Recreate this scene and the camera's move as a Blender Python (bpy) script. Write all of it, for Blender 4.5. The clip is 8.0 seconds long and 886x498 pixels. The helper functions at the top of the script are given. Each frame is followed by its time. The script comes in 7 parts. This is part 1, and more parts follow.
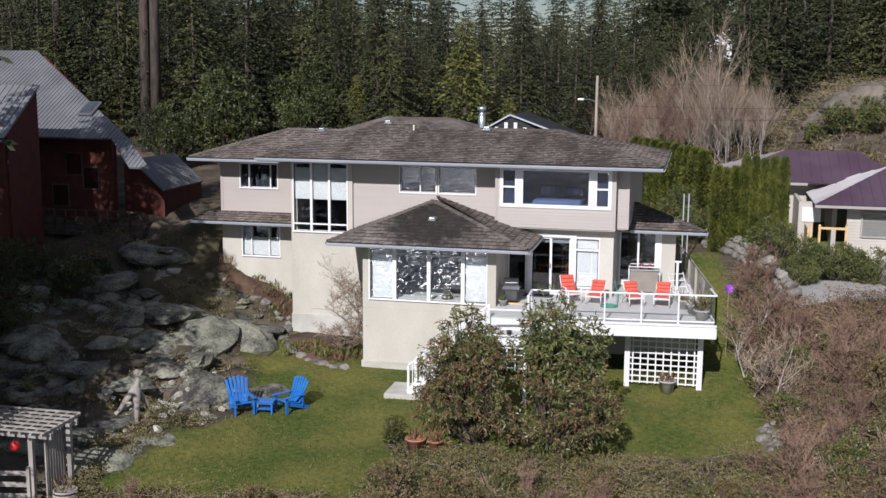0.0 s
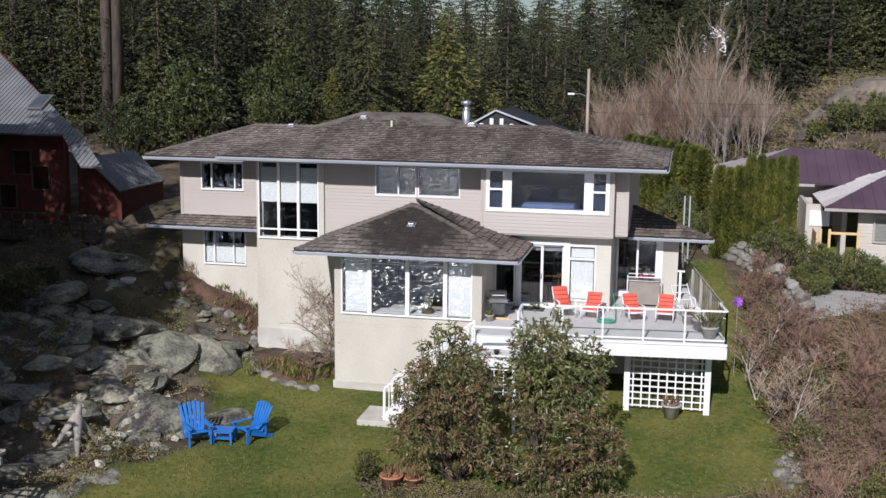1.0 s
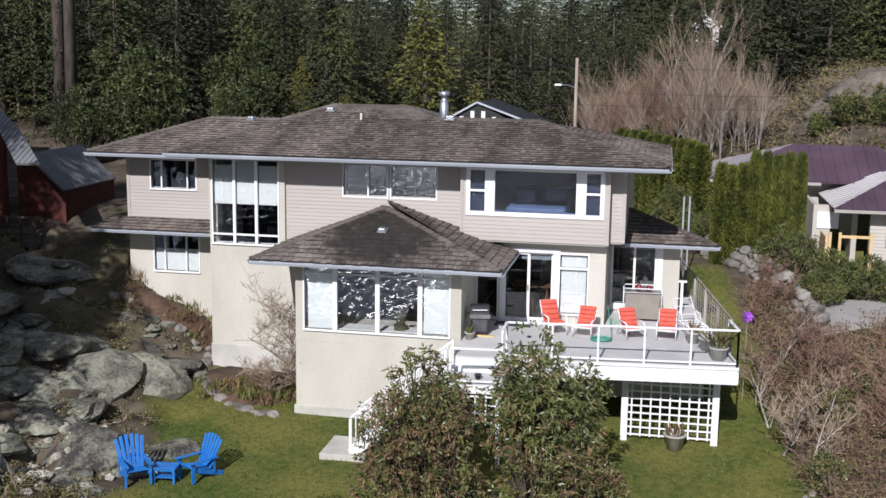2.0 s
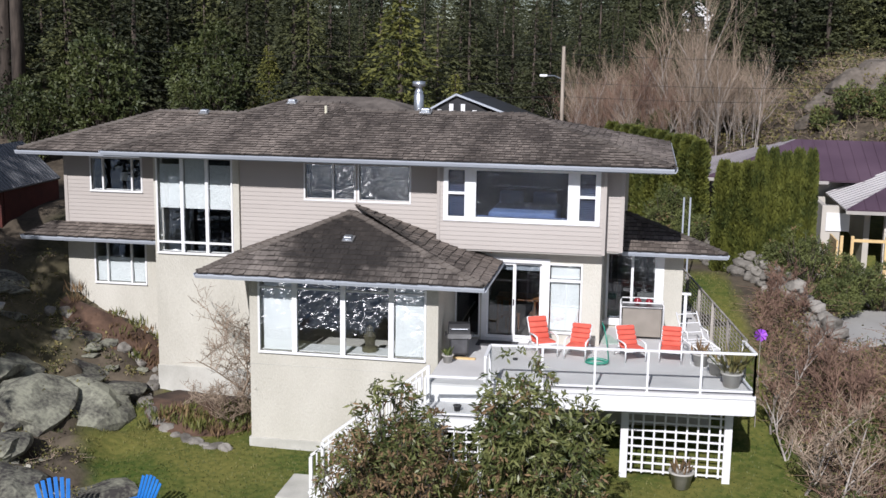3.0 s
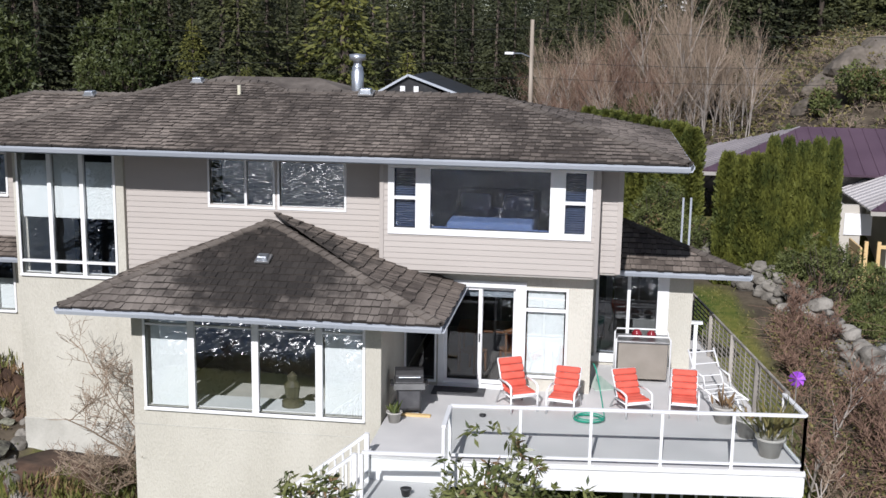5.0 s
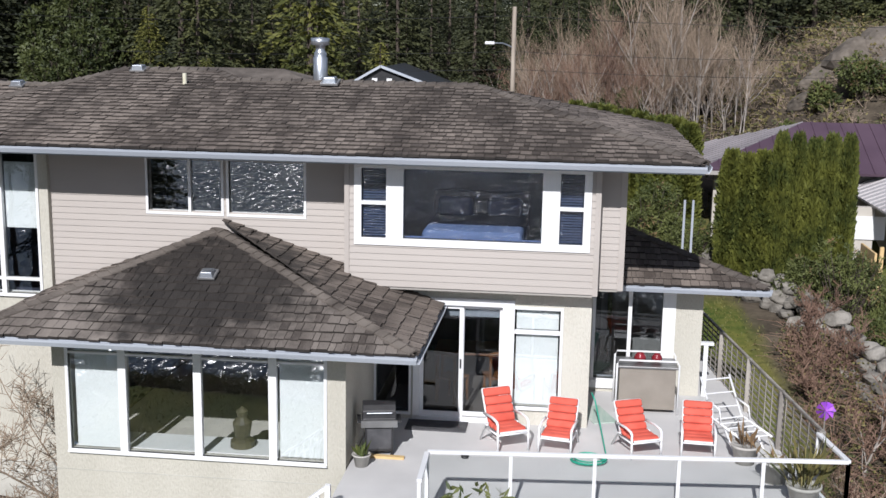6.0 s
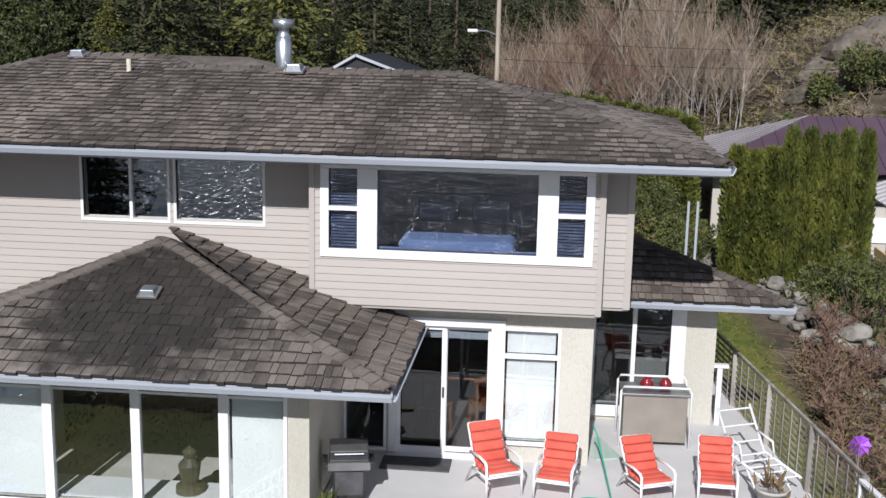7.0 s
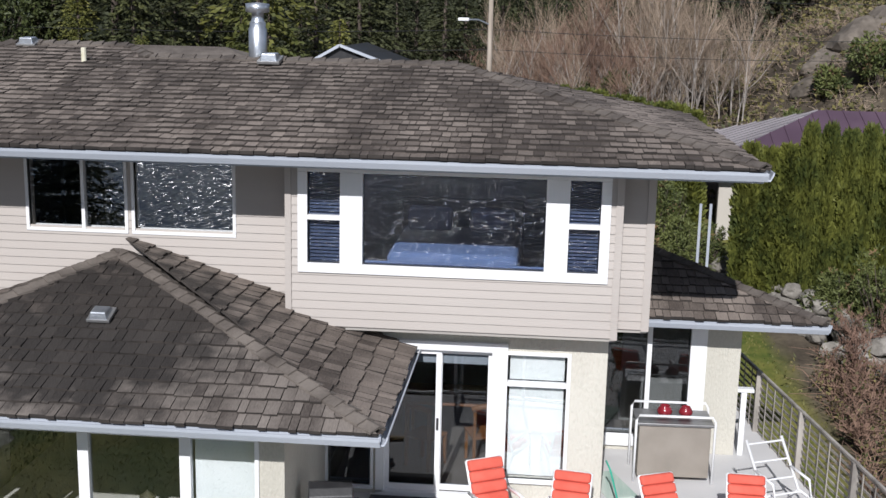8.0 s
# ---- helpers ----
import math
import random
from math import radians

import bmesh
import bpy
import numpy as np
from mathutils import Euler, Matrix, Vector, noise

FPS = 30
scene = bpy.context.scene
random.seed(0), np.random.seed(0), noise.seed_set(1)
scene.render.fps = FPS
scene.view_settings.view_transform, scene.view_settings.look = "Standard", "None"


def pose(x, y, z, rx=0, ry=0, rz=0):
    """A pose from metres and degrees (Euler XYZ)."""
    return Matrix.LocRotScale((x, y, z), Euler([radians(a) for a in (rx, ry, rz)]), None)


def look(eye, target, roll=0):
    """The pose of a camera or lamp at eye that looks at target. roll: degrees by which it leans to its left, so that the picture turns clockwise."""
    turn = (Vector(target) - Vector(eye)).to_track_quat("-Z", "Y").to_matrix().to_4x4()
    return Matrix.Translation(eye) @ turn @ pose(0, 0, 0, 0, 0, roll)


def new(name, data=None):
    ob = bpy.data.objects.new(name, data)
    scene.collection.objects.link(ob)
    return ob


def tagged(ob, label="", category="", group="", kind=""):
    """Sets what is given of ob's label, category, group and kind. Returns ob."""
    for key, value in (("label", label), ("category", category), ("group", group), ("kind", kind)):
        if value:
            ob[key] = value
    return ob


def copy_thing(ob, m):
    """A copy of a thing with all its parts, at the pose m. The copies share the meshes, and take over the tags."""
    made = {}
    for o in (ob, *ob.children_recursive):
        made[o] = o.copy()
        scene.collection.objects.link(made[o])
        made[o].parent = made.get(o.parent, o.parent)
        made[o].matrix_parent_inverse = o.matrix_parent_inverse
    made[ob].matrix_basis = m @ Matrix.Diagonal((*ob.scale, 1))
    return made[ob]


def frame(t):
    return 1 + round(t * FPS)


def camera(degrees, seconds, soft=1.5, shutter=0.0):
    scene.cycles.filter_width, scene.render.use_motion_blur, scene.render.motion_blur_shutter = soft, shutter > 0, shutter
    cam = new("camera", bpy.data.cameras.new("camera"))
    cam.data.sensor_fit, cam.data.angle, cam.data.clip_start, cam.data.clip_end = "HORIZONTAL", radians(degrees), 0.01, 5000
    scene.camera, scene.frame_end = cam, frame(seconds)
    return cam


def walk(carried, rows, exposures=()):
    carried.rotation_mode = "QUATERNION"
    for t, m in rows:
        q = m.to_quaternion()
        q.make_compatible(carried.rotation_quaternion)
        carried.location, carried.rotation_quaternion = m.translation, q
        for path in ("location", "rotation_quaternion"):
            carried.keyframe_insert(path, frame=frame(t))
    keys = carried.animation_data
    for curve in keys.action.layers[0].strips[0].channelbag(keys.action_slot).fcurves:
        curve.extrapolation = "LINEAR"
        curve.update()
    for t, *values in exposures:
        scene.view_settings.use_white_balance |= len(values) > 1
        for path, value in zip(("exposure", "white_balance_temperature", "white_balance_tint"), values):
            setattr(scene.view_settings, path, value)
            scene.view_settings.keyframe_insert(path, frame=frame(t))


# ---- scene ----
cam = camera(43.0, 8.0)
PATH = [
    (0, (5.964, -39.542, 8.299), (5.524, -37.62, 7.966), 0.4),
    (0.5, (5.601, -37.861, 8.13), (5.174, -35.935, 7.798), 0.5),
    (1, (5.206, -35.881, 8.065), (4.796, -33.953, 7.726), 0.6),
    (1.5, (4.871, -33.942, 7.966), (4.478, -32.012, 7.62), 0.7),
    (3, (3.988, -28.293, 7.593), (3.646, -26.356, 7.232), 0.8),
    (3.5, (3.735, -26.634, 7.45), (3.412, -24.694, 7.084), 0.8),
    (4, (3.494, -24.909, 7.328), (3.19, -22.968, 6.957), 0.9),
    (4.5, (3.293, -23.357, 7.224), (3.007, -21.414, 6.845), 0.9),
    (6, (2.698, -18.836, 6.754), (2.473, -16.886, 6.368), 1.0),
    (6.5, (2.538, -17.56, 6.676), (2.334, -15.61, 6.282), 1.1),
    (7, (2.396, -16.346, 6.55), (2.208, -14.395, 6.153), 1.2),
    (7.5, (2.241, -15.348, 6.481), (2.07, -13.396, 6.079), 1.2),
    (8, (2.089, -14.397, 6.438), (1.927, -12.446, 6.028), 1.3),
]
walk(cam, [(t, look(eye, target, roll)) for t, eye, target, roll in PATH], [(0, 0.03, 6150, 16.5), (3, 0.10, 6100, 15), (8, 0.07, 6100, 12.5)])

# world, sun and exposure
scene.view_settings.exposure = 0.0
SUN_EL, SUN_AZ = radians(35), radians(5)   # from the sea side
world = bpy.data.worlds.new("world")
scene.world = world
world.use_nodes = True
wn = world.node_tree
sky = wn.nodes.new("ShaderNodeTexSky")
sky.sky_type, sky.sun_disc = "NISHITA", False
sky.sun_elevation, sky.sun_rotation = SUN_EL, radians(180) + SUN_AZ
sky.air_density, sky.dust_density, sky.ozone_density = 1.0, 0.3, 3.0
# thin white cloud over the sky
tc = wn.nodes.new("ShaderNodeTexCoord")
cl = wn.nodes.new("ShaderNodeTexNoise")
cl.inputs["Scale"].default_value, cl.inputs["Detail"].default_value = 2.2, 7
wn.links.new(tc.outputs["Generated"], cl.inputs["Vector"])
ramp = wn.nodes.new("ShaderNodeValToRGB")
ramp.color_ramp.elements[0].position, ramp.color_ramp.elements[1].position = 0.49, 0.66
wn.links.new(cl.outputs["Fac"], ramp.inputs["Fac"])
mixc = wn.nodes.new("ShaderNodeMix")
mixc.data_type = "RGBA"
mixc.inputs["B"].default_value = (13.0, 13.3, 14.0, 1)
wn.links.new(ramp.outputs["Color"], mixc.inputs["Factor"])
wn.links.new(sky.outputs["Color"], mixc.inputs["A"])
wn.links.new(mixc.outputs["Result"], wn.nodes["Background"].inputs["Color"])
wn.nodes["Background"].inputs["Strength"].default_value = 0.051

sun = new("sun", bpy.data.lights.new("sun", "SUN"))
sun.data.energy, sun.data.angle, sun.data.color = 5.0, radians(0.53), (1.0, 0.965, 0.91)
sun.matrix_world = look((0, 0, 0), (math.sin(SUN_AZ) * math.cos(SUN_EL), math.cos(SUN_AZ) * math.cos(SUN_EL), -math.sin(SUN_EL)))


# ---- building helpers ----
class Shape:
    """Collects boxes, slabs and tubes into one mesh."""

    def __init__(self):
        self.v, self.f = [], []

    def add(self, verts, faces):
        n = len(self.v)
        self.v += [tuple(p) for p in verts]
        self.f += [tuple(i + n for i in f) for f in faces]
        return self

    def box(self, x0, x1, y0, y1, z0, z1, m=None):
        p = [Vector((x, y, z)) for z in (z0, z1) for y in (y0, y1) for x in (x0, x1)]
        if m is not None:
            p = [m @ q for q in p]
        return self.add(p, [(0, 2, 3, 1), (4, 5, 7, 6), (0, 1, 5, 4), (2, 6, 7, 3), (0, 4, 6, 2), (1, 3, 7, 5)])

    def tube(self, points, radii, sides=8, cap=True):
        pts = [Vector(p) for p in points]
        if isinstance(radii, (int, float)):
            radii = [radii] * len(pts)
        rings = []
        for i, p in enumerate(pts):
            d = (pts[min(i + 1, len(pts) - 1)] - pts[max(i - 1, 0)])
            d = d.normalized() if d.length > 1e-9 else Vector((0, 0, 1))
            a = d.cross(Vector((0, 0, 1)) if abs(d.z) < 0.95 else Vector((1, 0, 0))).normalized()
            b = d.cross(a)
            rings.append([p + radii[i] * (math.cos(k * math.tau / sides) * a + math.sin(k * math.tau / sides) * b) for k in range(sides)])
        faces = []
        for i in range(len(pts) - 1):
            for k in range(sides):
                j = (k + 1) % sides
                faces.append((i * sides + k, i * sides + j, (i + 1) * sides + j, (i + 1) * sides + k))
        if cap:
            faces += [tuple(range(sides)), tuple(range((len(pts) - 1) * sides, len(pts) * sides))]
        return self.add([q for r in rings for q in r], faces)

    def lathe(self, profile, sides=20, at=(0, 0, 0)):
        vs = [(at[0] + r * math.cos(k * math.tau / sides), at[1] + r * math.sin(k * math.tau / sides), at[2] + z) for r, z in profile for k in range(sides)]
        fs = [(i * sides + k, i * sides + (k + 1) % sides, (i + 1) * sides + (k + 1) % sides, (i + 1) * sides + k) for i in range(len(profile) - 1) for k in range(sides)]
        return self.add(vs, fs)

    def mesh(self, name):
        me = bpy.data.meshes.new(name)
        me.from_pydata(self.v, [], self.f)
        bm = bmesh.new()
        bm.from_mesh(me)
        bmesh.ops.recalc_face_normals(bm, faces=bm.faces)
        bm.to_mesh(me)
        bm.free()
        return me


def part(name, shape, material, parent=None, label="", smooth=False, bevel=0.0, m=None):
    """Links a shape (or a mesh) as one object under a thing or a part."""
    me = shape.mesh(name) if isinstance(shape, Shape) else shape
    if material and not me.materials:
        me.materials.append(material)
    if smooth:
        for p in me.polygons:
            p.use_smooth = True
    ob = new(name, me)
    if parent:
        ob.parent = parent
    if m is not None:
        ob.matrix_basis = m
    if label:
        ob["label"] = label
    if bevel:
        b = ob.modifiers.new("bevel", "BEVEL")
        b.width, b.segments, b.limit_method = bevel, 2, "ANGLE"
    return ob


def thing(name, label, category, m=None, group="", kind=""):
    ob = new(name)
    ob.empty_display_size = 0.2
    if m is not None:
        ob.matrix_basis = m
    return tagged(ob, label, category, group, kind)


def surf(name, c1, c2, scale=3.0, rough=0.7, bump=0.2, bscale=40.0, metallic=0.0, vary=0.0, fine=0.25, stretch=(1, 1, 1), spec=0.5, island=False, sub=0.0):
    """A surface with variation at two scales, relief and, with vary, a shift from piece to piece."""
    m = bpy.data.materials.new(name)
    m.use_nodes = True
    t = m.node_tree
    n, l = t.nodes, t.links
    bsdf = n["Principled BSDF"]
    geo = n.new("ShaderNodeNewGeometry")
    mp = n.new("ShaderNodeMapping")
    mp.inputs["Scale"].default_value = stretch
    l.new(geo.outputs["Position"], mp.inputs["Vector"])
    big = n.new("ShaderNodeTexNoise")
    big.inputs["Scale"].default_value, big.inputs["Detail"].default_value = scale, 5
    l.new(mp.outputs["Vector"], big.inputs["Vector"])
    fin = n.new("ShaderNodeTexNoise")
    fin.inputs["Scale"].default_value, fin.inputs["Detail"].default_value = bscale, 6
    l.new(mp.outputs["Vector"], fin.inputs["Vector"])
    mul = n.new("ShaderNodeMath")
    mul.operation = "MULTIPLY_ADD"
    mul.inputs[1].default_value, mul.inputs[2].default_value = fine, -fine / 2
    l.new(fin.outputs["Fac"], mul.inputs[0])
    con = n.new("ShaderNodeMapRange")
    con.inputs["From Min"].default_value, con.inputs["From Max"].default_value = 0.3, 0.7
    l.new(big.outputs["Fac"], con.inputs["Value"])
    add = n.new("ShaderNodeMath")
    add.operation = "ADD"
    l.new(con.outputs["Result"], add.inputs[0])
    l.new(mul.outputs["Value"], add.inputs[1])
    last = add.outputs["Value"]
    if vary:
        rnd = n.new("ShaderNodeObjectInfo").outputs["Random"] if not island else geo.outputs["Random Per Island"]
        ma = n.new("ShaderNodeMath")
        ma.operation = "MULTIPLY_ADD"
        ma.inputs[1].default_value, ma.inputs[2].default_value = vary, -vary / 2
        l.new(rnd, ma.inputs[0])
        ad2 = n.new("ShaderNodeMath")
        ad2.operation, ad2.use_clamp = "ADD", True
        l.new(last, ad2.inputs[0])
        l.new(ma.outputs["Value"], ad2.inputs[1])
        last = ad2.outputs["Value"]
    mix = n.new("ShaderNodeMix")
    mix.data_type, mix.clamp_factor = "RGBA", True
    mix.inputs["A"].default_value, mix.inputs["B"].default_value = (*c1, 1), (*c2, 1)
    l.new(last, mix.inputs["Factor"])
    l.new(mix.outputs["Result"], bsdf.inputs["Base Color"])
    bsdf.inputs["Roughness"].default_value, bsdf.inputs["Metallic"].default_value = rough, metallic
    bsdf.inputs["Specular IOR Level"].default_value = spec
    if sub:
        tr = n.new("ShaderNodeBsdfTranslucent")
        l.new(mix.outputs["Result"], tr.inputs["Color"])
        ms = n.new("ShaderNodeMixShader")
        ms.inputs[0].default_value = sub
        l.new(bsdf.outputs[0], ms.inputs[1])
        l.new(tr.outputs[0], ms.inputs[2])
        l.new(ms.outputs[0], n["Material Output"].inputs["Surface"])
    if bump:
        bp = n.new("ShaderNodeBump")
        bp.inputs["Strength"].default_value, bp.inputs["Distance"].default_value = bump, 0.02
        l.new(fin.outputs["Fac"], bp.inputs["Height"])
        l.new(bp.outputs["Normal"], bsdf.inputs["Normal"])
    return m


def glass(name, tint, gloss, rough=0.0, wavy=0.0):
    m = bpy.data.materials.new(name)
    m.use_nodes = True
    n, l = m.node_tree.nodes, m.node_tree.links
    n.remove(n["Principled BSDF"])
    tr = n.new("ShaderNodeBsdfTransparent")
    tr.inputs["Color"].default_value = (*tint, 1)
    gl = n.new("ShaderNodeBsdfGlossy")
    gl.inputs["Roughness"].default_value = rough
    ms = n.new("ShaderNodeMixShader")
    ms.inputs[0].default_value = gloss
    l.new(tr.outputs[0], ms.inputs[1])
    l.new(gl.outputs[0], ms.inputs[2])
    l.new(ms.outputs[0], n["Material Output"].inputs["Surface"])
    if wavy:
        geo = n.new("ShaderNodeNewGeometry")
        no = n.new("ShaderNodeTexNoise")
        no.inputs["Scale"].default_value = 1.6
        l.new(geo.outputs["Position"], no.inputs["Vector"])
        bp = n.new("ShaderNodeBump")
        bp.inputs["Strength"].default_value, bp.inputs["Distance"].default_value = wavy, 0.02
        l.new(no.outputs["Fac"], bp.inputs["Height"])
        l.new(bp.outputs["Normal"], gl.inputs["Normal"])
    return m


# ---- materials ----
M_STUCCO = surf("stucco", (0.44, 0.42, 0.36), (0.56, 0.54, 0.475), 0.6, 0.9, 0.8, 38, fine=1.3, stretch=(1, 1, 0.45))
M_CONC = surf("concrete", (0.36, 0.35, 0.31), (0.55, 0.54, 0.49), 1.2, 0.9, 0.3, 30, fine=0.6)
M_SIDING = surf("siding_vinyl", (0.385, 0.350, 0.320), (0.425, 0.388, 0.355), 0.8, 0.55, 0.06, 60, vary=0.35, stretch=(0.3, 1, 2))
M_WHITE = surf("white_paint", (0.70, 0.71, 0.72), (0.78, 0.78, 0.78), 2.0, 0.45, 0.05, 40)
M_GUTTER = surf("gutter_paint", (0.36, 0.39, 0.44), (0.45, 0.48, 0.53), 1.0, 0.4, 0.04, 30, stretch=(0.4, 1, 1))
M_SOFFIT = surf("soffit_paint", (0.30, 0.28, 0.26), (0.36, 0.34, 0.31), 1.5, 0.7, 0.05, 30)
M_SHAKE = surf("cedar_shake", (0.058, 0.045, 0.037), (0.252, 0.210, 0.178), 0.45, 0.85, 0.8, 26, vary=0.6, fine=0.7, stretch=(2.2, 0.6, 0.6), island=True)
M_SHAKE_P = surf("cedar_shake_piece", (0.060, 0.048, 0.041), (0.235, 0.204, 0.178), 0.45, 0.85, 0.8, 26, vary=0.55, fine=0.7, stretch=(2.2, 0.6, 0.6))
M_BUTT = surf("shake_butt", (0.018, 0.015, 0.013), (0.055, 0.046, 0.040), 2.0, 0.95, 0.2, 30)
M_CAP = surf("ridge_cap", (0.058, 0.047, 0.040), (0.165, 0.142, 0.122), 1.6, 0.85, 0.6, 26, vary=0.8, fine=0.6)
M_UNDER = surf("roof_deck", (0.03, 0.026, 0.023), (0.05, 0.043, 0.038), 2, 0.9, 0.2, 20)
M_GLASS = glass("window_glass", (0.92, 0.94, 0.95), 0.15, 0.0, 0.05)
# tint darkens the sunlit rooms behind, standing in for their shade
M_DOORGLASS = glass("dimming_glass", (0.50, 0.53, 0.57), 0.06, 0.0, 0.04)
# blue tint stands in for navy sky reflected in the bedroom pane
M_DARKGLASS = glass("navy_tint_glass", (0.34, 0.41, 0.57), 0.04, 0.0, 0.03)
M_DGLASS = glass("deck_glass", (0.955, 0.97, 0.968), 0.035)
M_DECK = surf("deck_membrane", (0.50, 0.495, 0.49), (0.61, 0.60, 0.59), 0.9, 0.75, 0.1, 60, fine=0.4)
# near-black navy: the rooms' lack of light is put into this colour
M_ROOM = surf("dim_room_tone", (0.028, 0.033, 0.055), (0.045, 0.052, 0.080), 1, 0.8, 0.05, 30)
M_ROOMFLOOR = surf("room_floor", (0.28, 0.24, 0.19), (0.36, 0.31, 0.25), 2, 0.5, 0.1, 30)
M_CARPET = surf("pale_carpet", (0.50, 0.49, 0.44), (0.60, 0.58, 0.52), 3, 0.9, 0.2, 60)
M_BLIND = surf("blind_fabric", (0.75, 0.78, 0.77), (0.81, 0.83, 0.82), 2, 0.8, 0.1, 90)
M_WOODCHAIR = surf("oak_chair", (0.34, 0.13, 0.04), (0.50, 0.22, 0.07), 5, 0.4, 0.1, 40)
M_RED = surf("coral_cushion", (0.54, 0.085, 0.055), (0.66, 0.125, 0.085), 4, 0.85, 0.2, 60)
M_BLUE = surf("blue_paint", (0.010, 0.125, 0.43), (0.02, 0.18, 0.55), 3, 0.5, 0.15, 40)
M_BLACK = surf("black_metal", (0.018, 0.018, 0.02), (0.035, 0.035, 0.037), 5, 0.4, 0.1, 30)
M_GREYMETAL = surf("grey_metal", (0.20, 0.20, 0.20), (0.30, 0.30, 0.30), 3, 0.4, 0.05, 30, metallic=0.6)
M_STEEL = surf("galvanised_steel", (0.42, 0.45, 0.50), (0.60, 0.63, 0.67), 4, 0.35, 0.1, 25, metallic=0.85)
M_TERRA = surf("terracotta", (0.36, 0.15, 0.085), (0.46, 0.22, 0.13), 5, 0.8, 0.2, 30)
M_GREYPOT = surf("stone_pot", (0.34, 0.33, 0.30), (0.46, 0.44, 0.41), 6, 0.85, 0.2, 30)
M_BOXWOOD = surf("taupe_panel", (0.22, 0.195, 0.165), (0.27, 0.24, 0.205), 3, 0.6, 0.05, 30)
M_WOODGREY = surf("weathered_wood", (0.17, 0.155, 0.14), (0.40, 0.37, 0.33), 3, 0.85, 0.4, 35, stretch=(1, 1, 0.3))
M_DRIFT = surf("driftwood", (0.36, 0.33, 0.29), (0.62, 0.58, 0.52), 4, 0.85, 0.4, 30)
M_NEWWOOD = surf("new_timber", (0.55, 0.38, 0.17), (0.66, 0.48, 0.24), 3, 0.7, 0.2, 35)
M_REDWALL = surf("red_stained_wood", (0.06, 0.014, 0.010), (0.11, 0.024, 0.016), 2, 0.8, 0.3, 25)
M_TIN = surf("grey_metal_roof", (0.14, 0.145, 0.155), (0.21, 0.215, 0.225), 0.6, 0.55, 0.05, 20, metallic=0.2)
M_PURPLE = surf("plum_metal_roof", (0.060, 0.034, 0.052), (0.095, 0.058, 0.082), 0.6, 0.45, 0.05, 20)
M_LILAC = surf("lilac_grey_metal_roof", (0.17, 0.155, 0.165), (0.25, 0.23, 0.24), 0.6, 0.45, 0.05, 20)
# plum roof's left face: its bright reflection is painted as a pale colour
M_ROOFSHEEN = surf("plum_roof_sheen", (0.38, 0.36, 0.36), (0.48, 0.46, 0.46), 0.6, 0.45, 0.05, 20)
M_NBWALL = surf("neighbour_siding", (0.42, 0.39, 0.34), (0.48, 0.45, 0.40), 1, 0.7, 0.1, 30)
M_ROCK = surf("granite_lichen", (0.036, 0.032, 0.030), (0.27, 0.27, 0.205), 1.6, 0.9, 0.9, 11, fine=1.6, vary=0.5)
M_STONE = surf("wall_stone", (0.11, 0.10, 0.085), (0.28, 0.26, 0.23), 2.5, 0.9, 0.7, 16, fine=0.7, vary=0.7)
M_BARK = surf("fir_bark", (0.04, 0.031, 0.025), (0.115, 0.09, 0.072), 3, 0.95, 0.9, 12, stretch=(2, 2, 0.4))
M_PALEBARK = surf("alder_bark", (0.22, 0.19, 0.165), (0.42, 0.385, 0.35), 3, 0.9, 0.4, 20)
M_TWIG = surf("bare_twig", (0.17, 0.125, 0.085), (0.36, 0.28, 0.21), 0.5, 0.9, 0, 10, vary=0.5, island=True)
M_TWIGRED = surf("reddish_twig", (0.13, 0.075, 0.055), (0.27, 0.175, 0.125), 0.5, 0.9, 0, 10, vary=0.5, island=True)
M_FIR = surf("fir_needles", (0.012, 0.018, 0.008), (0.058, 0.064, 0.022), 0.3, 0.75, 0, 10, vary=0.5, island=True, sub=0.15)
M_FIRLIGHT = surf("light_fir_needles", (0.022, 0.030, 0.009), (0.095, 0.100, 0.030), 0.3, 0.75, 0, 10, vary=0.6, island=True, sub=0.15)
M_FARFIR = surf("far_needles", (0.016, 0.025, 0.010), (0.085, 0.092, 0.034), 0.13, 0.75, 0, 10, vary=0.4, island=True, sub=0.15)
M_JUNIPER = surf("juniper_sprays", (0.045, 0.062, 0.016), (0.165, 0.185, 0.055), 1.5, 0.7, 0, 10, vary=0.6, island=True, sub=0.2)
M_CEDAR = surf("cedar_fronds", (0.060, 0.072, 0.014), (0.185, 0.180, 0.038), 0.5, 0.75, 0, 10, vary=0.5, island=True, sub=0.2)
M_HEDGE = surf("arborvitae_fronds", (0.048, 0.066, 0.012), (0.165, 0.175, 0.030), 1.5, 0.7, 0, 10, vary=0.6, island=True, sub=0.25)
M_RHODO = surf("leathery_leaves", (0.045, 0.065, 0.018), (0.190, 0.200, 0.070), 1.5, 0.4, 0, 10, vary=0.8, island=True, sub=0.15)
M_DRYLEAF = surf("dry_brown_leaves", (0.10, 0.06, 0.03), (0.26, 0.17, 0.085), 1.0, 0.8, 0, 10, vary=0.9, island=True, sub=0.15)
M_BRUSHLEAF = surf("bramble_leaves", (0.05, 0.06, 0.018), (0.22, 0.185, 0.065), 0.8, 0.7, 0, 10, vary=0.9, island=True, sub=0.15)
M_GRASS = surf("grass_blades", (0.060, 0.088, 0.018), (0.19, 0.180, 0.055), 0.5, 0.7, 0, 10, vary=0.6, island=True, sub=0.2)
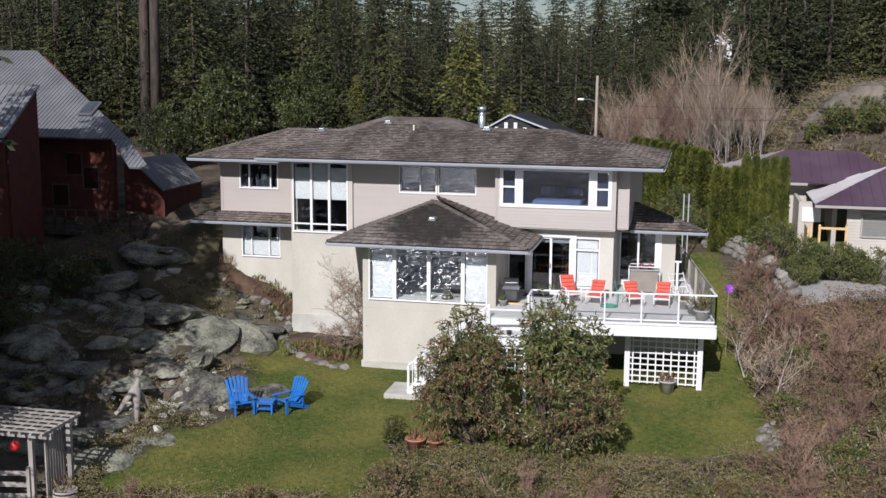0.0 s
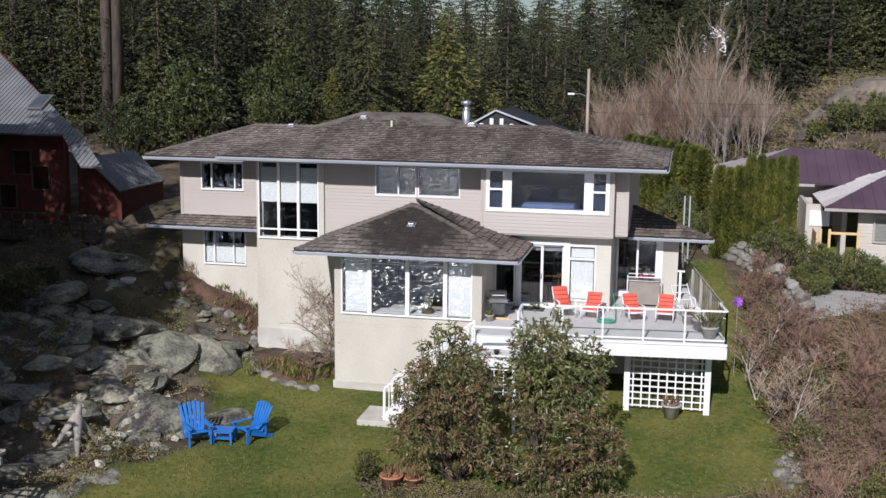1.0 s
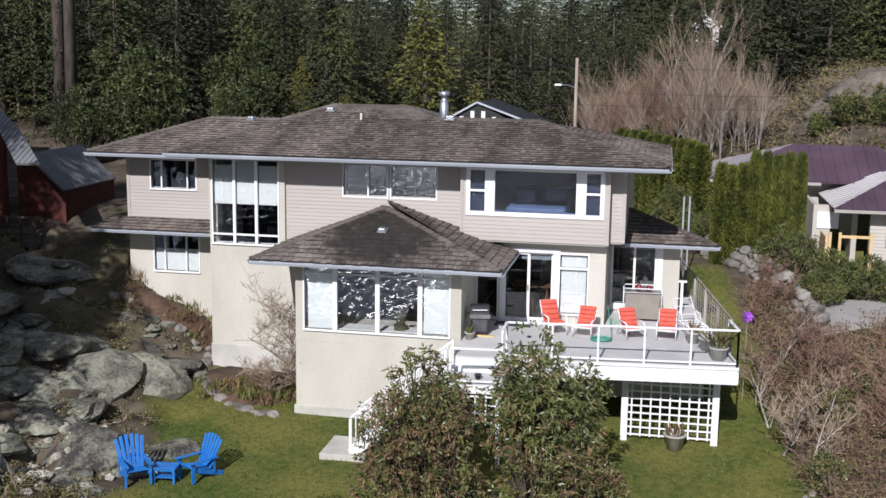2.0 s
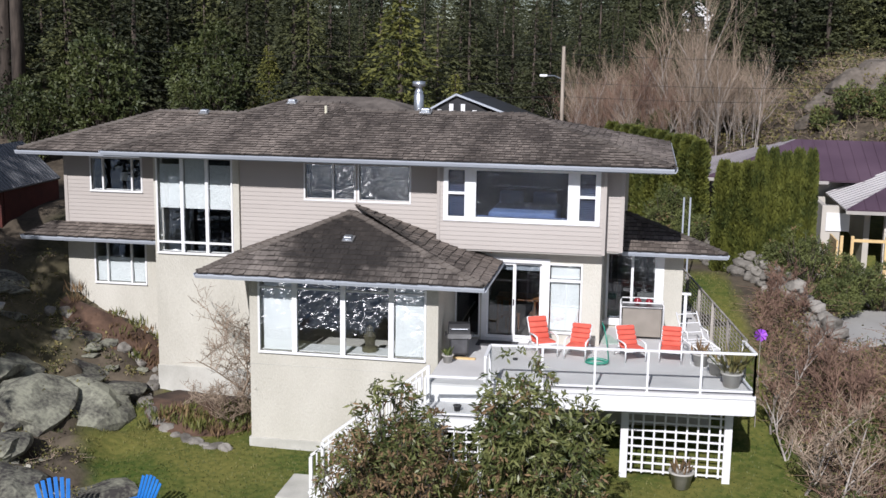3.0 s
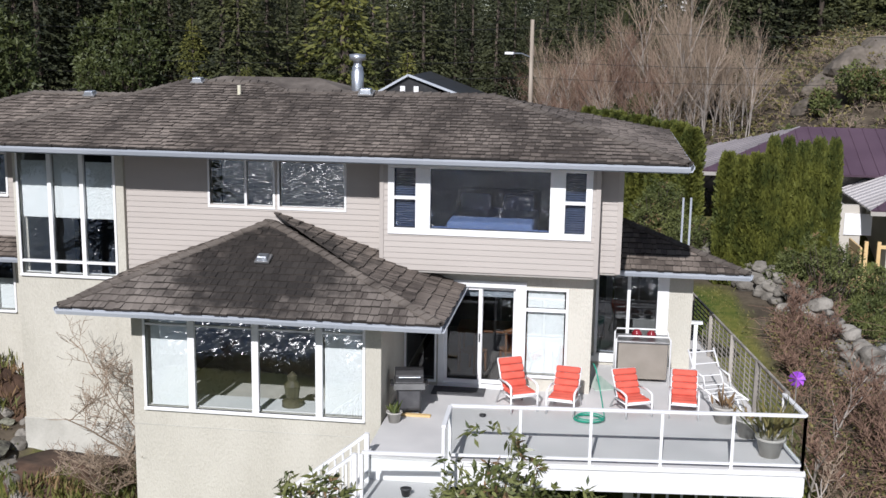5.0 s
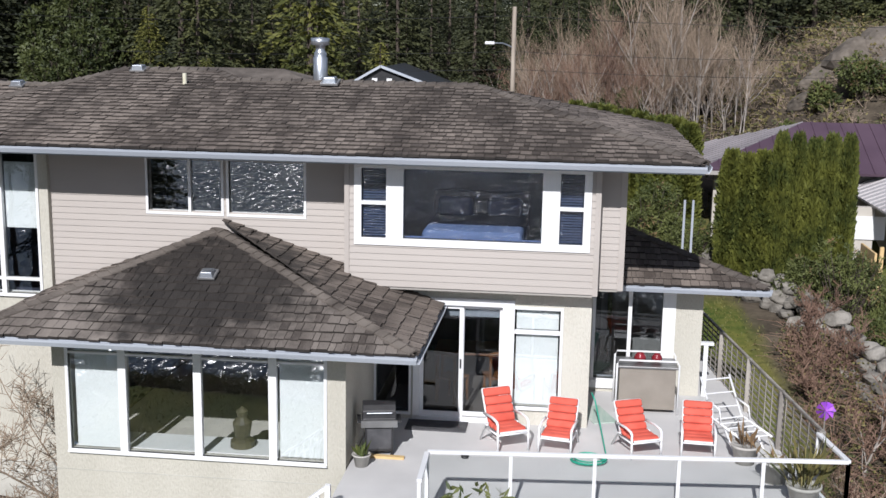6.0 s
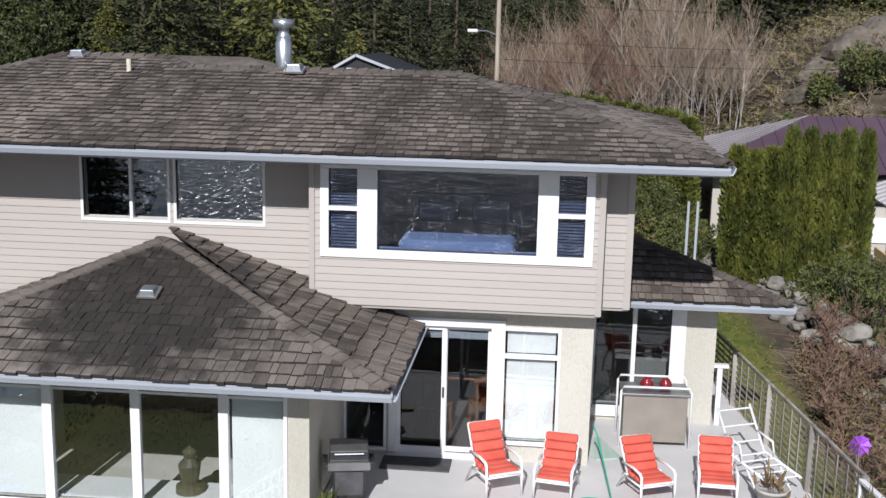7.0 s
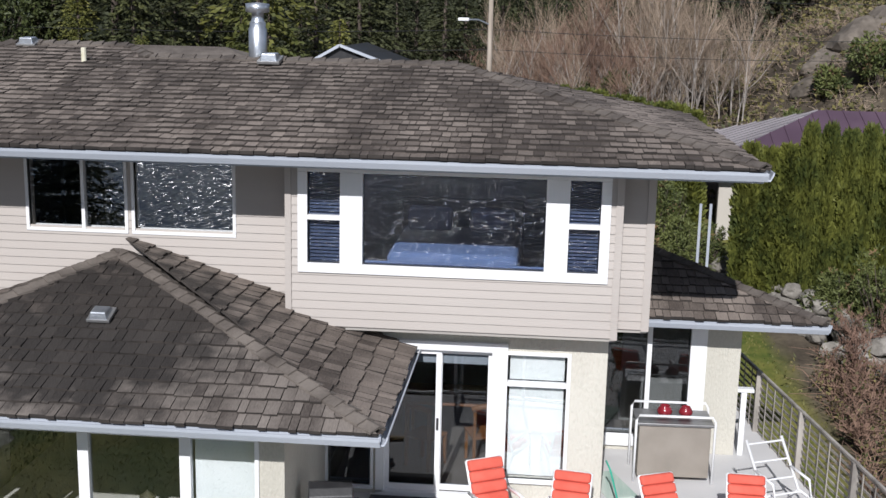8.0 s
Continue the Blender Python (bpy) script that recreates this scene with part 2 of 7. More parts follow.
M_ASPHALT = surf("driveway_concrete", (0.30, 0.29, 0.27), (0.38, 0.37, 0.35), 0.6, 0.9, 0.15, 30, fine=0.5)
M_HOSE = surf("green_hose", (0.02, 0.30, 0.20), (0.04, 0.40, 0.28), 5, 0.4, 0, 10)
M_PURPLEFOIL = surf("violet_foil", (0.22, 0.05, 0.55), (0.45, 0.12, 0.62), 9, 0.35, 0, 10)
M_LANTERN = surf("red_lantern", (0.55, 0.015, 0.015), (0.70, 0.03, 0.025), 5, 0.5, 0, 10)
M_LINEN = surf("bed_linen", (0.66, 0.70, 0.70), (0.78, 0.80, 0.80), 3, 0.9, 0.2, 20)
M_WINE = surf("wine_glaze", (0.16, 0.012, 0.018), (0.24, 0.02, 0.03), 5, 0.2, 0, 10)
M_MAT = surf("dark_mat", (0.05, 0.05, 0.055), (0.09, 0.09, 0.095), 5, 0.9, 0.3, 50)


def black_stain(m, at, reach):
    """Lichen-black weathering that runs down the roof from a vent, in an uneven patch."""
    n, l = m.node_tree.nodes, m.node_tree.links
    bsdf = n["Principled BSDF"]
    col = bsdf.inputs["Base Color"].links[0].from_socket
    geo = n.new("ShaderNodeNewGeometry")
    mp = n.new("ShaderNodeVectorMath")
    mp.operation = "SUBTRACT"
    mp.inputs[1].default_value = at
    l.new(geo.outputs["Position"], mp.inputs[0])
    sc = n.new("ShaderNodeVectorMath")
    sc.operation = "MULTIPLY"
    sc.inputs[1].default_value = (1 / reach[0], 1 / reach[1], 1 / reach[2])
    l.new(mp.outputs[0], sc.inputs[0])
    ln = n.new("ShaderNodeVectorMath")
    ln.operation = "LENGTH"
    l.new(sc.outputs[0], ln.inputs[0])
    no = n.new("ShaderNodeTexNoise")
    no.inputs["Scale"].default_value, no.inputs["Detail"].default_value = 3.2, 7
    l.new(geo.outputs["Position"], no.inputs["Vector"])
    ad = n.new("ShaderNodeMath")
    ad.operation = "MULTIPLY_ADD"
    ad.inputs[1].default_value = 1.9
    l.new(no.outputs["Fac"], ad.inputs[0])
    l.new(ln.outputs["Value"], ad.inputs[2])
    mr = n.new("ShaderNodeMapRange")
    mr.inputs["From Min"].default_value, mr.inputs["From Max"].default_value = 1.8, 2.45
    mr.inputs["To Min"].default_value, mr.inputs["To Max"].default_value = 0.86, 0.0
    l.new(ad.outputs["Value"], mr.inputs["Value"])
    mx = n.new("ShaderNodeMix")
    mx.data_type = "RGBA"
    mx.inputs["B"].default_value = (0.012, 0.010, 0.009, 1)
    l.new(mr.outputs["Result"], mx.inputs["Factor"])
    l.new(col, mx.inputs["A"])
    l.new(mx.outputs["Result"], bsdf.inputs["Base Color"])


black_stain(M_SHAKE_P, (-3.0, -1.8, 2.62), (1.4, 1.6, 1.05))
black_stain(M_SHAKE, (-3.0, -1.8, 2.62), (1.4, 1.6, 1.05))



# ---- the ground ----
def ramp(v, a, b):
    t = min(1.0, max(0.0, (v - a) / (b - a)))
    return t * t * (3 - 2 * t)


def height(x, y):
    z = -2.45 - 0.06 * min(6.0, max(0.0, -3.0 - y))
    z += 2.5 * ramp(y, -4.5, 10) * ramp(x, 2, 6.5) + 2.3 * ramp(y, -3, 9) * (1 - ramp(x, 2, 6.5))
    left = ramp(-x, 7.0, 15.5) * ramp(y, -15, -3)
    z += 1.9 * left
    z += 1.1 * ramp(x, 8.0, 16) * ramp(y, -9, 6) * (1 - 0.6 * ramp(y, 5, 12))
    z += 2.6 * ramp(y, 10, 32) + 2.5 * ramp(y, 30, 62)
    z += 3.6 * ramp(x, 8.5, 14.5) * ramp(y, 17, 30) + 5.0 * ramp(x, 12, 40) * ramp(y, 26, 60)
    if y > 55:
        z += (min(y, 95) - 55) * (0.045 + 0.2 * ramp(x, 6, 34) + 0.1 * ramp(-x, 30, 60))
    if y < -14.0:
        z -= min(13.5, 0.30 * min(1.5, -14.0 - y) + (0.62 + 1.5 * ramp(x, -12, -8.5)) * max(0.0, -15.5 - y))
    k = ramp(x, 9.0, 10.2) * ramp(y, 3.2, 5.0) * (1 - ramp(y, 12.5, 15))
    z = z * (1 - k) - 0.66 * k
    z += 0.10 * (1 - k) * noise.noise(Vector((x * 0.25, y * 0.25, 0)))
    rough = ramp(-x, 7.5, 10) * ramp(y, -13, -10) * (1 - ramp(y, 3, 8))
    z += rough * 0.75 * noise.fractal(Vector((x * 0.7, y * 0.7, 3)), 1.0, 2.0, 4)
    return z


def lawn_amount(x, y):
    """1 on the mown grass, 0 in beds, scrub and rock."""
    w = 0.35 * noise.noise(Vector((x * 0.6, y * 0.6, 7)))
    edge = -8.85 + 0.07 * (y + 9) + w + 1.0 * ramp(y, -10.5, -7.5) - 2.1 * ramp(y, -6.5, -3.5)
    a = ramp(x, edge - 0.3, edge + 0.3) if y < -1.2 else ramp(x, -8.9, -8.6)
    a *= 1 - ramp(y, -0.2, 0.3) if x < 3 else 1
    a *= ramp(y, -14.5 + w + 0.12 * abs(x + 8), -13.9 + w + 0.12 * abs(x + 8))
    right = 8.3 - 0.10 * (y + 4) + w
    a *= 1 - ramp(x, right - 0.3, right + 0.3)
    if x > -2:
        a *= ramp(y, -9.3 + w + 0.25 * max(0, x - 3), -8.9 + w + 0.25 * max(0, x - 3))
    hill = ramp(y, 11, 13) * (1 - ramp(y, 17, 20)) * ramp(x, 3, 5)
    strip = ramp(-x, 9.5, 11) * (1 - ramp(abs(x + 13.5 + 0.2 * (y - 3)), 1.0, 2.0)) * ramp(y, -4, 0) * (1 - ramp(y, 7, 9))
    return max(a * (1 - ramp(y, 9, 11)), 0.9 * hill, 0.2 * strip)


def axis(stops):
    out = []
    for (a, b, step) in stops:
        out += list(np.arange(a, b - 1e-6, step))
    return out + [stops[-1][1]]


def ground_sheet():
    xs = axis([(-1500, -300, 300), (-300, -60, 30), (-60, -22, 2), (-22, 16, 0.3), (16, 60, 2), (60, 300, 30), (300, 1500, 300)])
    ys = axis([(-46, -20, 2.0), (-20, 14, 0.3), (14, 60, 1.5), (60, 150, 6), (150, 1500, 150)])
    v = [(x, y, height(x, y)) for y in ys for x in xs]
    n = len(xs)
    f = [(j * n + i, j * n + i + 1, (j + 1) * n + i + 1, (j + 1) * n + i) for j in range(len(ys) - 1) for i in range(n - 1)]
    me = bpy.data.meshes.new("ground")
    me.from_pydata(v, [], f)
    att = me.attributes.new("lawn", "FLOAT", "POINT")
    att.data.foreach_set("value", [lawn_amount(p[0], p[1]) for p in v])
    for p in me.polygons:
        p.use_smooth = True
    return me


def ground_material():
    m = surf("ground_soil", (0.036, 0.029, 0.022), (0.130, 0.105, 0.076), 0.9, 0.95, 0.8, 9, fine=0.8)
    n, l = m.node_tree.nodes, m.node_tree.links
    bsdf = n["Principled BSDF"]
    soil = [x.from_socket for x in bsdf.inputs["Base Color"].links][0]
    geo = [x for x in n if x.bl_idname == "ShaderNodeNewGeometry"][0]
    cols = []
    for sc, a, b in ((0.45, (0.046, 0.076, 0.012), (0.175, 0.155, 0.042)), (6.0, (0.040, 0.068, 0.011), (0.140, 0.142, 0.034))):
        no = n.new("ShaderNodeTexNoise")
        no.inputs["Scale"].default_value, no.inputs["Detail"].default_value = sc, 8
        l.new(geo.outputs["Position"], no.inputs["Vector"])
        mr = n.new("ShaderNodeMapRange")
        mr.inputs["From Min"].default_value, mr.inputs["From Max"].default_value = 0.38, 0.62
        l.new(no.outputs["Fac"], mr.inputs["Value"])
        mx = n.new("ShaderNodeMix")
        mx.data_type = "RGBA"
        mx.inputs["A"].default_value, mx.inputs["B"].default_value = (*a, 1), (*b, 1)
        l.new(mr.outputs["Result"], mx.inputs["Factor"])
        cols.append(mx.outputs["Result"])
    both = n.new("ShaderNodeMix")
    both.data_type = "RGBA"
    both.inputs["Factor"].default_value = 0.5
    l.new(cols[0], both.inputs["A"])
    l.new(cols[1], both.inputs["B"])
    at = n.new("ShaderNodeAttribute")
    at.attribute_name = "lawn"
    fin = n.new("ShaderNodeMix")
    fin.data_type = "RGBA"
    l.new(at.outputs["Fac"], fin.inputs["Factor"])
    l.new(soil, fin.inputs["A"])
    l.new(both.outputs["Result"], fin.inputs["B"])
    l.new(fin.outputs["Result"], bsdf.inputs["Base Color"])
    bsdf.inputs["Specular IOR Level"].default_value = 0.2
    return m


ground = part("ground", ground_sheet(), ground_material())
tagged(ground, "mown green lawn, bare soil and rising wooded slope", "ground", kind="structure")


def water_material():
    m = bpy.data.materials.new("sea_water")
    m.use_nodes = True
    n, l = m.node_tree.nodes, m.node_tree.links
    b = n["Principled BSDF"]
    b.inputs["Base Color"].default_value = (0.010, 0.026, 0.065, 1)
    b.inputs["Roughness"].default_value = 0.23
    b.inputs["Specular IOR Level"].default_value = 0.7
    geo = n.new("ShaderNodeNewGeometry")
    no = n.new("ShaderNodeTexNoise")
    no.inputs["Scale"].default_value, no.inputs["Detail"].default_value = 0.7, 3
    no.inputs["Roughness"].default_value = 0.8
    longer = n.new("ShaderNodeVectorMath")
    longer.operation = "MULTIPLY"
    longer.inputs[1].default_value = (2.6, 0.9, 1.0)
    l.new(geo.outputs["Position"], longer.inputs[0])
    l.new(longer.outputs[0], no.inputs["Vector"])
    tilt = no.outputs["Color"]
    for op, val in (("SUBTRACT", (0.5, 0.5, 0.5)), ("MULTIPLY", (2.5, 2.1, 0.0)), ("ADD", (0.0, 0.0, 1.0)), ("NORMALIZE", None)):
        vm = n.new("ShaderNodeVectorMath")
        vm.operation = op
        l.new(tilt, vm.inputs[0])
        if val:
            vm.inputs[1].default_value = val
        tilt = vm.outputs[0]
    l.new(tilt, b.inputs["Normal"])
    return m


sea = part("water", Shape().add([(-3000, -4000, -15.5), (3000, -4000, -15.5), (3000, -19, -15.5), (-3000, -19, -15.5)], [(0, 1, 2, 3)]), water_material())
tagged(sea, "rippled dark blue sea glittering in the sun", "sea", kind="structure")

# ---- the house ----
house = thing("house", "two-storey beige house with lap siding, stucco and cedar shake roofs", "house")


def wall_panel(sh, x0, x1, y0, y1, z0, z1, holes=()):
    """One solid wall between two planes y0 < y1, with openings (x0, x1, z0, z1) through it."""
    xs = sorted({x0, x1, *[h[0] for h in holes], *[h[1] for h in holes]})
    zs = sorted({z0, z1, *[h[2] for h in holes], *[h[3] for h in holes]})
    solid = {(i, k) for i in range(len(xs) - 1) for k in range(len(zs) - 1)
             if not any(h[0] <= xs[i] < h[1] and h[2] <= zs[k] < h[3] for h in holes)}
    base, index, verts, faces = 0, {}, [], []

    def at(i, k, side):
        if (i, k, side) not in index:
            index[(i, k, side)] = len(verts)
            verts.append((xs[i], y1 if side else y0, zs[k]))
        return index[(i, k, side)]

    for i, k in solid:
        faces.append((at(i, k, 0), at(i + 1, k, 0), at(i + 1, k + 1, 0), at(i, k + 1, 0)))
        faces.append((at(i, k, 1), at(i, k + 1, 1), at(i + 1, k + 1, 1), at(i + 1, k, 1)))
        for di, dk, p, q in ((-1, 0, (i, k), (i, k + 1)), (1, 0, (i + 1, k), (i + 1, k + 1)), (0, -1, (i, k), (i + 1, k)), (0, 1, (i, k + 1), (i + 1, k + 1))):
            if (i + di, k + dk) not in solid:
                faces.append((at(*p, 0), at(*q, 0), at(*q, 1), at(*p, 1)))
    return sh.add(verts, faces)


BOARD = 0.112
board_mesh = Shape().add([(0, 0, 0), (1, 0, 0), (0, -0.02, 0), (1, -0.02, 0), (0, -0.006, BOARD), (1, -0.006, BOARD), (0, 0, BOARD), (1, 0, BOARD)],
                         [(0, 2, 3, 1), (2, 4, 5, 3), (4, 6, 7, 5), (0, 6, 4, 2), (1, 3, 5, 7)]).mesh("siding_board")
board_mesh.materials.append(M_SIDING)


def siding(parent, x0, x1, y, z0, z1, holes=()):
    """Lap boards on a wall that faces the sea, cut round its openings."""
    z = z0
    while z < z1 - 0.02:
        blocked = sorted((h[0], h[1]) for h in holes if h[2] - 0.02 < z + BOARD / 2 < h[3] + 0.02)
        a = x0
        for c, d in blocked + [(x1, x1)]:
            if c - a > 0.02:
                ob = new("siding_board", board_mesh)
                ob.parent = parent
                ob.location, ob.scale = (a, y, z), (c - a, 1, min(1.0, (z1 - z) / BOARD))
            a = d
        z += BOARD


STUCCO_TOP = 2.45
WIN = {  # openings: x0, x1, z0, z1
    "mid_a": (-4.70, -3.38, 3.50, 4.46), "mid_b": (-3.24, -1.91, 3.50, 4.46),
    "bed": (-0.79, 2.89, 3.29, 4.46),
    "stair": (-8.78, -6.72, 1.93, 4.46),
    "left_up": (-11.86, -10.32, 3.22, 4.14), "left_low": (-11.82, -10.27, 0.48, 1.66),
    "bay": (-5.09, -0.98, 0.06, 1.86),
    "door": (0.12, 1.67, 0.03, 2.12), "blind": (1.80, 2.58, 0.33, 2.06), "side": (-0.60, -0.02, 0.12, 1.95),
    "wing": (3.22, 4.46, 0.26, 2.1),
}
YB, YS, YL, YBAY, YW = -0.55, -0.12, 2.15, -2.6, 1.95   # bedroom, stair, left wing, bay, right wing fronts

# siding walls
w1 = part("wall", wall_panel(Shape(), -6.5, -1.02, 0.0, 0.16, 1.8, 4.62, [WIN["mid_a"], WIN["mid_b"]]), M_SIDING, house, "beige lap siding wall")
siding(w1, -6.5, -1.02, 0.0, 1.85, 4.62, [WIN["mid_a"], WIN["mid_b"]])
w2 = part("wall", wall_panel(Shape(), -1.02, 3.15, YB, YB + 0.16, 2.45, 4.62, [WIN["bed"]]), M_SIDING, house, "beige lap siding wall")
part("wall", Shape().box(-1.02, -0.92, YB + 0.16, 0, 2.45, 4.62), M_SIDING, house)
part("wall", Shape().box(3.05, 3.15, YB + 0.16, 0.0, 2.45, 4.62), M_SIDING, house)
siding(w2, -1.02, 3.15, YB, 2.46, 4.62, [WIN["bed"]])
w3 = part("wall", Shape().box(3.15, 3.58, -0.15, 0.0, 2.47, 4.62), M_SIDING, house, "beige lap siding wall")
part("wall", Shape().box(3.42, 3.58, 0.0, 6.0, 2.47, 4.62), M_SIDING, house, "beige lap siding wall")
siding(w3, 3.15, 3.58, -0.15, 2.48, 4.62)
w4 = part("wall", wall_panel(Shape(), -12.68, -8.9, YL, YL + 0.16, 2.1, 4.35, [WIN["left_up"]]), M_SIDING, house, "beige lap siding wall")
siding(w4, -12.68, -8.9, YL, 2.15, 4.35, [WIN["left_up"]])
for c in ((-1.08, -1.0, YB - 0.035, YB - 0.022, 2.44, 4.6), (3.08, 3.17, YB - 0.035, YB - 0.022, 2.44, 4.6), (3.5, 3.6, -0.185, -0.172, 2.46, 4.6), (-12.72, -12.62, YL - 0.035, YL - 0.022, 2.15, 4.35), (-1.08, -1.02, YB - 0.022, -0.02, 2.44, 4.6)):
    part("corner_board", Shape().box(*c), M_SIDING, house)
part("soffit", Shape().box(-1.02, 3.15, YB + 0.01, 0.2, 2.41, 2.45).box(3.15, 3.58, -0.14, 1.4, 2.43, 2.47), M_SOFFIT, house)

# stucco walls
YD = -0.15                                               # wall of the patio door
part("control_joint", Shape().box(-5.37, -0.63, YBAY - 0.006, YBAY, -0.30, -0.285), M_CONC, house)
ST = "pale grey-beige stucco wall"
part("wall", wall_panel(Shape(), -8.9, -6.5, YS, YS + 0.18, -2.6, 4.62, [WIN["stair"]]), M_STUCCO, house, ST)
part("wall", Shape().box(-6.5, -5.36, YS, YS + 0.11, -2.6, 1.86), M_STUCCO, house, ST)
part("wall", Shape().box(-8.9, -8.72, YS + 0.18, 2.15, -2.6, 4.62), M_STUCCO, house, ST)
part("wall", wall_panel(Shape(), -12.7, -8.9, YL, YL + 0.18, -1.9, 2.1, [WIN["left_low"]]), M_STUCCO, house, ST)
part("wall", Shape().box(-12.7, -12.52, YL + 0.18, 8.8, -1.9, 4.35), M_STUCCO, house, ST)
part("wall", wall_panel(Shape(), -5.36, -0.64, YBAY, YBAY + 0.18, -2.2, 2.05, [WIN["bay"]]), M_STUCCO, house, ST)
part("wall", Shape().box(-0.82, -0.64, YBAY + 0.18, 0, -2.2, 2.05), M_STUCCO, house, ST)
part("wall", Shape().box(-5.36, -5.18, YBAY + 0.18, 0, -2.2, 2.05), M_STUCCO, house, ST)
part("wall", wall_panel(Shape(), -0.64, 3.1, YD, YD + 0.18, -0.3, 2.41, [WIN["door"], WIN["blind"], WIN["side"]]), M_STUCCO, house, ST)
part("wall", Shape().box(2.92, 3.1, YD + 0.18, YW, -0.3, 2.41), M_STUCCO, house, ST)
part("wall", Shape().box(-0.64, 6.0, YD, YD + 0.18, -2.6, -0.3), M_STUCCO, house, ST)
part("wall", wall_panel(Shape(), 3.1, 5.20, YW, YW + 0.18, -0.3, 2.13, [WIN["wing"]]), M_STUCCO, house, ST)
part("wall", Shape().box(5.02, 5.20, YW + 0.18, 2.6, -1.5, 2.13).box(3.58, 5.02, 3.3, 3.45, -1.5, 2.13), M_STUCCO, house, ST)
# exposed foundation
for c in ((-5.42, -0.60, YBAY - 0.03, YBAY + 0.2, -2.75, -2.2), (-8.93, -5.42, YS - 0.03, YS + 0.2, -2.75, -1.25), (-12.72, -11.4, YL - 0.03, YL + 0.2, -1.9, -0.62), (-11.4, -8.93, YL - 0.03, YL + 0.2, -2.3, -0.95), (-5.42, -5.36, YBAY + 0.2, -0.16, -2.75, -2.2)):
    part("foundation", Shape().box(*c), M_CONC, house, "pale weathered concrete base", bevel=0.015)
# back, floors and inner walls close the house
part("wall", Shape().box(-12.7, 3.58, 8.8, 9.0, -1.5, 4.6).box(3.42, 3.58, 6.0, 8.8, 0, 4.6), M_SIDING, house)
part("inner_floor", Shape().box(-6.35, 3.4, 0.2, 8.8, 2.36, 2.42).box(-12.5, -8.7, 2.36, 8.8, 2.36, 2.42).box(-0.6, 2.9, YD + 0.19, 4.6, -0.1, -0.02).box(3.12, 4.92, YW + 0.2, 3.3, -0.1, -0.02).box(-12.5, -8.95, 2.35, 8.8, -0.3, -0.2).box(-8.7, -6.5, 0.1, 2.3, 0.2, 0.25), M_ROOMFLOOR, house)
part("inner_floor", Shape().box(-5.1, -0.84, YBAY + 0.2, 5.0, -0.2, -0.1), M_CARPET, house, "pale carpet")
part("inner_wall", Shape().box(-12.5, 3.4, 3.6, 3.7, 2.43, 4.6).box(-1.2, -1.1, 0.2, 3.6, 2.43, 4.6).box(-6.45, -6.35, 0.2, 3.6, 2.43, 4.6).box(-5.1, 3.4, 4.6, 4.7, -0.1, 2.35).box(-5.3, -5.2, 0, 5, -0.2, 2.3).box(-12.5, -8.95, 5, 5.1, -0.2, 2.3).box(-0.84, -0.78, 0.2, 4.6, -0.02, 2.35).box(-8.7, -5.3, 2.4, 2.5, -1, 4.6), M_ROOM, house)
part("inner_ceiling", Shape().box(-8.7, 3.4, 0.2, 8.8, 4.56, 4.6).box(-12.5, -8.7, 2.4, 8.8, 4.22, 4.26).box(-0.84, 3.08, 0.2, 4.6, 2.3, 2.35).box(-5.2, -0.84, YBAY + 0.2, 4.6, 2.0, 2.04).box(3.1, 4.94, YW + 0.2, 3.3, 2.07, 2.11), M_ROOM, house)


def window(name, rect, y, posts=(), rails=(), trim=0.06, blinds=(), sill=True, deep=0.16, glazing=None, label="white-framed window", proud=0.03):
    """Frame with posts and rails, one pane a light, blinds behind. posts: (x, width); rails: (z, x0, x1, width)."""
    x0, x1, z0, z1 = rect
    win = part("window", Shape().box(x0, x1, y + deep - 0.02, y + deep, z0 - 0.001, z0 + 0.02), M_WHITE, house, label)
    fr = Shape()
    fr.box(x0 - trim, x1 + trim, y - proud, y + 0.05, z1, z1 + trim)
    fr.box(x0 - trim, x1 + trim, y - proud, y + 0.05, z0 - trim, z0)
    fr.box(x0 - trim, x0, y - proud, y + 0.05, z0, z1).box(x1, x1 + trim, y - proud, y + 0.05, z0, z1)
    part("frame", fr, M_WHITE, win, bevel=0.006)
    cuts = [x0] + [p for p, _ in posts] + [x1]
    for px, pw in posts:
        part("mullion", Shape().box(px - pw / 2, px + pw / 2, y - proud + 0.004, y + 0.06, z0, z1), M_WHITE, win, bevel=0.005)
    for rz, a, b, rw in rails:
        part("transom", Shape().box(a, b, y - proud + 0.012, y + 0.055, rz - rw / 2, rz + rw / 2), M_WHITE, win)
    for i, (a, b) in enumerate(zip(cuts, cuts[1:])):
        g = part("pane", Shape().box(a + 0.002, b - 0.002, y + 0.03, y + 0.036, z0 + 0.002, z1 - 0.002), glazing or M_GLASS, win)
        g.visible_shadow = False
    for a, b, c, d in blinds:
        part("blind", Shape().box(a, b, y + 0.085, y + 0.095, c, d), M_BLIND, win, "pale roller blind")
    if sill:
        part("sill", Shape().box(x0 - trim, x1 + trim, y - proud - 0.03, y - proud, z0 - trim, z0 - trim + 0.03), M_WHITE, win)
    return win


window("mid_a", WIN["mid_a"], 0.0, [(-3.95, 0.05)], trim=0.045, sill=False)
window("mid_b", WIN["mid_b"], 0.0, trim=0.045, sill=False)
bw = window("bed", WIN["bed"], YB, [(-0.23, 0.29), (2.36, 0.29)], [(3.88, -0.79, -0.37, 0.06), (3.88, 2.50, 2.89, 0.06)], trim=0.125, sill=False, proud=0.045, glazing=M_DARKGLASS, label="wide white picture window with side sashes")
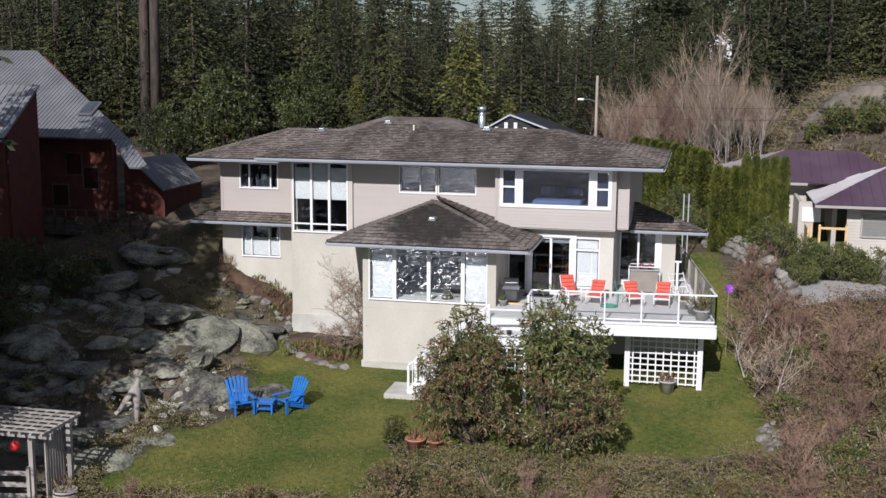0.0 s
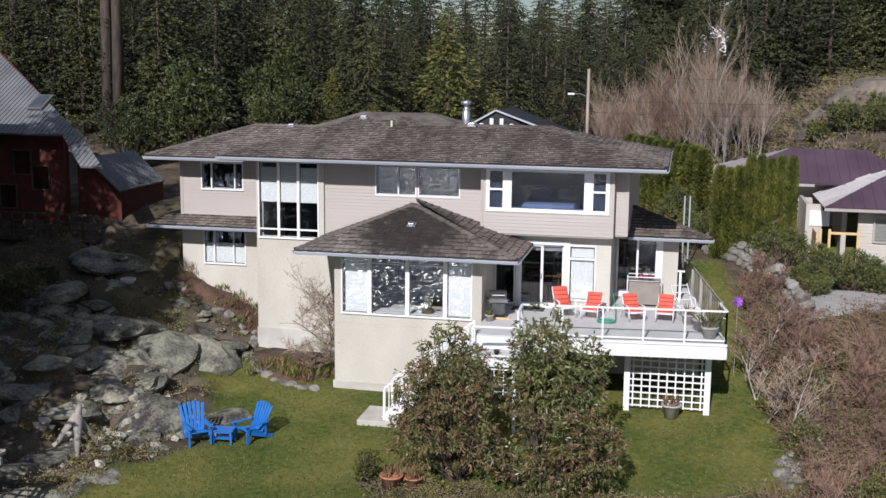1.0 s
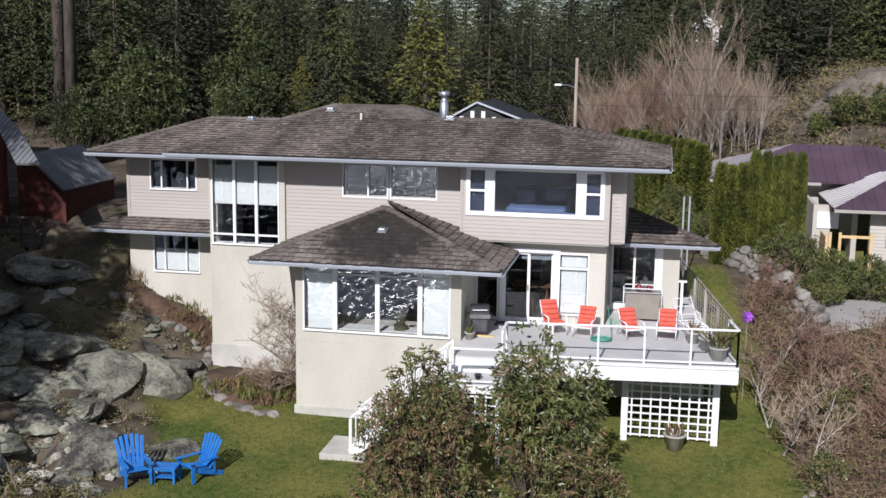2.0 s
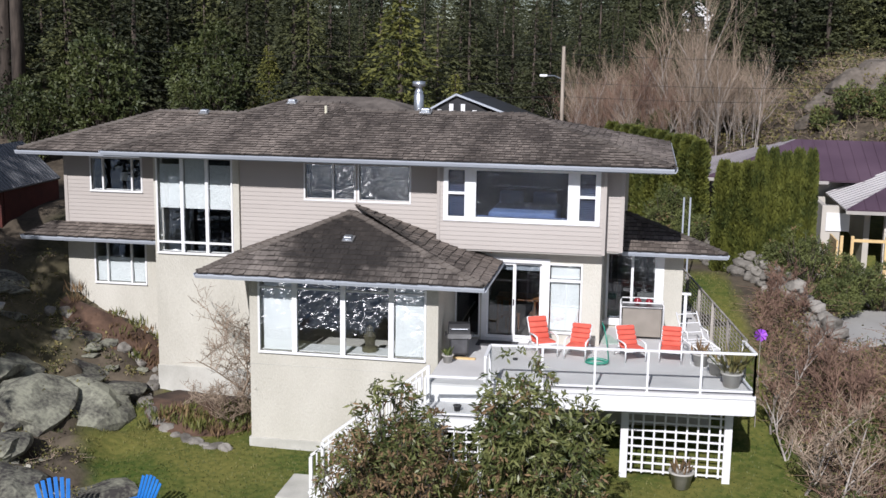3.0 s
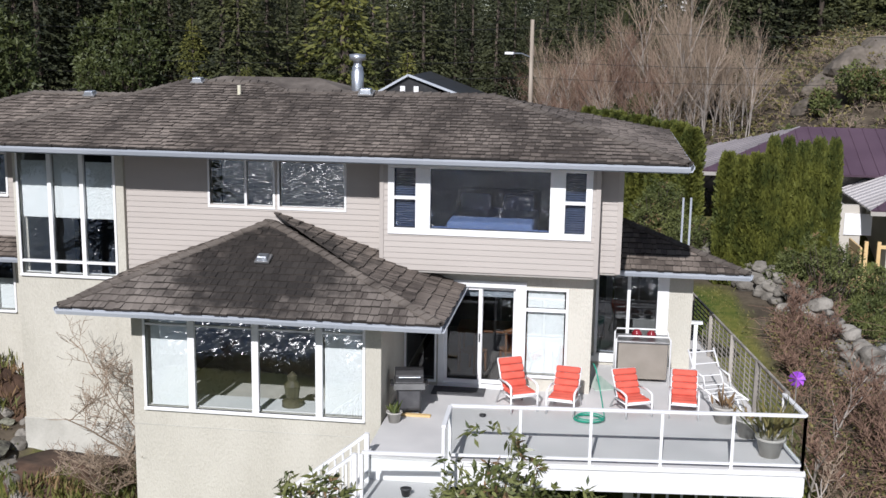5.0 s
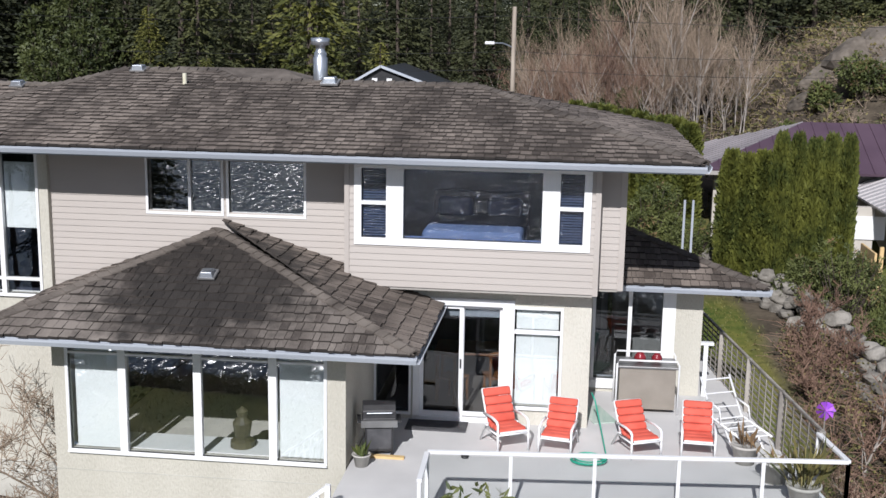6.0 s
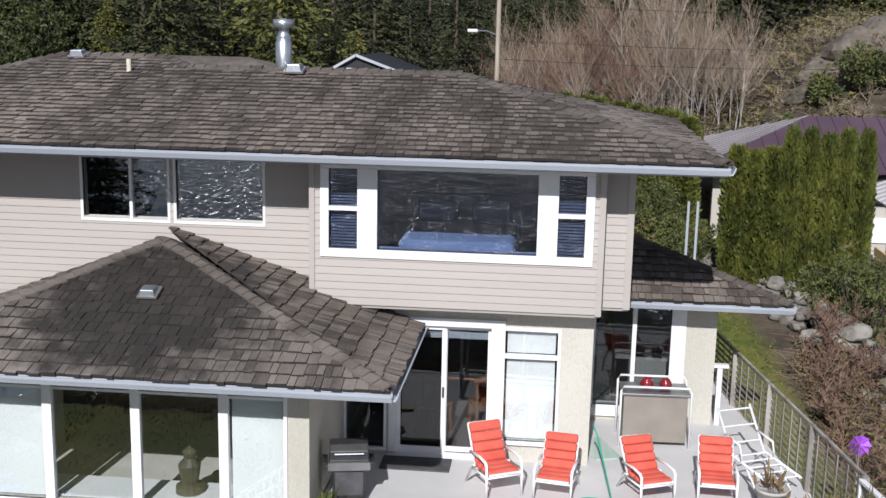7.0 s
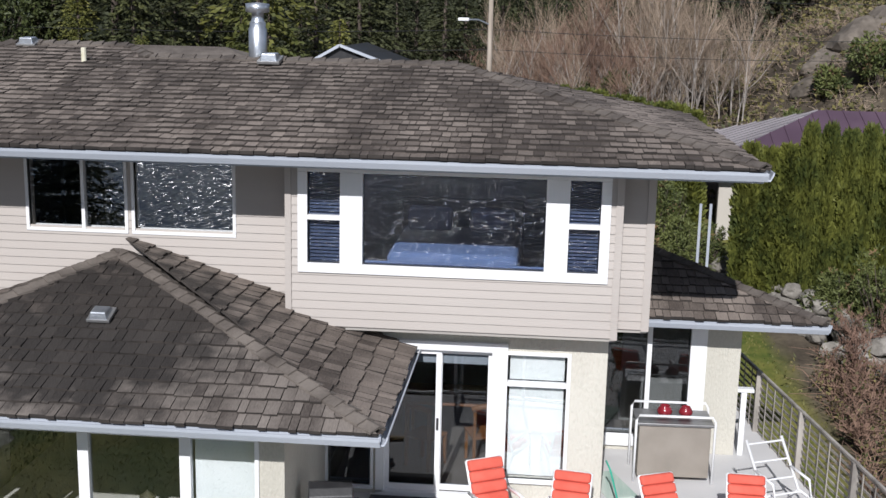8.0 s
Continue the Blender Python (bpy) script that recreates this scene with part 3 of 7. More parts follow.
window("stair", WIN["stair"], YS, [(-8.10, 0.09), (-7.40, 0.09)], [(2.20, -8.78, -6.72, 0.05)], trim=0.05, blinds=[(-8.75, -8.16, 3.12, 4.3), (-8.04, -7.46, 3.12, 4.44), (-7.34, -6.75, 3.12, 4.3)], label="tall white-framed three-light stair window")
window("left_up", WIN["left_up"], YL, [(-11.5, 0.05), (-10.6, 0.05)], trim=0.05)
window("left_low", WIN["left_low"], YL, [(-11.45, 0.05), (-10.7, 0.05)], trim=0.05, blinds=[(WIN["left_low"][0] + 0.02, -11.48, WIN["left_low"][2] + 0.02, 1.22), (-11.42, -10.73, WIN["left_low"][2] + 0.02, 1.22), (-10.67, WIN["left_low"][1] - 0.02, WIN["left_low"][2] + 0.02, 1.22)])
window("bay", WIN["bay"], YBAY, [(-4.21, 0.13), (-2.99, 0.13), (-1.79, 0.13)], [(1.66, -5.09, -4.28, 0.035), (1.66, -4.14, -3.06, 0.035), (1.66, -2.92, -1.86, 0.035), (1.66, -1.72, -0.98, 0.035)], trim=0.05,
       blinds=[(-5.02, -4.29, 0.08, 1.85), (-1.70, -1.0, 0.10, 1.85)], label="wide white four-light bay window")
window("blind", WIN["blind"], YD, rails=[(1.66, 1.80, 2.58, 0.06)], trim=0.05, blinds=[(1.83, 2.55, 0.35, 1.62), (1.83, 2.55, 1.70, 2.04)])
window("side", WIN["side"], YD, trim=0.04, glazing=M_DOORGLASS)
window("wing", WIN["wing"], YW, [(3.86, 0.07)], trim=0.06, glazing=M_DOORGLASS, label="tall corner window with white trim")
part("trim", Shape().box(4.52, 4.70, YW - 0.03, YW, 0.1, 2.25).box(3.1, 4.52, YW - 0.06, YW, 0.08, 0.2), M_WHITE, house, "white board")
# slatted blinds in the bedroom's side sashes
for a, b in ((-0.78, -0.38), (2.51, 2.88)):
    z = 3.31
    while z < 4.40:
        part("blind_slat", Shape().add([(a, YB + 0.07, z), (b, YB + 0.07, z), (b, YB + 0.10, z + 0.025), (a, YB + 0.10, z + 0.025)], [(0, 1, 2, 3)]), M_SOFFIT, bw)
        z += 0.045

# sliding patio door
door = part("door", Shape().box(0.12, 1.67, YD + 0.14, YD + 0.16, 0.0, 0.03), M_WHITE, house, "white sliding glass patio door")
x0, x1, z0, z1 = WIN["door"]
part("door_frame", Shape().box(x0 - 0.07, x1 + 0.13, YD - 0.04, YD + 0.05, z1 - 0.04, z1 + 0.09).box(x0 - 0.07, x0 + 0.05, YD - 0.04, YD + 0.05, z0, z1 - 0.04).box(x1 - 0.08, x1 + 0.13, YD - 0.04, YD + 0.05, z0, z1 - 0.04).box(x0 - 0.07, x1 + 0.13, YD - 0.04, YD + 0.05, z0 - 0.04, z0 + 0.04), M_WHITE, door, bevel=0.008)
for a, b, yy in ((0.16, 0.92, YD + 0.03), (0.86, 1.61, YD + 0.075)):
    lf = part("leaf", Shape().box(a, a + 0.07, yy, yy + 0.04, z0 + 0.04, z1 - 0.04).box(b - 0.07, b, yy, yy + 0.04, z0 + 0.04, z1 - 0.04).box(a + 0.07, b - 0.07, yy, yy + 0.04, z0 + 0.04, z0 + 0.12).box(a + 0.07, b - 0.07, yy, yy + 0.04, z1 - 0.11, z1 - 0.04), M_WHITE, door)
    g = part("pane", Shape().box(a + 0.07, b - 0.07, yy + 0.015, yy + 0.021, z0 + 0.12, z1 - 0.11), M_DOORGLASS, lf)
    g.visible_shadow = False
part("handle", Shape().box(0.865, 0.895, YD, YD + 0.03, 0.95, 1.12), M_BLACK, door, "black handle", bevel=0.006)
part("blind", Shape().box(0.22, 1.57, YD + 0.13, YD + 0.14, 1.86, 2.05), M_BLIND, door, "pale rolled-up blind")


# ---- roofs ----
def plane_z(poly):
    a, b, c = (Vector(p) for p in poly[:3])
    n = (b - a).cross(c - a).normalized()
    if n.z < 0:
        n = -n
    return a, n


def span(poly2, s):
    """The stretch of a convex polygon at height s: (a, b) along the eave."""
    hits = []
    for (u0, s0), (u1, s1) in zip(poly2, poly2[1:] + poly2[:1]):
        if abs(s1 - s0) < 1e-9:
            if abs(s - s0) < 1e-6:
                hits += [u0, u1]
        elif min(s0, s1) - 1e-9 <= s <= max(s0, s1) + 1e-9:
            hits.append(u0 + (u1 - u0) * (s - s0) / (s1 - s0))
    return (min(hits), max(hits)) if hits else None


def shakes(poly, exposure=0.25, seed=1, wmin=0.085, wmax=0.21, lift=0.03):
    """Cedar shakes on one roof face; the first two corners are its eave. Returns a list of (verts, faces) and their places."""
    rnd = random.Random(seed)
    p0, p1 = Vector(poly[0]), Vector(poly[1])
    o, nrm = plane_z(poly)
    u = (p1 - p0).normalized()
    up = nrm.cross(u)
    if up.z < 0:
        up = -up
    flat = [((Vector(p) - p0).dot(u), (Vector(p) - p0).dot(up)) for p in poly]
    top = max(s for _, s in flat)
    made, s, row = [], -0.05, 0
    while s < top - 0.04:
        s1 = min(s + exposure * 1.28, top)
        lo, hi = span(flat, max(s, 0.0)), span(flat, min(s1, top - 1e-4))
        if lo and hi:
            x = lo[0] + rnd.uniform(-wmax, 0)
            while x < lo[1]:
                w = rnd.uniform(wmin, wmax)
                a, b = x + 0.004, x + w - 0.004
                x += w
                c = [min(max(a, lo[0]), lo[1]), min(max(b, lo[0]), lo[1]), min(max(b, hi[0]), hi[1]), min(max(a, hi[0]), hi[1])]
                if c[1] - c[0] < 0.02:
                    continue
                t = lift + rnd.uniform(-0.008, 0.012)
                ds = rnd.uniform(-0.018, 0.018)
                q = [p0 + u * c[0] + up * (s + ds), p0 + u * c[1] + up * (s + ds), p0 + u * c[2] + up * s1, p0 + u * c[3] + up * s1]
                v = [q[0], q[1], q[0] + nrm * (t + 0.012), q[1] + nrm * (t + 0.012 + rnd.uniform(-0.006, 0.006)), q[2] + nrm * 0.012, q[3] + nrm * 0.012]
                made.append((v, [(0, 1, 3, 2), (2, 3, 4, 5), (0, 2, 5), (1, 4, 3)]))
        s += exposure
        row += 1
    return made


def caps(path, width=0.12, step=0.2, seed=3):
    """Overlapping cap shakes along a hip or ridge."""
    rnd = random.Random(seed)
    out = []
    for a, b in zip(path, path[1:]):
        a, b = Vector(a), Vector(b)
        d = (b - a).normalized()
        side = d.cross(Vector((0, 0, 1))).normalized()
        nrm = side.cross(d)
        k = 0.0
        length = (b - a).length
        while k < length - 0.05:
            e = min(k + step * 1.3, length)
            for sg in (-1, 1):
                w = width * rnd.uniform(0.9, 1.1)
                h0, h1 = 0.075 + rnd.uniform(0, 0.02), 0.055
                p = [a + d * k + nrm * h0, a + d * k + side * sg * w + nrm * (h0 - 0.045), a + d * e + side * sg * w + nrm * (h1 - 0.045), a + d * e + nrm * h1]
                v = p + [q - nrm * 0.03 for q in p]
                out.append((v, [(0, 1, 2, 3), (0, 4, 5, 1), (1, 5, 6, 2), (3, 2, 6, 7), (0, 3, 7, 4)]))
            k += step
    return out


def joined(pieces, top=1):
    sh = Shape()
    for v, f in pieces:
        sh.add(v, f)
    me = bpy.data.meshes.new("shakes")
    me.from_pydata(sh.v, [], sh.f)
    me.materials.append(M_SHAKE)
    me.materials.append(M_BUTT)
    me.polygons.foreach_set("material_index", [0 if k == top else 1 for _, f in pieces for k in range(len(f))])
    return me


def capped(hips, seed):
    me = bpy.data.meshes.new("caps")
    sh = Shape()
    for h in hips:
        for v, f in caps(h, seed=seed):
            sh.add(v, f)
    me.from_pydata(sh.v, [], sh.f)
    return me


E0, E1, EY, EZ = -9.8, 4.72, -1.15, 4.74     # main eave
RZ, RY = 5.67, 2.55                           # main ridge
HZ, HY = 5.81, 3.12                           # higher ridge over the hall
main_front = [(E0, EY, EZ), (E1, EY, EZ), (0.85, RY, RZ), (-3.85, RY, RZ), (-4.4, HY, HZ), (-6.3, HY, HZ)]
main_right = [(E1, EY, EZ), (E1, 6.25, EZ), (0.85, RY, RZ)]
main_back = [(E1, 6.25, EZ), (-3.85, 6.25, EZ), (-3.85, RY, RZ), (0.85, RY, RZ)]
main_rear = [(-3.85, 7.39, EZ), (E0, 7.39, EZ), (-6.3, HY, HZ), (-4.4, HY, HZ)]
main_left = [(E0, 7.39, EZ), (E0, EY, EZ), (-6.3, HY, HZ)]
LZ = 4.44
left_front = [(-13.6, 1.2, LZ), (-8.4, 1.2, LZ), (-8.1, 4.2, 5.40), (-10.6, 4.2, 5.40)]
left_side = [(-13.6, 9.5, LZ), (-13.6, 1.2, LZ), (-10.6, 4.2, 5.40), (-10.6, 6.5, 5.40)]
bay_front = [(-6.38, -3.32, 2.10), (0.53, -3.32, 2.10), (-3.40, -0.15, 3.23)]
bay_right = [(0.53, -3.32, 2.10), (0.53, -0.02, 2.10), (-1.02, -0.02, 2.62), (-3.40, -0.02, 3.23), (-3.40, -0.15, 3.23)]
bay_left = [(-6.38, -0.1, 2.10), (-6.38, -3.32, 2.10), (-3.40, -0.15, 3.23), (-3.40, -0.02, 3.23)]
wing_front = [(3.58, 1.38, 2.25), (6.24, 1.38, 2.25), (3.6, 3.4, 2.97)]
wing_right = [(6.24, 1.38, 2.25), (4.6, 3.6, 2.25), (3.6, 3.4, 2.97)]
skirt_front = [(-13.55, 1.2, 1.98), (-8.92, 1.2, 1.98), (-8.92, 2.13, 2.24), (-13.1, 2.13, 2.24)]


def roof(label, faces, hips, eaves, zt, piece_face=None, seed=10, exposure=0.25):
    deck = Shape()
    for f in faces:
        n = len(f)
        _, nr = plane_z(f)
        deck.add([Vector(p) for p in f] + [Vector(p) - nr * 0.05 for p in f], [tuple(range(n)), tuple(range(2 * n - 1, n - 1, -1))] + [(i, (i + 1) % n, n + (i + 1) % n, n + i) for i in range(n)])
    rf = part("roof", deck, M_UNDER, house, label)
    rest = []
    for k, f in enumerate(faces):
        made = shakes(f, exposure, seed + k)
        if k == piece_face:
            SHAKE_PIECES.append((rf, made[:300]))
            rest += made[300:]
        else:
            rest += made
    tagged(part("shake_course", joined(rest), M_SHAKE, rf), kind="stuff")
    tagged(part("cap_course", capped(hips, seed), M_CAP, rf, "paler ridge and hip caps"), kind="stuff")
    for (a, b) in eaves:
        a, b = Vector(a), Vector(b)
        d = (b - a).normalized()
        o = d.cross(Vector((0, 0, 1)))
        g = Shape()
        prof = [(0.0, -0.03), (0.0, -0.13), (0.07, -0.13), (0.105, -0.06), (0.11, -0.025), (0.095, -0.025), (0.085, -0.06), (0.06, -0.11), (0.015, -0.11), (0.015, -0.03)]
        ring = [[p + o * x + Vector((0, 0, z)) for x, z in prof] for p in (a - d * 0.03, b + d * 0.03)]
        n = len(prof)
        g.add(ring[0] + ring[1], [(i, (i + 1) % n, n + (i + 1) % n, n + i) for i in range(n)] + [tuple(range(n)), tuple(range(2 * n - 1, n - 1, -1))])
        part("gutter", g, M_GUTTER, rf, "pale grey metal gutter")
    return rf


SHAKE_PIECES = []
r_main = roof("weathered brown cedar shake hip roof", [main_front, main_right, main_back, main_rear, main_left],
              [[main_front[1], main_front[2]], [main_front[2], main_front[3], main_front[4], main_front[5]], [main_front[5], main_front[0]]],
              [((E0, EY, EZ), (E1, EY, EZ)), ((E1, EY, EZ), (E1, 6.25, EZ)), ((E0, 1.1, EZ), (E0, EY, EZ))], 4.6, seed=20, exposure=0.19)
part("fascia", Shape().box(E0, E1, EY + 0.005, EY + 0.03, EZ - 0.16, EZ - 0.03).box(E1 - 0.03, E1 - 0.005, EY + 0.03, 6.2, EZ - 0.16, EZ - 0.03).box(E0 + 0.005, E0 + 0.03, EY + 0.03, 1.1, EZ - 0.16, EZ - 0.03), M_GUTTER, r_main)
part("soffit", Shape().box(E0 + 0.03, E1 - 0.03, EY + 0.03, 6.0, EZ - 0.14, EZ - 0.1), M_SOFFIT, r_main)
r_left = roof("weathered brown cedar shake hip roof", [left_front, left_side], [[left_front[0], left_front[3]], [left_front[3], left_front[2]]], [((-13.6, 1.2, LZ), (-9.85, 1.2, LZ)), ((-13.6, 9.5, LZ), (-13.6, 1.2, LZ))], 4.3, seed=30, exposure=0.19)
part("soffit", Shape().box(-13.57, -9.0, 1.23, 9.2, LZ - 0.13, LZ - 0.09), M_SOFFIT, r_left)
r_bay = roof("weathered, black-stained cedar shake hip roof over the bay", [bay_front, bay_right, bay_left], [[bay_front[0], bay_front[2]], [bay_front[1], bay_front[2]]],
             [((-6.38, -3.32, 2.10), (0.53, -3.32, 2.10)), ((0.53, -3.32, 2.10), (0.53, -0.1, 2.10)), ((-6.38, -0.2, 2.10), (-6.38, -3.32, 2.10))], 2.0, piece_face=0, seed=40, exposure=0.235)
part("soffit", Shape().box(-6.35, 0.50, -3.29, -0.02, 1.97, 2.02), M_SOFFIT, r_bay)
r_wing = roof("cedar shake roof over the corner room", [wing_front, wing_right], [[wing_front[1], wing_front[2]]], [((3.6, 1.38, 2.25), (6.24, 1.38, 2.25)), ((6.24, 1.38, 2.25), (4.6, 3.6, 2.25))], 2.2, seed=50, exposure=0.22)
part("soffit", Shape().add([(x, y, z) for z in (2.13, 2.17) for x, y in ((3.2, 1.41), (6.16, 1.41), (4.58, 3.55), (3.2, 3.55))], [(0, 1, 2, 3), (7, 6, 5, 4), (0, 4, 5, 1), (1, 5, 6, 2), (2, 6, 7, 3), (3, 7, 4, 0)]), M_SOFFIT, r_wing)
r_skirt = roof("narrow cedar shake skirt roof", [skirt_front], [], [((-13.55, 1.2, 1.98), (-8.95, 1.2, 1.98)), ((-13.55, 2.2, 1.98), (-13.55, 1.2, 1.98))], 1.9, seed=60, exposure=0.22)
part("soffit", Shape().box(-13.5, -8.95, 1.23, 2.13, 1.84, 1.88), M_SOFFIT, r_skirt)


# ---- the deck ----
DL, DR = Vector((0.83, -4.15, 0)), Vector((6.64, -3.60, 0))      # front corners
DB = Vector((5.45, 5.2, 0))                                      # back of the right edge
deck = thing("deck", "raised grey membrane deck with white fascia and glass railing", "deck")


def prism(points, z0, z1):
    n = len(points)
    return Shape().add([(p[0], p[1], z0) for p in points] + [(p[0], p[1], z1) for p in points], [tuple(range(n)), tuple(range(2 * n - 1, n - 1, -1))] + [(i, (i + 1) % n, n + (i + 1) % n, n + i) for i in range(n)])


def bar(sh, a, b, w, h):
    """A rectangular bar between two points; h is its height."""
    a, b = Vector(a), Vector(b)
    d = (b - a).normalized()
    s = d.cross(Vector((0, 0, 1))).normalized() * (w / 2) if abs(d.z) < 0.99 else Vector((w / 2, 0, 0))
    u = s.cross(d).normalized() * (h / 2)
    v = [p + i * s + j * u for p in (a, b) for j in (-1, 1) for i in (-1, 1)]
    return sh.add(v, [(0, 1, 3, 2), (4, 6, 7, 5), (0, 4, 5, 1), (2, 3, 7, 6), (0, 2, 6, 4), (1, 5, 7, 3)])


part("deck_floor", prism([(-0.62, -0.005), (-0.62, -4.15), DL, DR, DB, (5.13, 5.2), (5.13, YW - 0.01), (3.11, YW - 0.01), (3.11, -0.005)], -0.06, 0.0), M_DECK, deck, "pale grey membrane floor")
fs = Shape()
bar(fs, DL + Vector((-0.02, -0.02, -0.23)), DR + Vector((0.02, -0.02, -0.23)), 0.05, 0.44)
part("fascia", fs, M_WHITE, deck, "white fascia board", bevel=0.008)
fs = Shape()
bar(fs, DR + Vector((0.03, 0.02, -0.23)), DB + Vector((0.03, 0, -0.23)), 0.05, 0.44)
part("fascia", fs, M_WHITE, deck, "white fascia board", bevel=0.008)
part("trim", bar(Shape(), DL + Vector((-0.02, -0.06, -0.03)), DR + Vector((0.04, -0.06, -0.03)), 0.03, 0.06), M_WHITE, deck)
part("underside", prism([(-0.5, -0.2), (-0.5, -4.0), DL + Vector((0, 0.1, 0)), DR + Vector((-0.1, 0.1, 0)), (6.1, -0.2)], -0.4, -0.07), M_SOFFIT, deck)


def glass_rail(path, posts, top, foot, panes=True):
    """White posts, top and bottom rails with glass between, along a level line."""
    rail = thing("glass_railing", "white metal railing with clear glass panels", "railing", group="deck railings")
    for a, b, n in zip(path, path[1:], posts):
        a, b = Vector(a), Vector(b)
        up = Vector((0, 0, 1))
        part("top_rail", bar(Shape(), a + up * top, b + up * top, 0.075, 0.05), M_WHITE, rail, bevel=0.01)
        part("bottom_rail", bar(Shape(), a + up * (foot + 0.09), b + up * (foot + 0.09), 0.045, 0.04), M_WHITE, rail)
        for k in range(n + 1):
            p = a.lerp(b, k / n)
            part("post", bar(Shape(), p + up * foot, p + up * (top - 0.025), 0.05, 0.05), M_WHITE, rail)
        for k in range(n if panes else 0):
            p, q = a.lerp(b, (k + 0.02) / n), a.lerp(b, (k + 0.98) / n)
            g = part("pane", bar(Shape(), p + up * ((top + foot) / 2 + 0.03), q + up * ((top + foot) / 2 + 0.03), 0.008, top - foot - 0.16), M_DGLASS, rail)
            g.visible_shadow = False
    return rail


inset = Vector((0, 0.04, 0))
glass_rail([DL + inset, DR + inset, DR.lerp(DB, 0.13) + Vector((-0.03, 0, 0))], [5, 1], 0.95, 0.0)
glass_rail([Vector((0.83, -4.15, 0)), Vector((0.86, -5.15, 0))], [1], 0.95, -0.4)
glass_rail([Vector((0.86, -5.2, 0)), Vector((-0.42, -5.3, 0))], [1], 0.50, -0.42)
# landing
landing = thing("stair_landing", "lower grey landing with white edge beside the deck", "landing")
part("landing_floor", prism([(-0.62, -4.16), (-0.50, -5.30), (0.88, -5.22), (0.82, -4.17)], -0.48, -0.42), M_DECK, landing)
lf = Shape()
bar(lf, (-0.52, -5.32, -0.53), (0.90, -5.24, -0.53), 0.04, 0.22)
bar(lf, (0.90, -5.24, -0.53), (0.84, -4.2, -0.53), 0.04, 0.22)
part("fascia", lf, M_WHITE, landing, "white fascia board")
part("riser", Shape().box(-0.62, 0.8, -4.16, -4.12, -0.42, -0.05), M_WHITE, landing)
for x in (-0.4, 0.8):
    part("post", Shape().box(x - 0.05, x + 0.05, -5.22, -5.12, -2.6, -0.48), M_WHITE, landing)
gr = thing("garden_lattice", "white wooden lattice under the landing", "lattice")
for k in range(5):
    part("slat", Shape().box(-0.35 + k * 0.27, -0.31 + k * 0.27, -5.19, -5.17, -1.5, -0.66), M_WHITE, gr)
for k in range(4):
    part("slat", Shape().box(-0.4, 0.8, -5.21, -5.19, -1.42 + k * 0.22, -1.38 + k * 0.22), M_WHITE, gr)
# stairs down to the lawn
stairs = thing("garden_stairs", "white painted wooden stairs down to the lawn", "stairs")
S0, S1 = Vector((-0.55, -4.75, -0.44)), Vector((-2.95, -5.0, -2.36))
N = 10
for k in range(N):
    p = S0.lerp(S1, (k + 0.5) / N)
    q = S0.lerp(S1, (k + 1) / N)
    part("tread", Shape().box(p.x - 0.15, p.x + 0.14, p.y - 0.45, p.y + 0.45, q.z + 0.02, q.z + 0.06), M_WHITE, stairs)
for sy in (-0.47, 0.47):
    o = Vector((0, sy, 0))
    part("stringer", bar(Shape(), S0 + o + Vector((0, 0, -0.12)), S1 + o + Vector((0, 0, -0.05)), 0.045, 0.26), M_WHITE, stairs)
    part("handrail", bar(Shape(), S0 + o + Vector((0, 0, 0.86)), S1 + o + Vector((0, 0, 0.92)), 0.07, 0.05), M_WHITE, stairs)
    part("lower_rail", bar(Shape(), S0 + o + Vector((0, 0, 0.10)), S1 + o + Vector((0, 0, 0.14)), 0.04, 0.04), M_WHITE, stairs)
    for k in range(19):
        p = S0.lerp(S1, k / 18) + o
        w = 0.075 if k in (0, 18) else 0.03
        part("newel" if k in (0, 18) else "baluster", Shape().box(p.x - w / 2, p.x + w / 2, p.y - w / 2, p.y + w / 2, p.z + (0.1 if w < 0.05 else -0.05), p.z + 0.88), M_WHITE, stairs)
slab = part("paving_slab", Shape().box(-3.75, -2.55, -5.62, -4.2, -2.78, -2.42), M_CONC, bevel=0.02)
tagged(slab, "pale concrete landing slab at the foot of the stairs", "slab")
# white lattice screen under the deck
screen = thing("lattice_screen", "white wooden lattice screen between posts under the deck", "lattice")
for x in (3.86, 6.22):
    part("post", Shape().box(x - 0.09, x + 0.09, -2.80, -2.62, -2.55, -0.4), M_WHITE, screen, bevel=0.01)
part("beam", Shape().box(3.78, 6.30, -2.78, -2.64, -0.56, -0.4), M_WHITE, screen)
for k in range(9):
    x = 4.02 + k * 0.25
    part("slat", Shape().box(x, x + 0.045, -2.75, -2.73, -2.3, -0.56), M_WHITE, screen)
for k in range(9):
    z = -2.28 + k * 0.2
    part("slat", Shape().box(3.95, 6.13, -2.73, -2.71, z, z + 0.045), M_WHITE, screen)
# grey lattice fence on the right edge of the deck
fence = thing("lattice_fence", "weathered grey wooden lattice fence beside the deck", "fence")
A, B = DR.lerp(DB, 0.13) + Vector((0.02, 0, 0)), DB + Vector((-0.25, 1.5, 0))
for k in range(6):
    p = A.lerp(B, k / 5)
    part("post", Shape().box(p.x - 0.045, p.x + 0.045, p.y - 0.045, p.y + 0.045, -0.5, 1.0), M_WOODGREY, fence)
part("cap_rail", bar(Shape(), A + Vector((0, 0, 1.0)), B + Vector((0, 0, 1.0)), 0.04, 0.03), M_WOODGREY, fence)
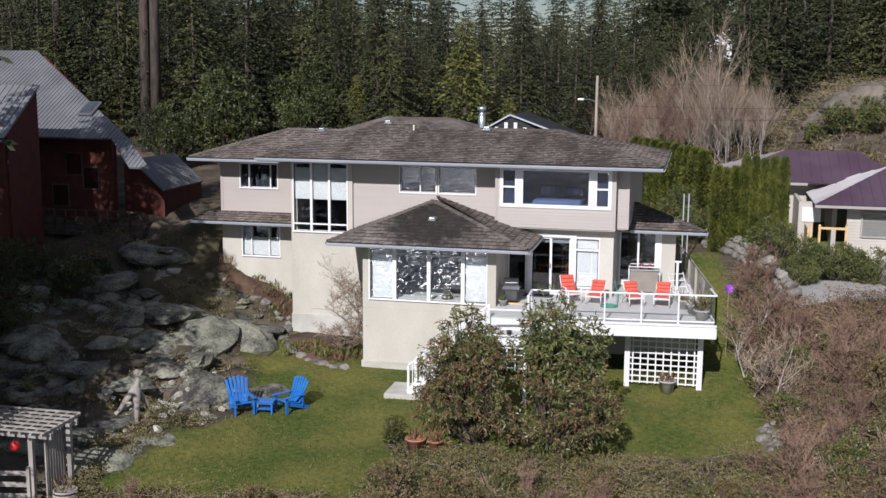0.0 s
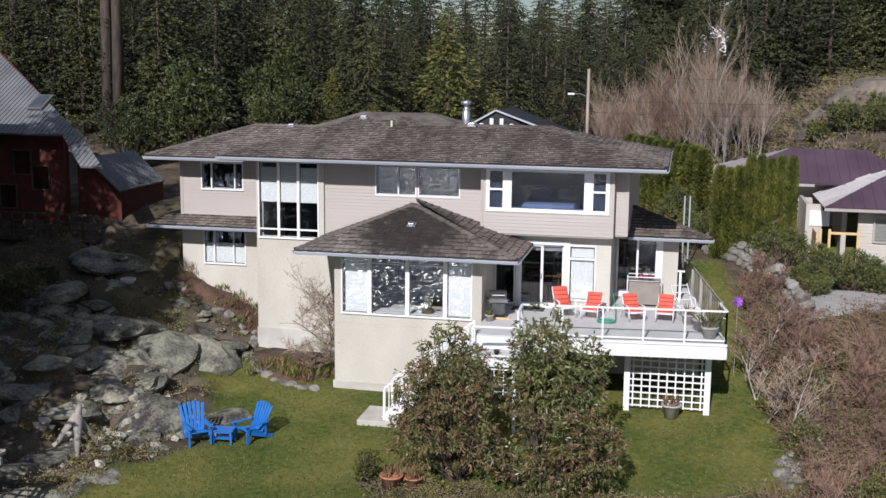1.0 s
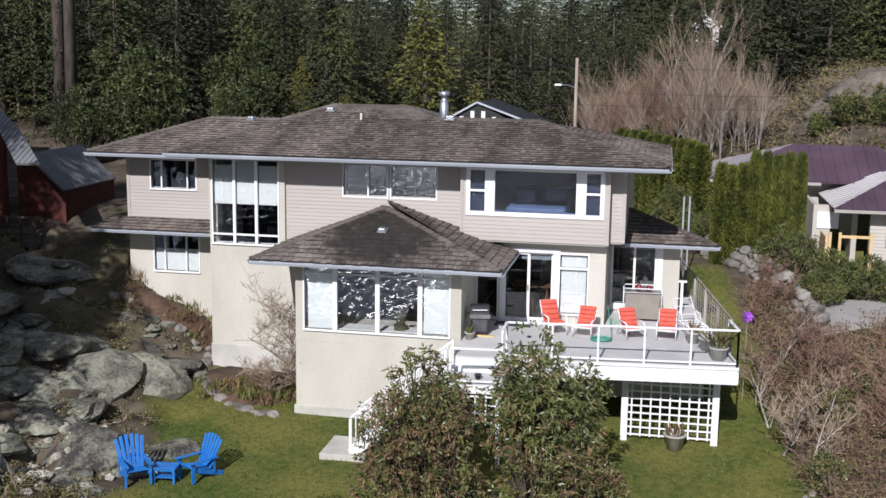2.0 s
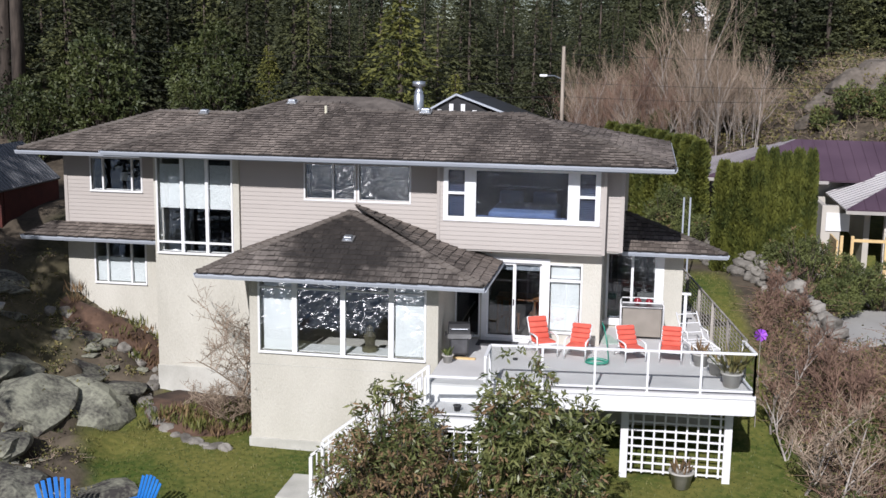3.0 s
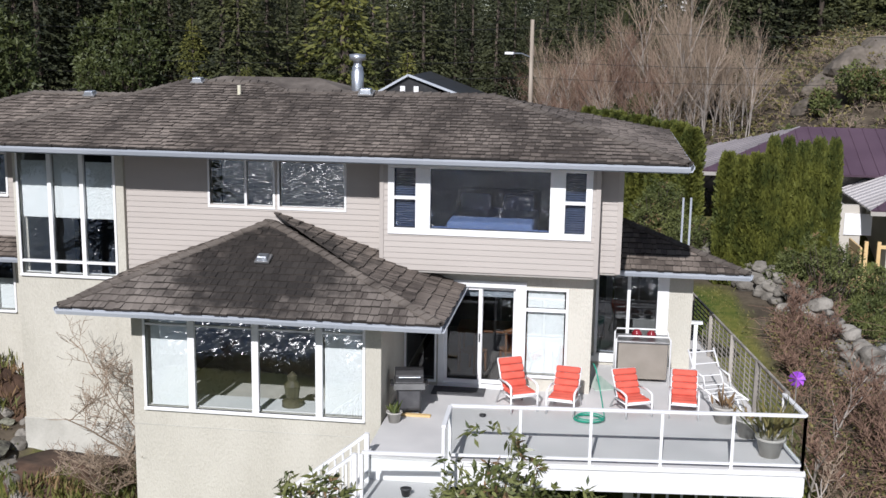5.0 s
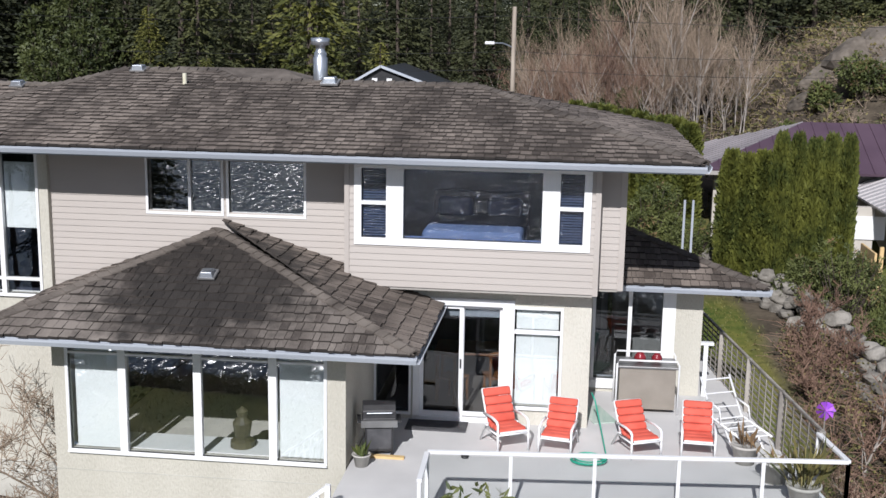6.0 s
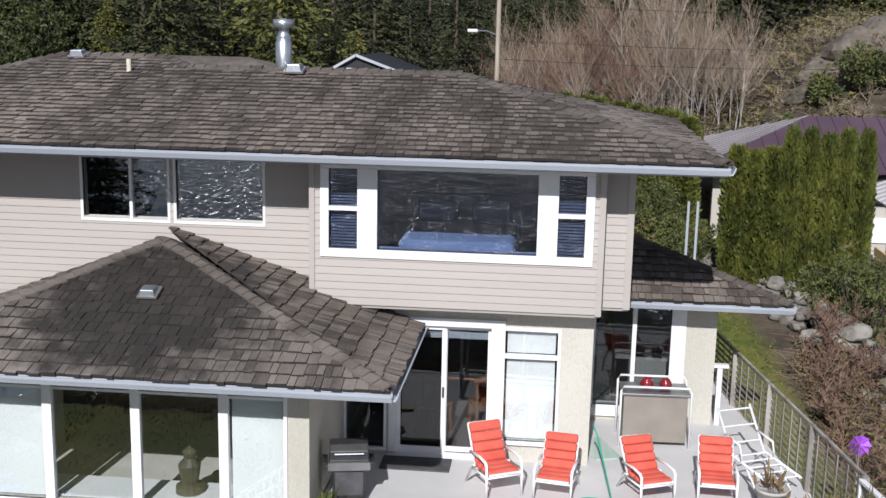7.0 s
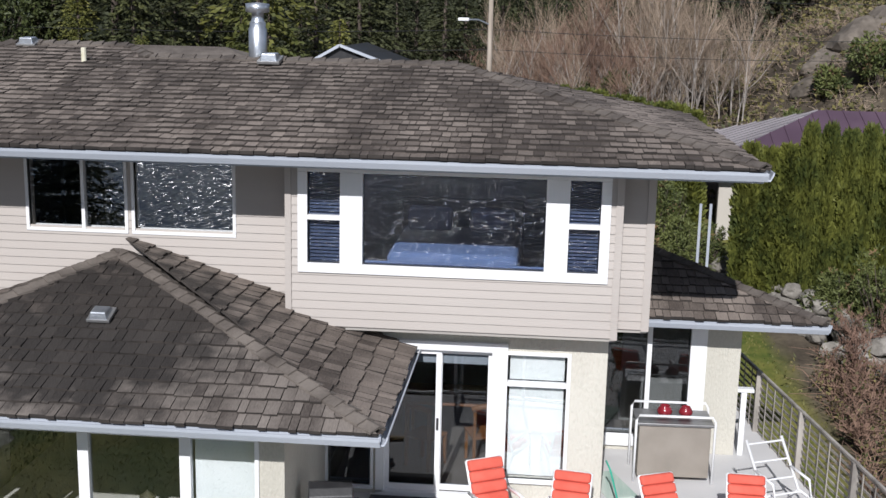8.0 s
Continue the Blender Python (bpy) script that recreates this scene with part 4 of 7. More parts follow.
for k in range(11):
    z = -0.10 + k * 0.105
    part("slat", bar(Shape(), A + Vector((0.02, 0, z)), B + Vector((0.02, 0, z)), 0.012, 0.035), M_WOODGREY, fence)
for k in range(26):
    p = A.lerp(B, (k + 0.5) / 26) + Vector((-0.005, 0, 0))
    part("slat", Shape().box(p.x - 0.006, p.x + 0.006, p.y - 0.018, p.y + 0.018, -0.12, 0.98), M_WOODGREY, fence)



# ---- plants ----
def leaf_mesh(name, centres, ways, lengths, widths, material, droop=0.0, seed=0):
    """Many small pointed leaves: one rhombus of two triangles each, from its foot along its way."""
    rng = np.random.default_rng(seed)
    c, d = np.asarray(centres, float), np.asarray(ways, float)
    d = d / np.maximum(np.linalg.norm(d, axis=1, keepdims=True), 1e-6)
    d[:, 2] -= droop
    side = np.cross(d, rng.normal(size=d.shape))
    side /= np.maximum(np.linalg.norm(side, axis=1, keepdims=True), 1e-6)
    ln, w = np.asarray(lengths, float)[:, None], np.asarray(widths, float)[:, None]
    v = np.stack([c, c + d * ln * 0.5 + side * w * 0.5, c + d * ln, c + d * ln * 0.5 - side * w * 0.5], 1).reshape(-1, 3)
    me = bpy.data.meshes.new(name)
    n = len(c)
    me.vertices.add(4 * n)
    me.vertices.foreach_set("co", v.ravel())
    me.loops.add(4 * n)
    me.loops.foreach_set("vertex_index", np.arange(4 * n))
    me.polygons.add(n)
    me.polygons.foreach_set("loop_start", np.arange(0, 4 * n, 4))
    me.update(calc_edges=True)
    me.materials.append(material)
    return me


def fir_crown(seed, h, r, base, material, density=1.0, droop=0.25, narrow=1.0):
    """Layered whorls of drooping boughs, each a flat fan set with small sprays."""
    rng = np.random.default_rng(seed)
    cs, ds, ls, ws = [], [], [], []
    z = base
    while z < h - 0.15:
        f = (h - z) / (h - base)
        rad = r * (f ** narrow) * rng.uniform(0.75, 1.15) + 0.15
        turn = rng.uniform(0, math.tau)
        count = max(4, int(7 * density * (0.45 + 0.55 * f)))
        for q in range(count):
            a = turn + (q + rng.uniform(-0.3, 0.3)) * math.tau / count
            rr = rad * rng.uniform(0.4, 1.2) * (1 + 0.35 * math.sin(2 * a + seed + 0.7 * z) * math.sin(0.9 * z + seed))
            k = max(5, int(rr * 15))
            for j in range(k):
                t = (j + rng.random()) / k
                fan = rng.normal(0, 0.16) * rr * (0.35 + 0.65 * t) * (1.25 - t)
                p = (math.cos(a) * rr * t - math.sin(a) * fan, math.sin(a) * rr * t + math.cos(a) * fan, z + 0.16 * rr * t - droop * 1.3 * rr * t * t + rng.normal(0, 0.08))
                cs.append(p)
                b = a + rng.normal(0, 0.7)
                ds.append((math.cos(b), math.sin(b), rng.normal(-0.25, 0.28)))
                ls.append(rng.uniform(0.22, 0.5))
                ws.append(rng.uniform(0.09, 0.2))
        z += rng.uniform(0.45, 0.95) * (0.5 + 0.5 * f)
    return leaf_mesh("crown", cs, ds, ls, ws, material, 0.05, seed)


def make_fir(seed, h=16.0, r=2.8, base=3.0, material=None, label="tall dark green conifer", name="conifer_tree", trunk=0.24, **k):
    t = thing(name, label, "tree", pose(0, 0, 0), "conifers behind the house")
    bend = random.Random(seed).uniform(-0.15, 0.15)
    part("trunk", Shape().tube([(0, 0, -0.6), (bend, 0, h * 0.4), (0, bend, h * 0.98)], [trunk, trunk * 0.7, 0.03], 7), M_BARK, t, smooth=True)
    part("crown", fir_crown(seed, h, r, base, material or M_FIR, **k), None, t)
    return t


def branches(seed, h, spread, levels=4, trunk=0.12, fork=4, lean=0.25, start=0.25, fine=0.008):
    """A bare branching frame: tapered limbs down to fine twigs."""
    rnd = random.Random(seed)
    limb, twig, tips = Shape(), Shape(), []

    def grow(p, d, length, rad, level):
        n = 3
        pts, q = [p], p
        for _ in range(n):
            d = (d + Vector((rnd.gauss(0, 0.12), rnd.gauss(0, 0.12), rnd.gauss(0.03, 0.08)))).normalized()
            q = q + d * (length / n)
            pts.append(q)
        (limb if level < 2 else twig).tube(pts, [rad, rad * 0.82, rad * 0.64, rad * 0.45], 6 if level < 1 else (4 if level < 2 else 3), False)
        if level >= levels:
            tips.append((q, d))
            return
        for k in range(fork + (2 if level == 0 else 0)):
            t = start + (1 - start) * (k + rnd.random()) / (fork + (2 if level == 0 else 0))
            i = min(int(t * n), n - 1)
            b = pts[i].lerp(pts[i + 1], t * n - i)
            out = Vector((rnd.gauss(0, 1), rnd.gauss(0, 1), rnd.gauss(0.45, 0.35))).normalized()
            grow(b, (d * (1 - spread) + out * spread).normalized(), length * rnd.uniform(0.42, 0.66), max(rad * 0.5, fine), level + 1)

    grow(Vector((0, 0, -0.3)), Vector((rnd.uniform(-lean, lean), rnd.uniform(-lean, lean), 1)).normalized(), h * 0.72, trunk, 0)
    return limb, twig, tips


def make_bare(seed, h=9.0, label="leafless alder with pale trunk and fine twigs", name="bare_tree", group="leafless trees on the slope", twig_mat=None, bark=None, spread=0.55, **k):
    t = thing(name, label, "tree", pose(0, 0, 0), group)
    limb, twig, tips = branches(seed, h, spread, **k)
    part("trunk", limb, bark or M_PALEBARK, t, smooth=True)
    me = bpy.data.meshes.new("twigs")
    me.from_pydata(twig.v, [], twig.f)
    tagged(part("twigwork", me, twig_mat or M_TWIG, t), kind="stuff")
    return t


def blob_points(rng, n, cx, cy, cz, rx, ry, rz, lumps=7, inner=0.55):
    """Points in an uneven, lumpy crown with gaps."""
    u = rng.normal(size=(lumps, 3))
    u /= np.linalg.norm(u, axis=1, keepdims=True)
    mids = np.array([cx, cy, cz]) + u * np.array([rx, ry, rz]) * rng.uniform(0.35, 0.72, (lumps, 1))
    pick = rng.integers(0, lumps, n)
    d = rng.normal(size=(n, 3))
    d /= np.linalg.norm(d, axis=1, keepdims=True)
    rad = rng.uniform(inner, 1.0, (n, 1)) ** 0.6
    size = np.array([rx, ry, rz]) * rng.uniform(0.38, 0.60, (lumps, 1))[pick]
    return mids[pick] + d * rad * size, d


def leafy_shrub(name, label, seed, at, r, h, material, shoots=500, leaves=9, leaf=(0.09, 0.15), width=0.3, stem_mat=None, droop=0.25, lumps=9, dry=0, low=0.1):
    """Stems from the ground and rosettes of leaves at the shoot tips."""
    rng = np.random.default_rng(seed)
    t = thing(name, label, "shrub", pose(*at))
    pts, dirs = blob_points(rng, shoots, 0, 0, h * (0.5 + low / 2), r, r, h * 0.56, lumps)
    keep = pts[:, 2] > low * h * 0.5
    pts, dirs = pts[keep], dirs[keep]
    st = Shape()
    for k in range(0, len(pts), max(1, len(pts) // 140)):
        p = pts[k]
        foot = Vector((p[0] * 0.12 + rng.normal(0, 0.08), p[1] * 0.12 + rng.normal(0, 0.08), -0.2))
        mid = Vector((p[0] * 0.62, p[1] * 0.62, p[2] * 0.55))
        st.tube([foot, mid, Vector(p)], [0.028, 0.016, 0.006], 4, False)
    tagged(part("stemwork", st, stem_mat or M_BARK, t), kind="stuff")
    for mat, frac, s2 in ((material, 1 - dry, 1), (M_DRYLEAF, dry, 2)):
        if frac <= 0:
            continue
        sel = rng.random(len(pts)) < frac
        c = np.repeat(pts[sel], leaves, 0)
        base = np.repeat(dirs[sel], leaves, 0)
        ways = rng.normal(size=c.shape) + base * 0.7 + np.array([0, 0, 0.15])
        c = c + rng.normal(0, 0.035, c.shape)
        lv = part("foliage", leaf_mesh("leaves", c, ways, rng.uniform(leaf[0], leaf[1], len(c)), rng.uniform(leaf[0], leaf[1], len(c)) * width, mat, droop, seed + s2), None, t)
        tagged(lv, kind="stuff")
    return t


def put(ob, x, y, s=1.0, turn=0.0, z=None):
    """Stands a copy of a plant on the ground."""
    zz = height(x, y) if z is None else z
    return copy_thing(ob, pose(x, y, zz - 0.05, 0, 0, turn) @ Matrix.Scale(s, 4))


def stand(ob, x, y, s=1.0, turn=0.0):
    ob.matrix_basis = pose(x, y, height(x, y) - 0.05, 0, 0, turn) @ Matrix.Scale(s, 4)
    return ob


# conifers
rf = random.Random(5)
firs = [make_fir(101, 17, 3.9, 1.5, narrow=0.8), make_fir(102, 15, 3.5, 1.0, droop=0.35, narrow=0.75), make_fir(103, 19, 4.2, 3.0, density=0.9, narrow=0.7), make_fir(104, 12.5, 3.6, 0.6, M_FIRLIGHT, density=1.1), make_fir(105, 16, 3.9, 2.0, droop=0.45, narrow=0.85), make_fir(106, 14, 4.0, 1.2, M_FIRLIGHT, droop=0.4, narrow=0.6)]
first_spots = [(-34, 27), (-27, 33), (-30, 38), (-16, 30), (-21, 29), (-12.5, 25)]
for ob, (x, y) in zip(firs, first_spots):
    stand(ob, x, y, 0.7, rf.uniform(0, 360))
spots = []
for row, (y0, n, xa, xb, smin, smax) in enumerate([(22, 9, -40, -20, 0.75, 1.0), (24, 12, -42, -9, 0.65, 0.9), (27, 18, -44, -3, 0.6, 0.85), (30, 24, -46, -1, 0.55, 0.8), (33, 26, -50, 2, 0.52, 0.76), (36, 28, -52, 4, 0.5, 0.72), (40, 30, -56, 7, 0.48, 0.7), (45, 32, -60, 10, 0.48, 0.68), (51, 34, -66, 14, 0.48, 0.68), (58, 36, -74, 20, 0.48, 0.66), (66, 36, -84, 26, 0.5, 0.68)]):
    for k in range(n):
        x = xa + (xb - xa) * (k + rf.uniform(0.1, 0.9)) / n
        spots.append((x, y0 + rf.uniform(-1.6, 1.6), rf.uniform(smin, smax)))
for y0, n, xa, xb in ((37, 8, 5, 19), (40, 10, 6, 22), (43, 11, 7, 24), (47, 12, 8, 28), (52, 12, 9, 32), (58, 14, 0, 36), (65, 16, -6, 42), (72, 18, -12, 48)):
    for k in range(n):
        spots.append((xa + (xb - xa) * (k + rf.random()) / n, y0 + rf.uniform(-2, 2), rf.uniform(0.62, 0.95)))
far_spots = []
for x, y, s in spots:
    if y > 28 and -0.32 < (x - 6) / (y + 39.5) < 0.0:
        s *= 0.98
    if y > 44 and -0.26 < (x - 6) / (y + 39.5) < -0.04:
        s *= 0.74
    if y > 27 and -0.325 < (x - 6) / (y + 39.5) < -0.285:
        s *= 0.72
    if y > 54 and not -0.26 < (x - 6) / (y + 39.5) < -0.04:
        s *= 1.25
    s *= rf.uniform(0.86, 1.28)
    if 0.0 < (x - 6) / (y + 39.5) < 0.045 and y > 40:
        s *= 0.6
    if y > 46:
        far_spots.append((x, y, s, rf.uniform(0, math.tau)))
    else:
        put(rf.choice(firs), x, y, s, rf.uniform(0, 360))
# the woods further up the slope
templates = []
for k, (h, r) in enumerate(((17, 5.0), (14, 4.6), (18.5, 5.2))):
    me = fir_crown(140 + k, h, r, 1.5, M_FIR, density=1.15, narrow=0.58)
    co = np.empty(len(me.vertices) * 3)
    me.vertices.foreach_get("co", co)
    templates.append(co.reshape(-1, 3))
    bpy.data.meshes.remove(me)
woods = []
for k, (x, y, s, a) in enumerate(far_spots):
    c, q = math.cos(a), math.sin(a)
    woods.append(templates[k % 3] @ np.array([[c, q, 0], [-q, c, 0], [0, 0, 1]]) * s + np.array([x, y, height(x, y) - 0.1]))
woods = np.concatenate(woods)
me = bpy.data.meshes.new("woods")
me.vertices.add(len(woods))
me.vertices.foreach_set("co", woods.ravel())
me.loops.add(len(woods))
me.loops.foreach_set("vertex_index", np.arange(len(woods)))
me.polygons.add(len(woods) // 4)
me.polygons.foreach_set("loop_start", np.arange(0, len(woods), 4))
me.update(calc_edges=True)
me.materials.append(M_FARFIR)
tagged(part("far_woods", me, None), "dark green conifer woods on the far slope", "woods", kind="stuff")
trunks = Shape()
for x, y, s, a in far_spots:
    z = height(x, y)
    trunks.tube([(x, y, z - 0.4), (x, y, z + 14 * s)], [0.2 * s, 0.04], 5, False)
tagged(part("far_trunks", trunks, M_BARK), "dark conifer trunks in the far woods", "woods", kind="stuff")
# two bare lower trunks of tall firs beside the red house
tall = make_fir(110, 26, 3.2, 13.0, label="very tall fir with a long bare trunk", trunk=0.36)
stand(tall, -24.6, 20.0)
put(tall, -25.4, 20.4, 1.05, 80)
put(tall, -33.0, 24.0, 0.95, 200)
# yellow-green cedars
cedar = make_fir(120, 12.9, 3.1, 5.0, M_CEDAR, "yellow-green western red cedar with drooping boughs", "cedar_tree", trunk=0.28, droop=0.55, density=1.6, narrow=0.6)
stand(cedar, -6.5, 19.8, 0.76)
put(cedar, -10.6, 21.0, 0.4, 120)
put(cedar, -4.6, 23.0, 0.5, 200)
put(cedar, -13.5, 23.0, 0.45, 20)
put(cedar, -33, 24, 0.75, 40)
put(cedar, 18, 38, 0.4, 40)
# leafless alders on the slope
bares = [make_bare(201, 10, trunk=0.085, levels=3, fork=6, fine=0.011, spread=0.36, lean=0.05, start=0.25), make_bare(202, 11, trunk=0.09, levels=3, fork=6, fine=0.011, spread=0.32, lean=0.06, start=0.3), make_bare(203, 9, trunk=0.075, levels=3, fork=7, fine=0.011, spread=0.38, lean=0.06, start=0.25, twig_mat=M_TWIGRED, label="leafless tree with reddish twigs")]
for ob, (x, y) in zip(bares, [(5.2, 27), (7.5, 28), (3.2, 27)]):
    stand(ob, x, y, 0.6, rf.uniform(0, 360))
for k in range(84):
    x = 0.4 + 9.2 * (k + rf.random()) / 84
    put(rf.choice(bares[:2] if x > 5.5 else (bares[0], bares[2], bares[2])), x, 25 + 8 * rf.random(), rf.uniform(0.42, 0.78) * (1 - 0.035 * abs(x - 5)), rf.uniform(0, 360))
for x, y, s in ((1.6, 27, 0.45), (0.4, 29, 0.5), (-0.6, 31, 0.5), (2.0, 31, 0.5)):
    put(bares[2], x, y, s, rf.uniform(0, 360))
M_ARBUTUS = surf("arbutus_leaf", (0.022, 0.034, 0.010), (0.085, 0.100, 0.026), 0.5, 0.6, 0, 10, vary=0.5, island=True, sub=0.15)
# broadleaf evergreens beside the red house and behind
arb = leafy_shrub("arbutus_tree", "olive green broadleaf evergreen tree", 301, (-19.0, 17.5, height(-19, 17.5)), 2.4, 5.4, M_ARBUTUS, 900, 8, (0.18, 0.32), 0.4, M_BARK, 0.1, 9, 0.0)
tagged(arb, category="tree")
put(arb, -15.5, 20.0, 0.75, 90)
put(arb, -22.0, 16.0, 0.7, 200)
put(arb, -17.0, 24.5, 0.9, 30)
put(arb, 4.2, 26.0, 0.5, 60)

# low scrub: brambles, salal and dead stems
def scrub(name, label, seed, n, where, hmin, hmax, stem_mat, leaf_mat, leaves=10, twigs=5, leaf=(0.05, 0.11)):
    """Tangled stems over a stretch of ground. where(rng) gives x, y."""
    rng = np.random.default_rng(seed)
    st = Shape()
    cs, ds = [], []
    for _ in range(n):
        x, y = where(rng)
        z = height(x, y) - 0.05
        h = rng.uniform(hmin, hmax) * (0.75 + 0.5 * noise.noise(Vector((x * 0.5, y * 0.5, 11))))
        for _ in range(twigs):
            a, b = rng.normal(0, 0.32, 2) * h, rng.normal(0, 0.6, 2) * h
            top = h * rng.uniform(0.5, 1.05)
            p0, p1, p2 = Vector((x, y, z)), Vector((x + a[0], y + a[1], z + top * 0.75)), Vector((x + a[0] + b[0], y + a[1] + b[1], z + top * rng.uniform(0.65, 1.1)))
            st.tube([p0, p1, p2], [0.011, 0.008, 0.004], 3, False)
            for _ in range(max(0, int(leaves / twigs + rng.random()))):
                q = p1.lerp(p2, rng.random()) + Vector(rng.normal(0, 0.07, 3))
                cs.append(q)
                ds.append(rng.normal(size=3) + np.array([0, 0, 0.4]))
    me = bpy.data.meshes.new("stems")
    me.from_pydata(st.v, [], st.f)
    ob = part(name, me, stem_mat)
    tagged(ob, label, "brush", kind="stuff")
    if cs:
        lv = part(name, leaf_mesh("leaves", cs, ds, rng.uniform(leaf[0], leaf[1], len(cs)), rng.uniform(leaf[0], leaf[1], len(cs)) * 0.6, leaf_mat, 0.1, seed), None)
        tagged(lv, label.replace("tangled", "leafy"), "brush", kind="stuff")


def front_bank(rng):
    while True:
        x, y = rng.uniform(-10, 17), rng.uniform(-15.8, -9)
        if lawn_amount(x, y) < 0.3 and y < -8.8:
            return x, y


def right_bank(rng):
    while True:
        x, y = rng.uniform(7.6, 21), rng.uniform(-12, 7.5)
        if lawn_amount(x, y) < 0.3 and not (x > 9.4 and y > 3.0 + 0.28 * (x - 9.4)):
            return x, y


def rock_slope(rng):
    while True:
        x, y = rng.uniform(-20, -8.2), rng.uniform(-13, 4)
        if lawn_amount(x, y) < 0.3 and not (x > -13.5 and y > 1.6):
            return x, y


def far_bank(rng):
    return rng.uniform(9.5, 24), rng.uniform(20, 40)


scrub("bramble_bank", "tangled dry brown brambles on the bank", 401, 2600, front_bank, 0.25, 0.62, M_TWIG, M_BRUSHLEAF, 60, 4, (0.04, 0.09))
scrub("bramble_bank", "tangled reddish leafless stems on the bank", 402, 2500, right_bank, 0.45, 1.3, M_TWIGRED, M_BRUSHLEAF, 26, 7)
scrub("undergrowth", "tangled dry undergrowth between the rocks", 403, 1300, rock_slope, 0.10, 0.32, M_TWIG, M_BRUSHLEAF, 22, 3)
scrub("hillside_brush", "tangled brown brush on the far hillside", 404, 800, far_bank, 0.25, 0.8, M_TWIG, M_BRUSHLEAF, 9, 8, (0.09, 0.18))


# bushes standing out of the scrub
rb = random.Random(31)
bush_a = leafy_shrub("scrub_bush", "olive brown leafy bush in the scrub", 450, (12.0, -3.0, height(12, -3)), 0.9, 1.3, M_BRUSHLEAF, 420, 9, (0.06, 0.12), 0.5, M_TWIG, 0.0, 12, 0.35)
bush_b = leafy_shrub("scrub_bush", "dark green salal bush in the scrub", 451, (10.2, -8.0, height(10.2, -8)), 0.8, 1.0, M_RHODO, 420, 9, (0.06, 0.11), 0.5, M_TWIG, 0.0, 12, 0.15)
bush_c = make_bare(452, 2.2, "leafless reddish thicket in the scrub", "thicket", "thickets in the scrub", twig_mat=M_TWIGRED, bark=M_TWIGRED, trunk=0.03, levels=4, fork=5, start=0.05, lean=0.5)
stand(bush_c, 11.0, -1.0)
for k in range(84):
    if k % 2:
        x, y = rb.uniform(8.8, 19), rb.uniform(-11, 5)
    else:
        x, y = rb.uniform(-8, 14), rb.uniform(-15.4, -11.5)
    if lawn_amount(x, y) > 0.05 or (x > 9 and y > 2.6):
        continue
    put(rb.choice((bush_a, bush_b, bush_c, bush_c) if k % 2 else (bush_a, bush_b, bush_a, bush_c)), x, y, rb.uniform(0.6, 1.15) * (1.0 if k % 2 else 0.7), rb.uniform(0, 360))



# ---- neighbouring buildings and the street behind ----
def ribbed_roof(name, poly, material, parent, step=0.42, rib=0.03, thick=0.08, label=""):
    """A metal roof face with standing seams; the first two corners are its eave."""
    o, nr = plane_z(poly)
    p0, p1 = Vector(poly[0]), Vector(poly[1])
    u = (p1 - p0).normalized()
    up = nr.cross(u)
    if up.z < 0:
        up = -up
    n = len(poly)
    sh = Shape().add([Vector(p) for p in poly] + [Vector(p) - nr * thick for p in poly], [tuple(range(n)), tuple(range(2 * n - 1, n - 1, -1))] + [(i, (i + 1) % n, n + (i + 1) % n, n + i) for i in range(n)])
    face = part(name, sh, material, parent, label)
    flat = [((Vector(p) - p0).dot(u), (Vector(p) - p0).dot(up)) for p in poly]
    turned = [(s, a) for a, s in flat]
    a, b = min(f[0] for f in flat), max(f[0] for f in flat)
    seams = Shape()
    x = a + step / 2
    while x < b:
        hit = span(turned, x)
        if hit and hit[1] - hit[0] > 0.1:
            q0, q1 = p0 + u * x + up * hit[0], p0 + u * x + up * hit[1]
            bar(seams, q0 + nr * rib / 2, q1 + nr * rib / 2, 0.03, rib)
        x += step
    tagged(part("seam", seams, material, face), kind="stuff")
    return face


# red house with grey metal roof
red = thing("red_house", "dark red timber house with a ribbed grey metal roof", "house")
ribbed_roof("roof", [(-34, 4.0, 4.88), (-17.7, 4.0, 4.88), (-26.3, 11.0, 8.57), (-34, 11.0, 8.57)], M_TIN, red, 0.2, 0.03)
ribbed_roof("roof", [(-16.7, 2.1, 3.88), (-15.8, 2.1, 3.88), (-17.7, 4.0, 4.87), (-18.5, 4.0, 4.87)], M_TIN, red, 0.2, 0.03)
ribbed_roof("roof", [(-16.9, 5.5, 2.55), (-16.9, 9.5, 2.55), (-18.35, 9.5, 3.85), (-18.35, 5.5, 3.85)], M_TIN, red, 0.2, 0.03)
ribbed_roof("roof", [(-34, -1.0, 5.06), (-20.4, -1.0, 5.06), (-20.4, 1.8, 7.15), (-34, 1.8, 7.15)], M_TIN, red, 0.3, 0.035)
for c in ((-34, -19.0, 4.9, 5.1, -1.5, 4.85), (-34, -20.6, -0.6, -0.4, -2, 5.05), (-17.2, -17.0, 5.9, 9.5, -0.8, 2.5)):
    part("wall", Shape().box(*c), M_REDWALL, red)
part("wall", Shape().add([(x, y, z) for dx in (0, -0.2) for x, y, z in ((-18.9 + dx, 5.1, -1), (-25.8 + dx, 10.9, -1), (-25.8 + dx, 10.9, 8.3), (-18.9 + dx, 5.1, 5.3))], [(0, 1, 2, 3), (7, 6, 5, 4), (0, 4, 5, 1), (1, 5, 6, 2), (2, 6, 7, 3), (3, 7, 4, 0)]), M_REDWALL, red)
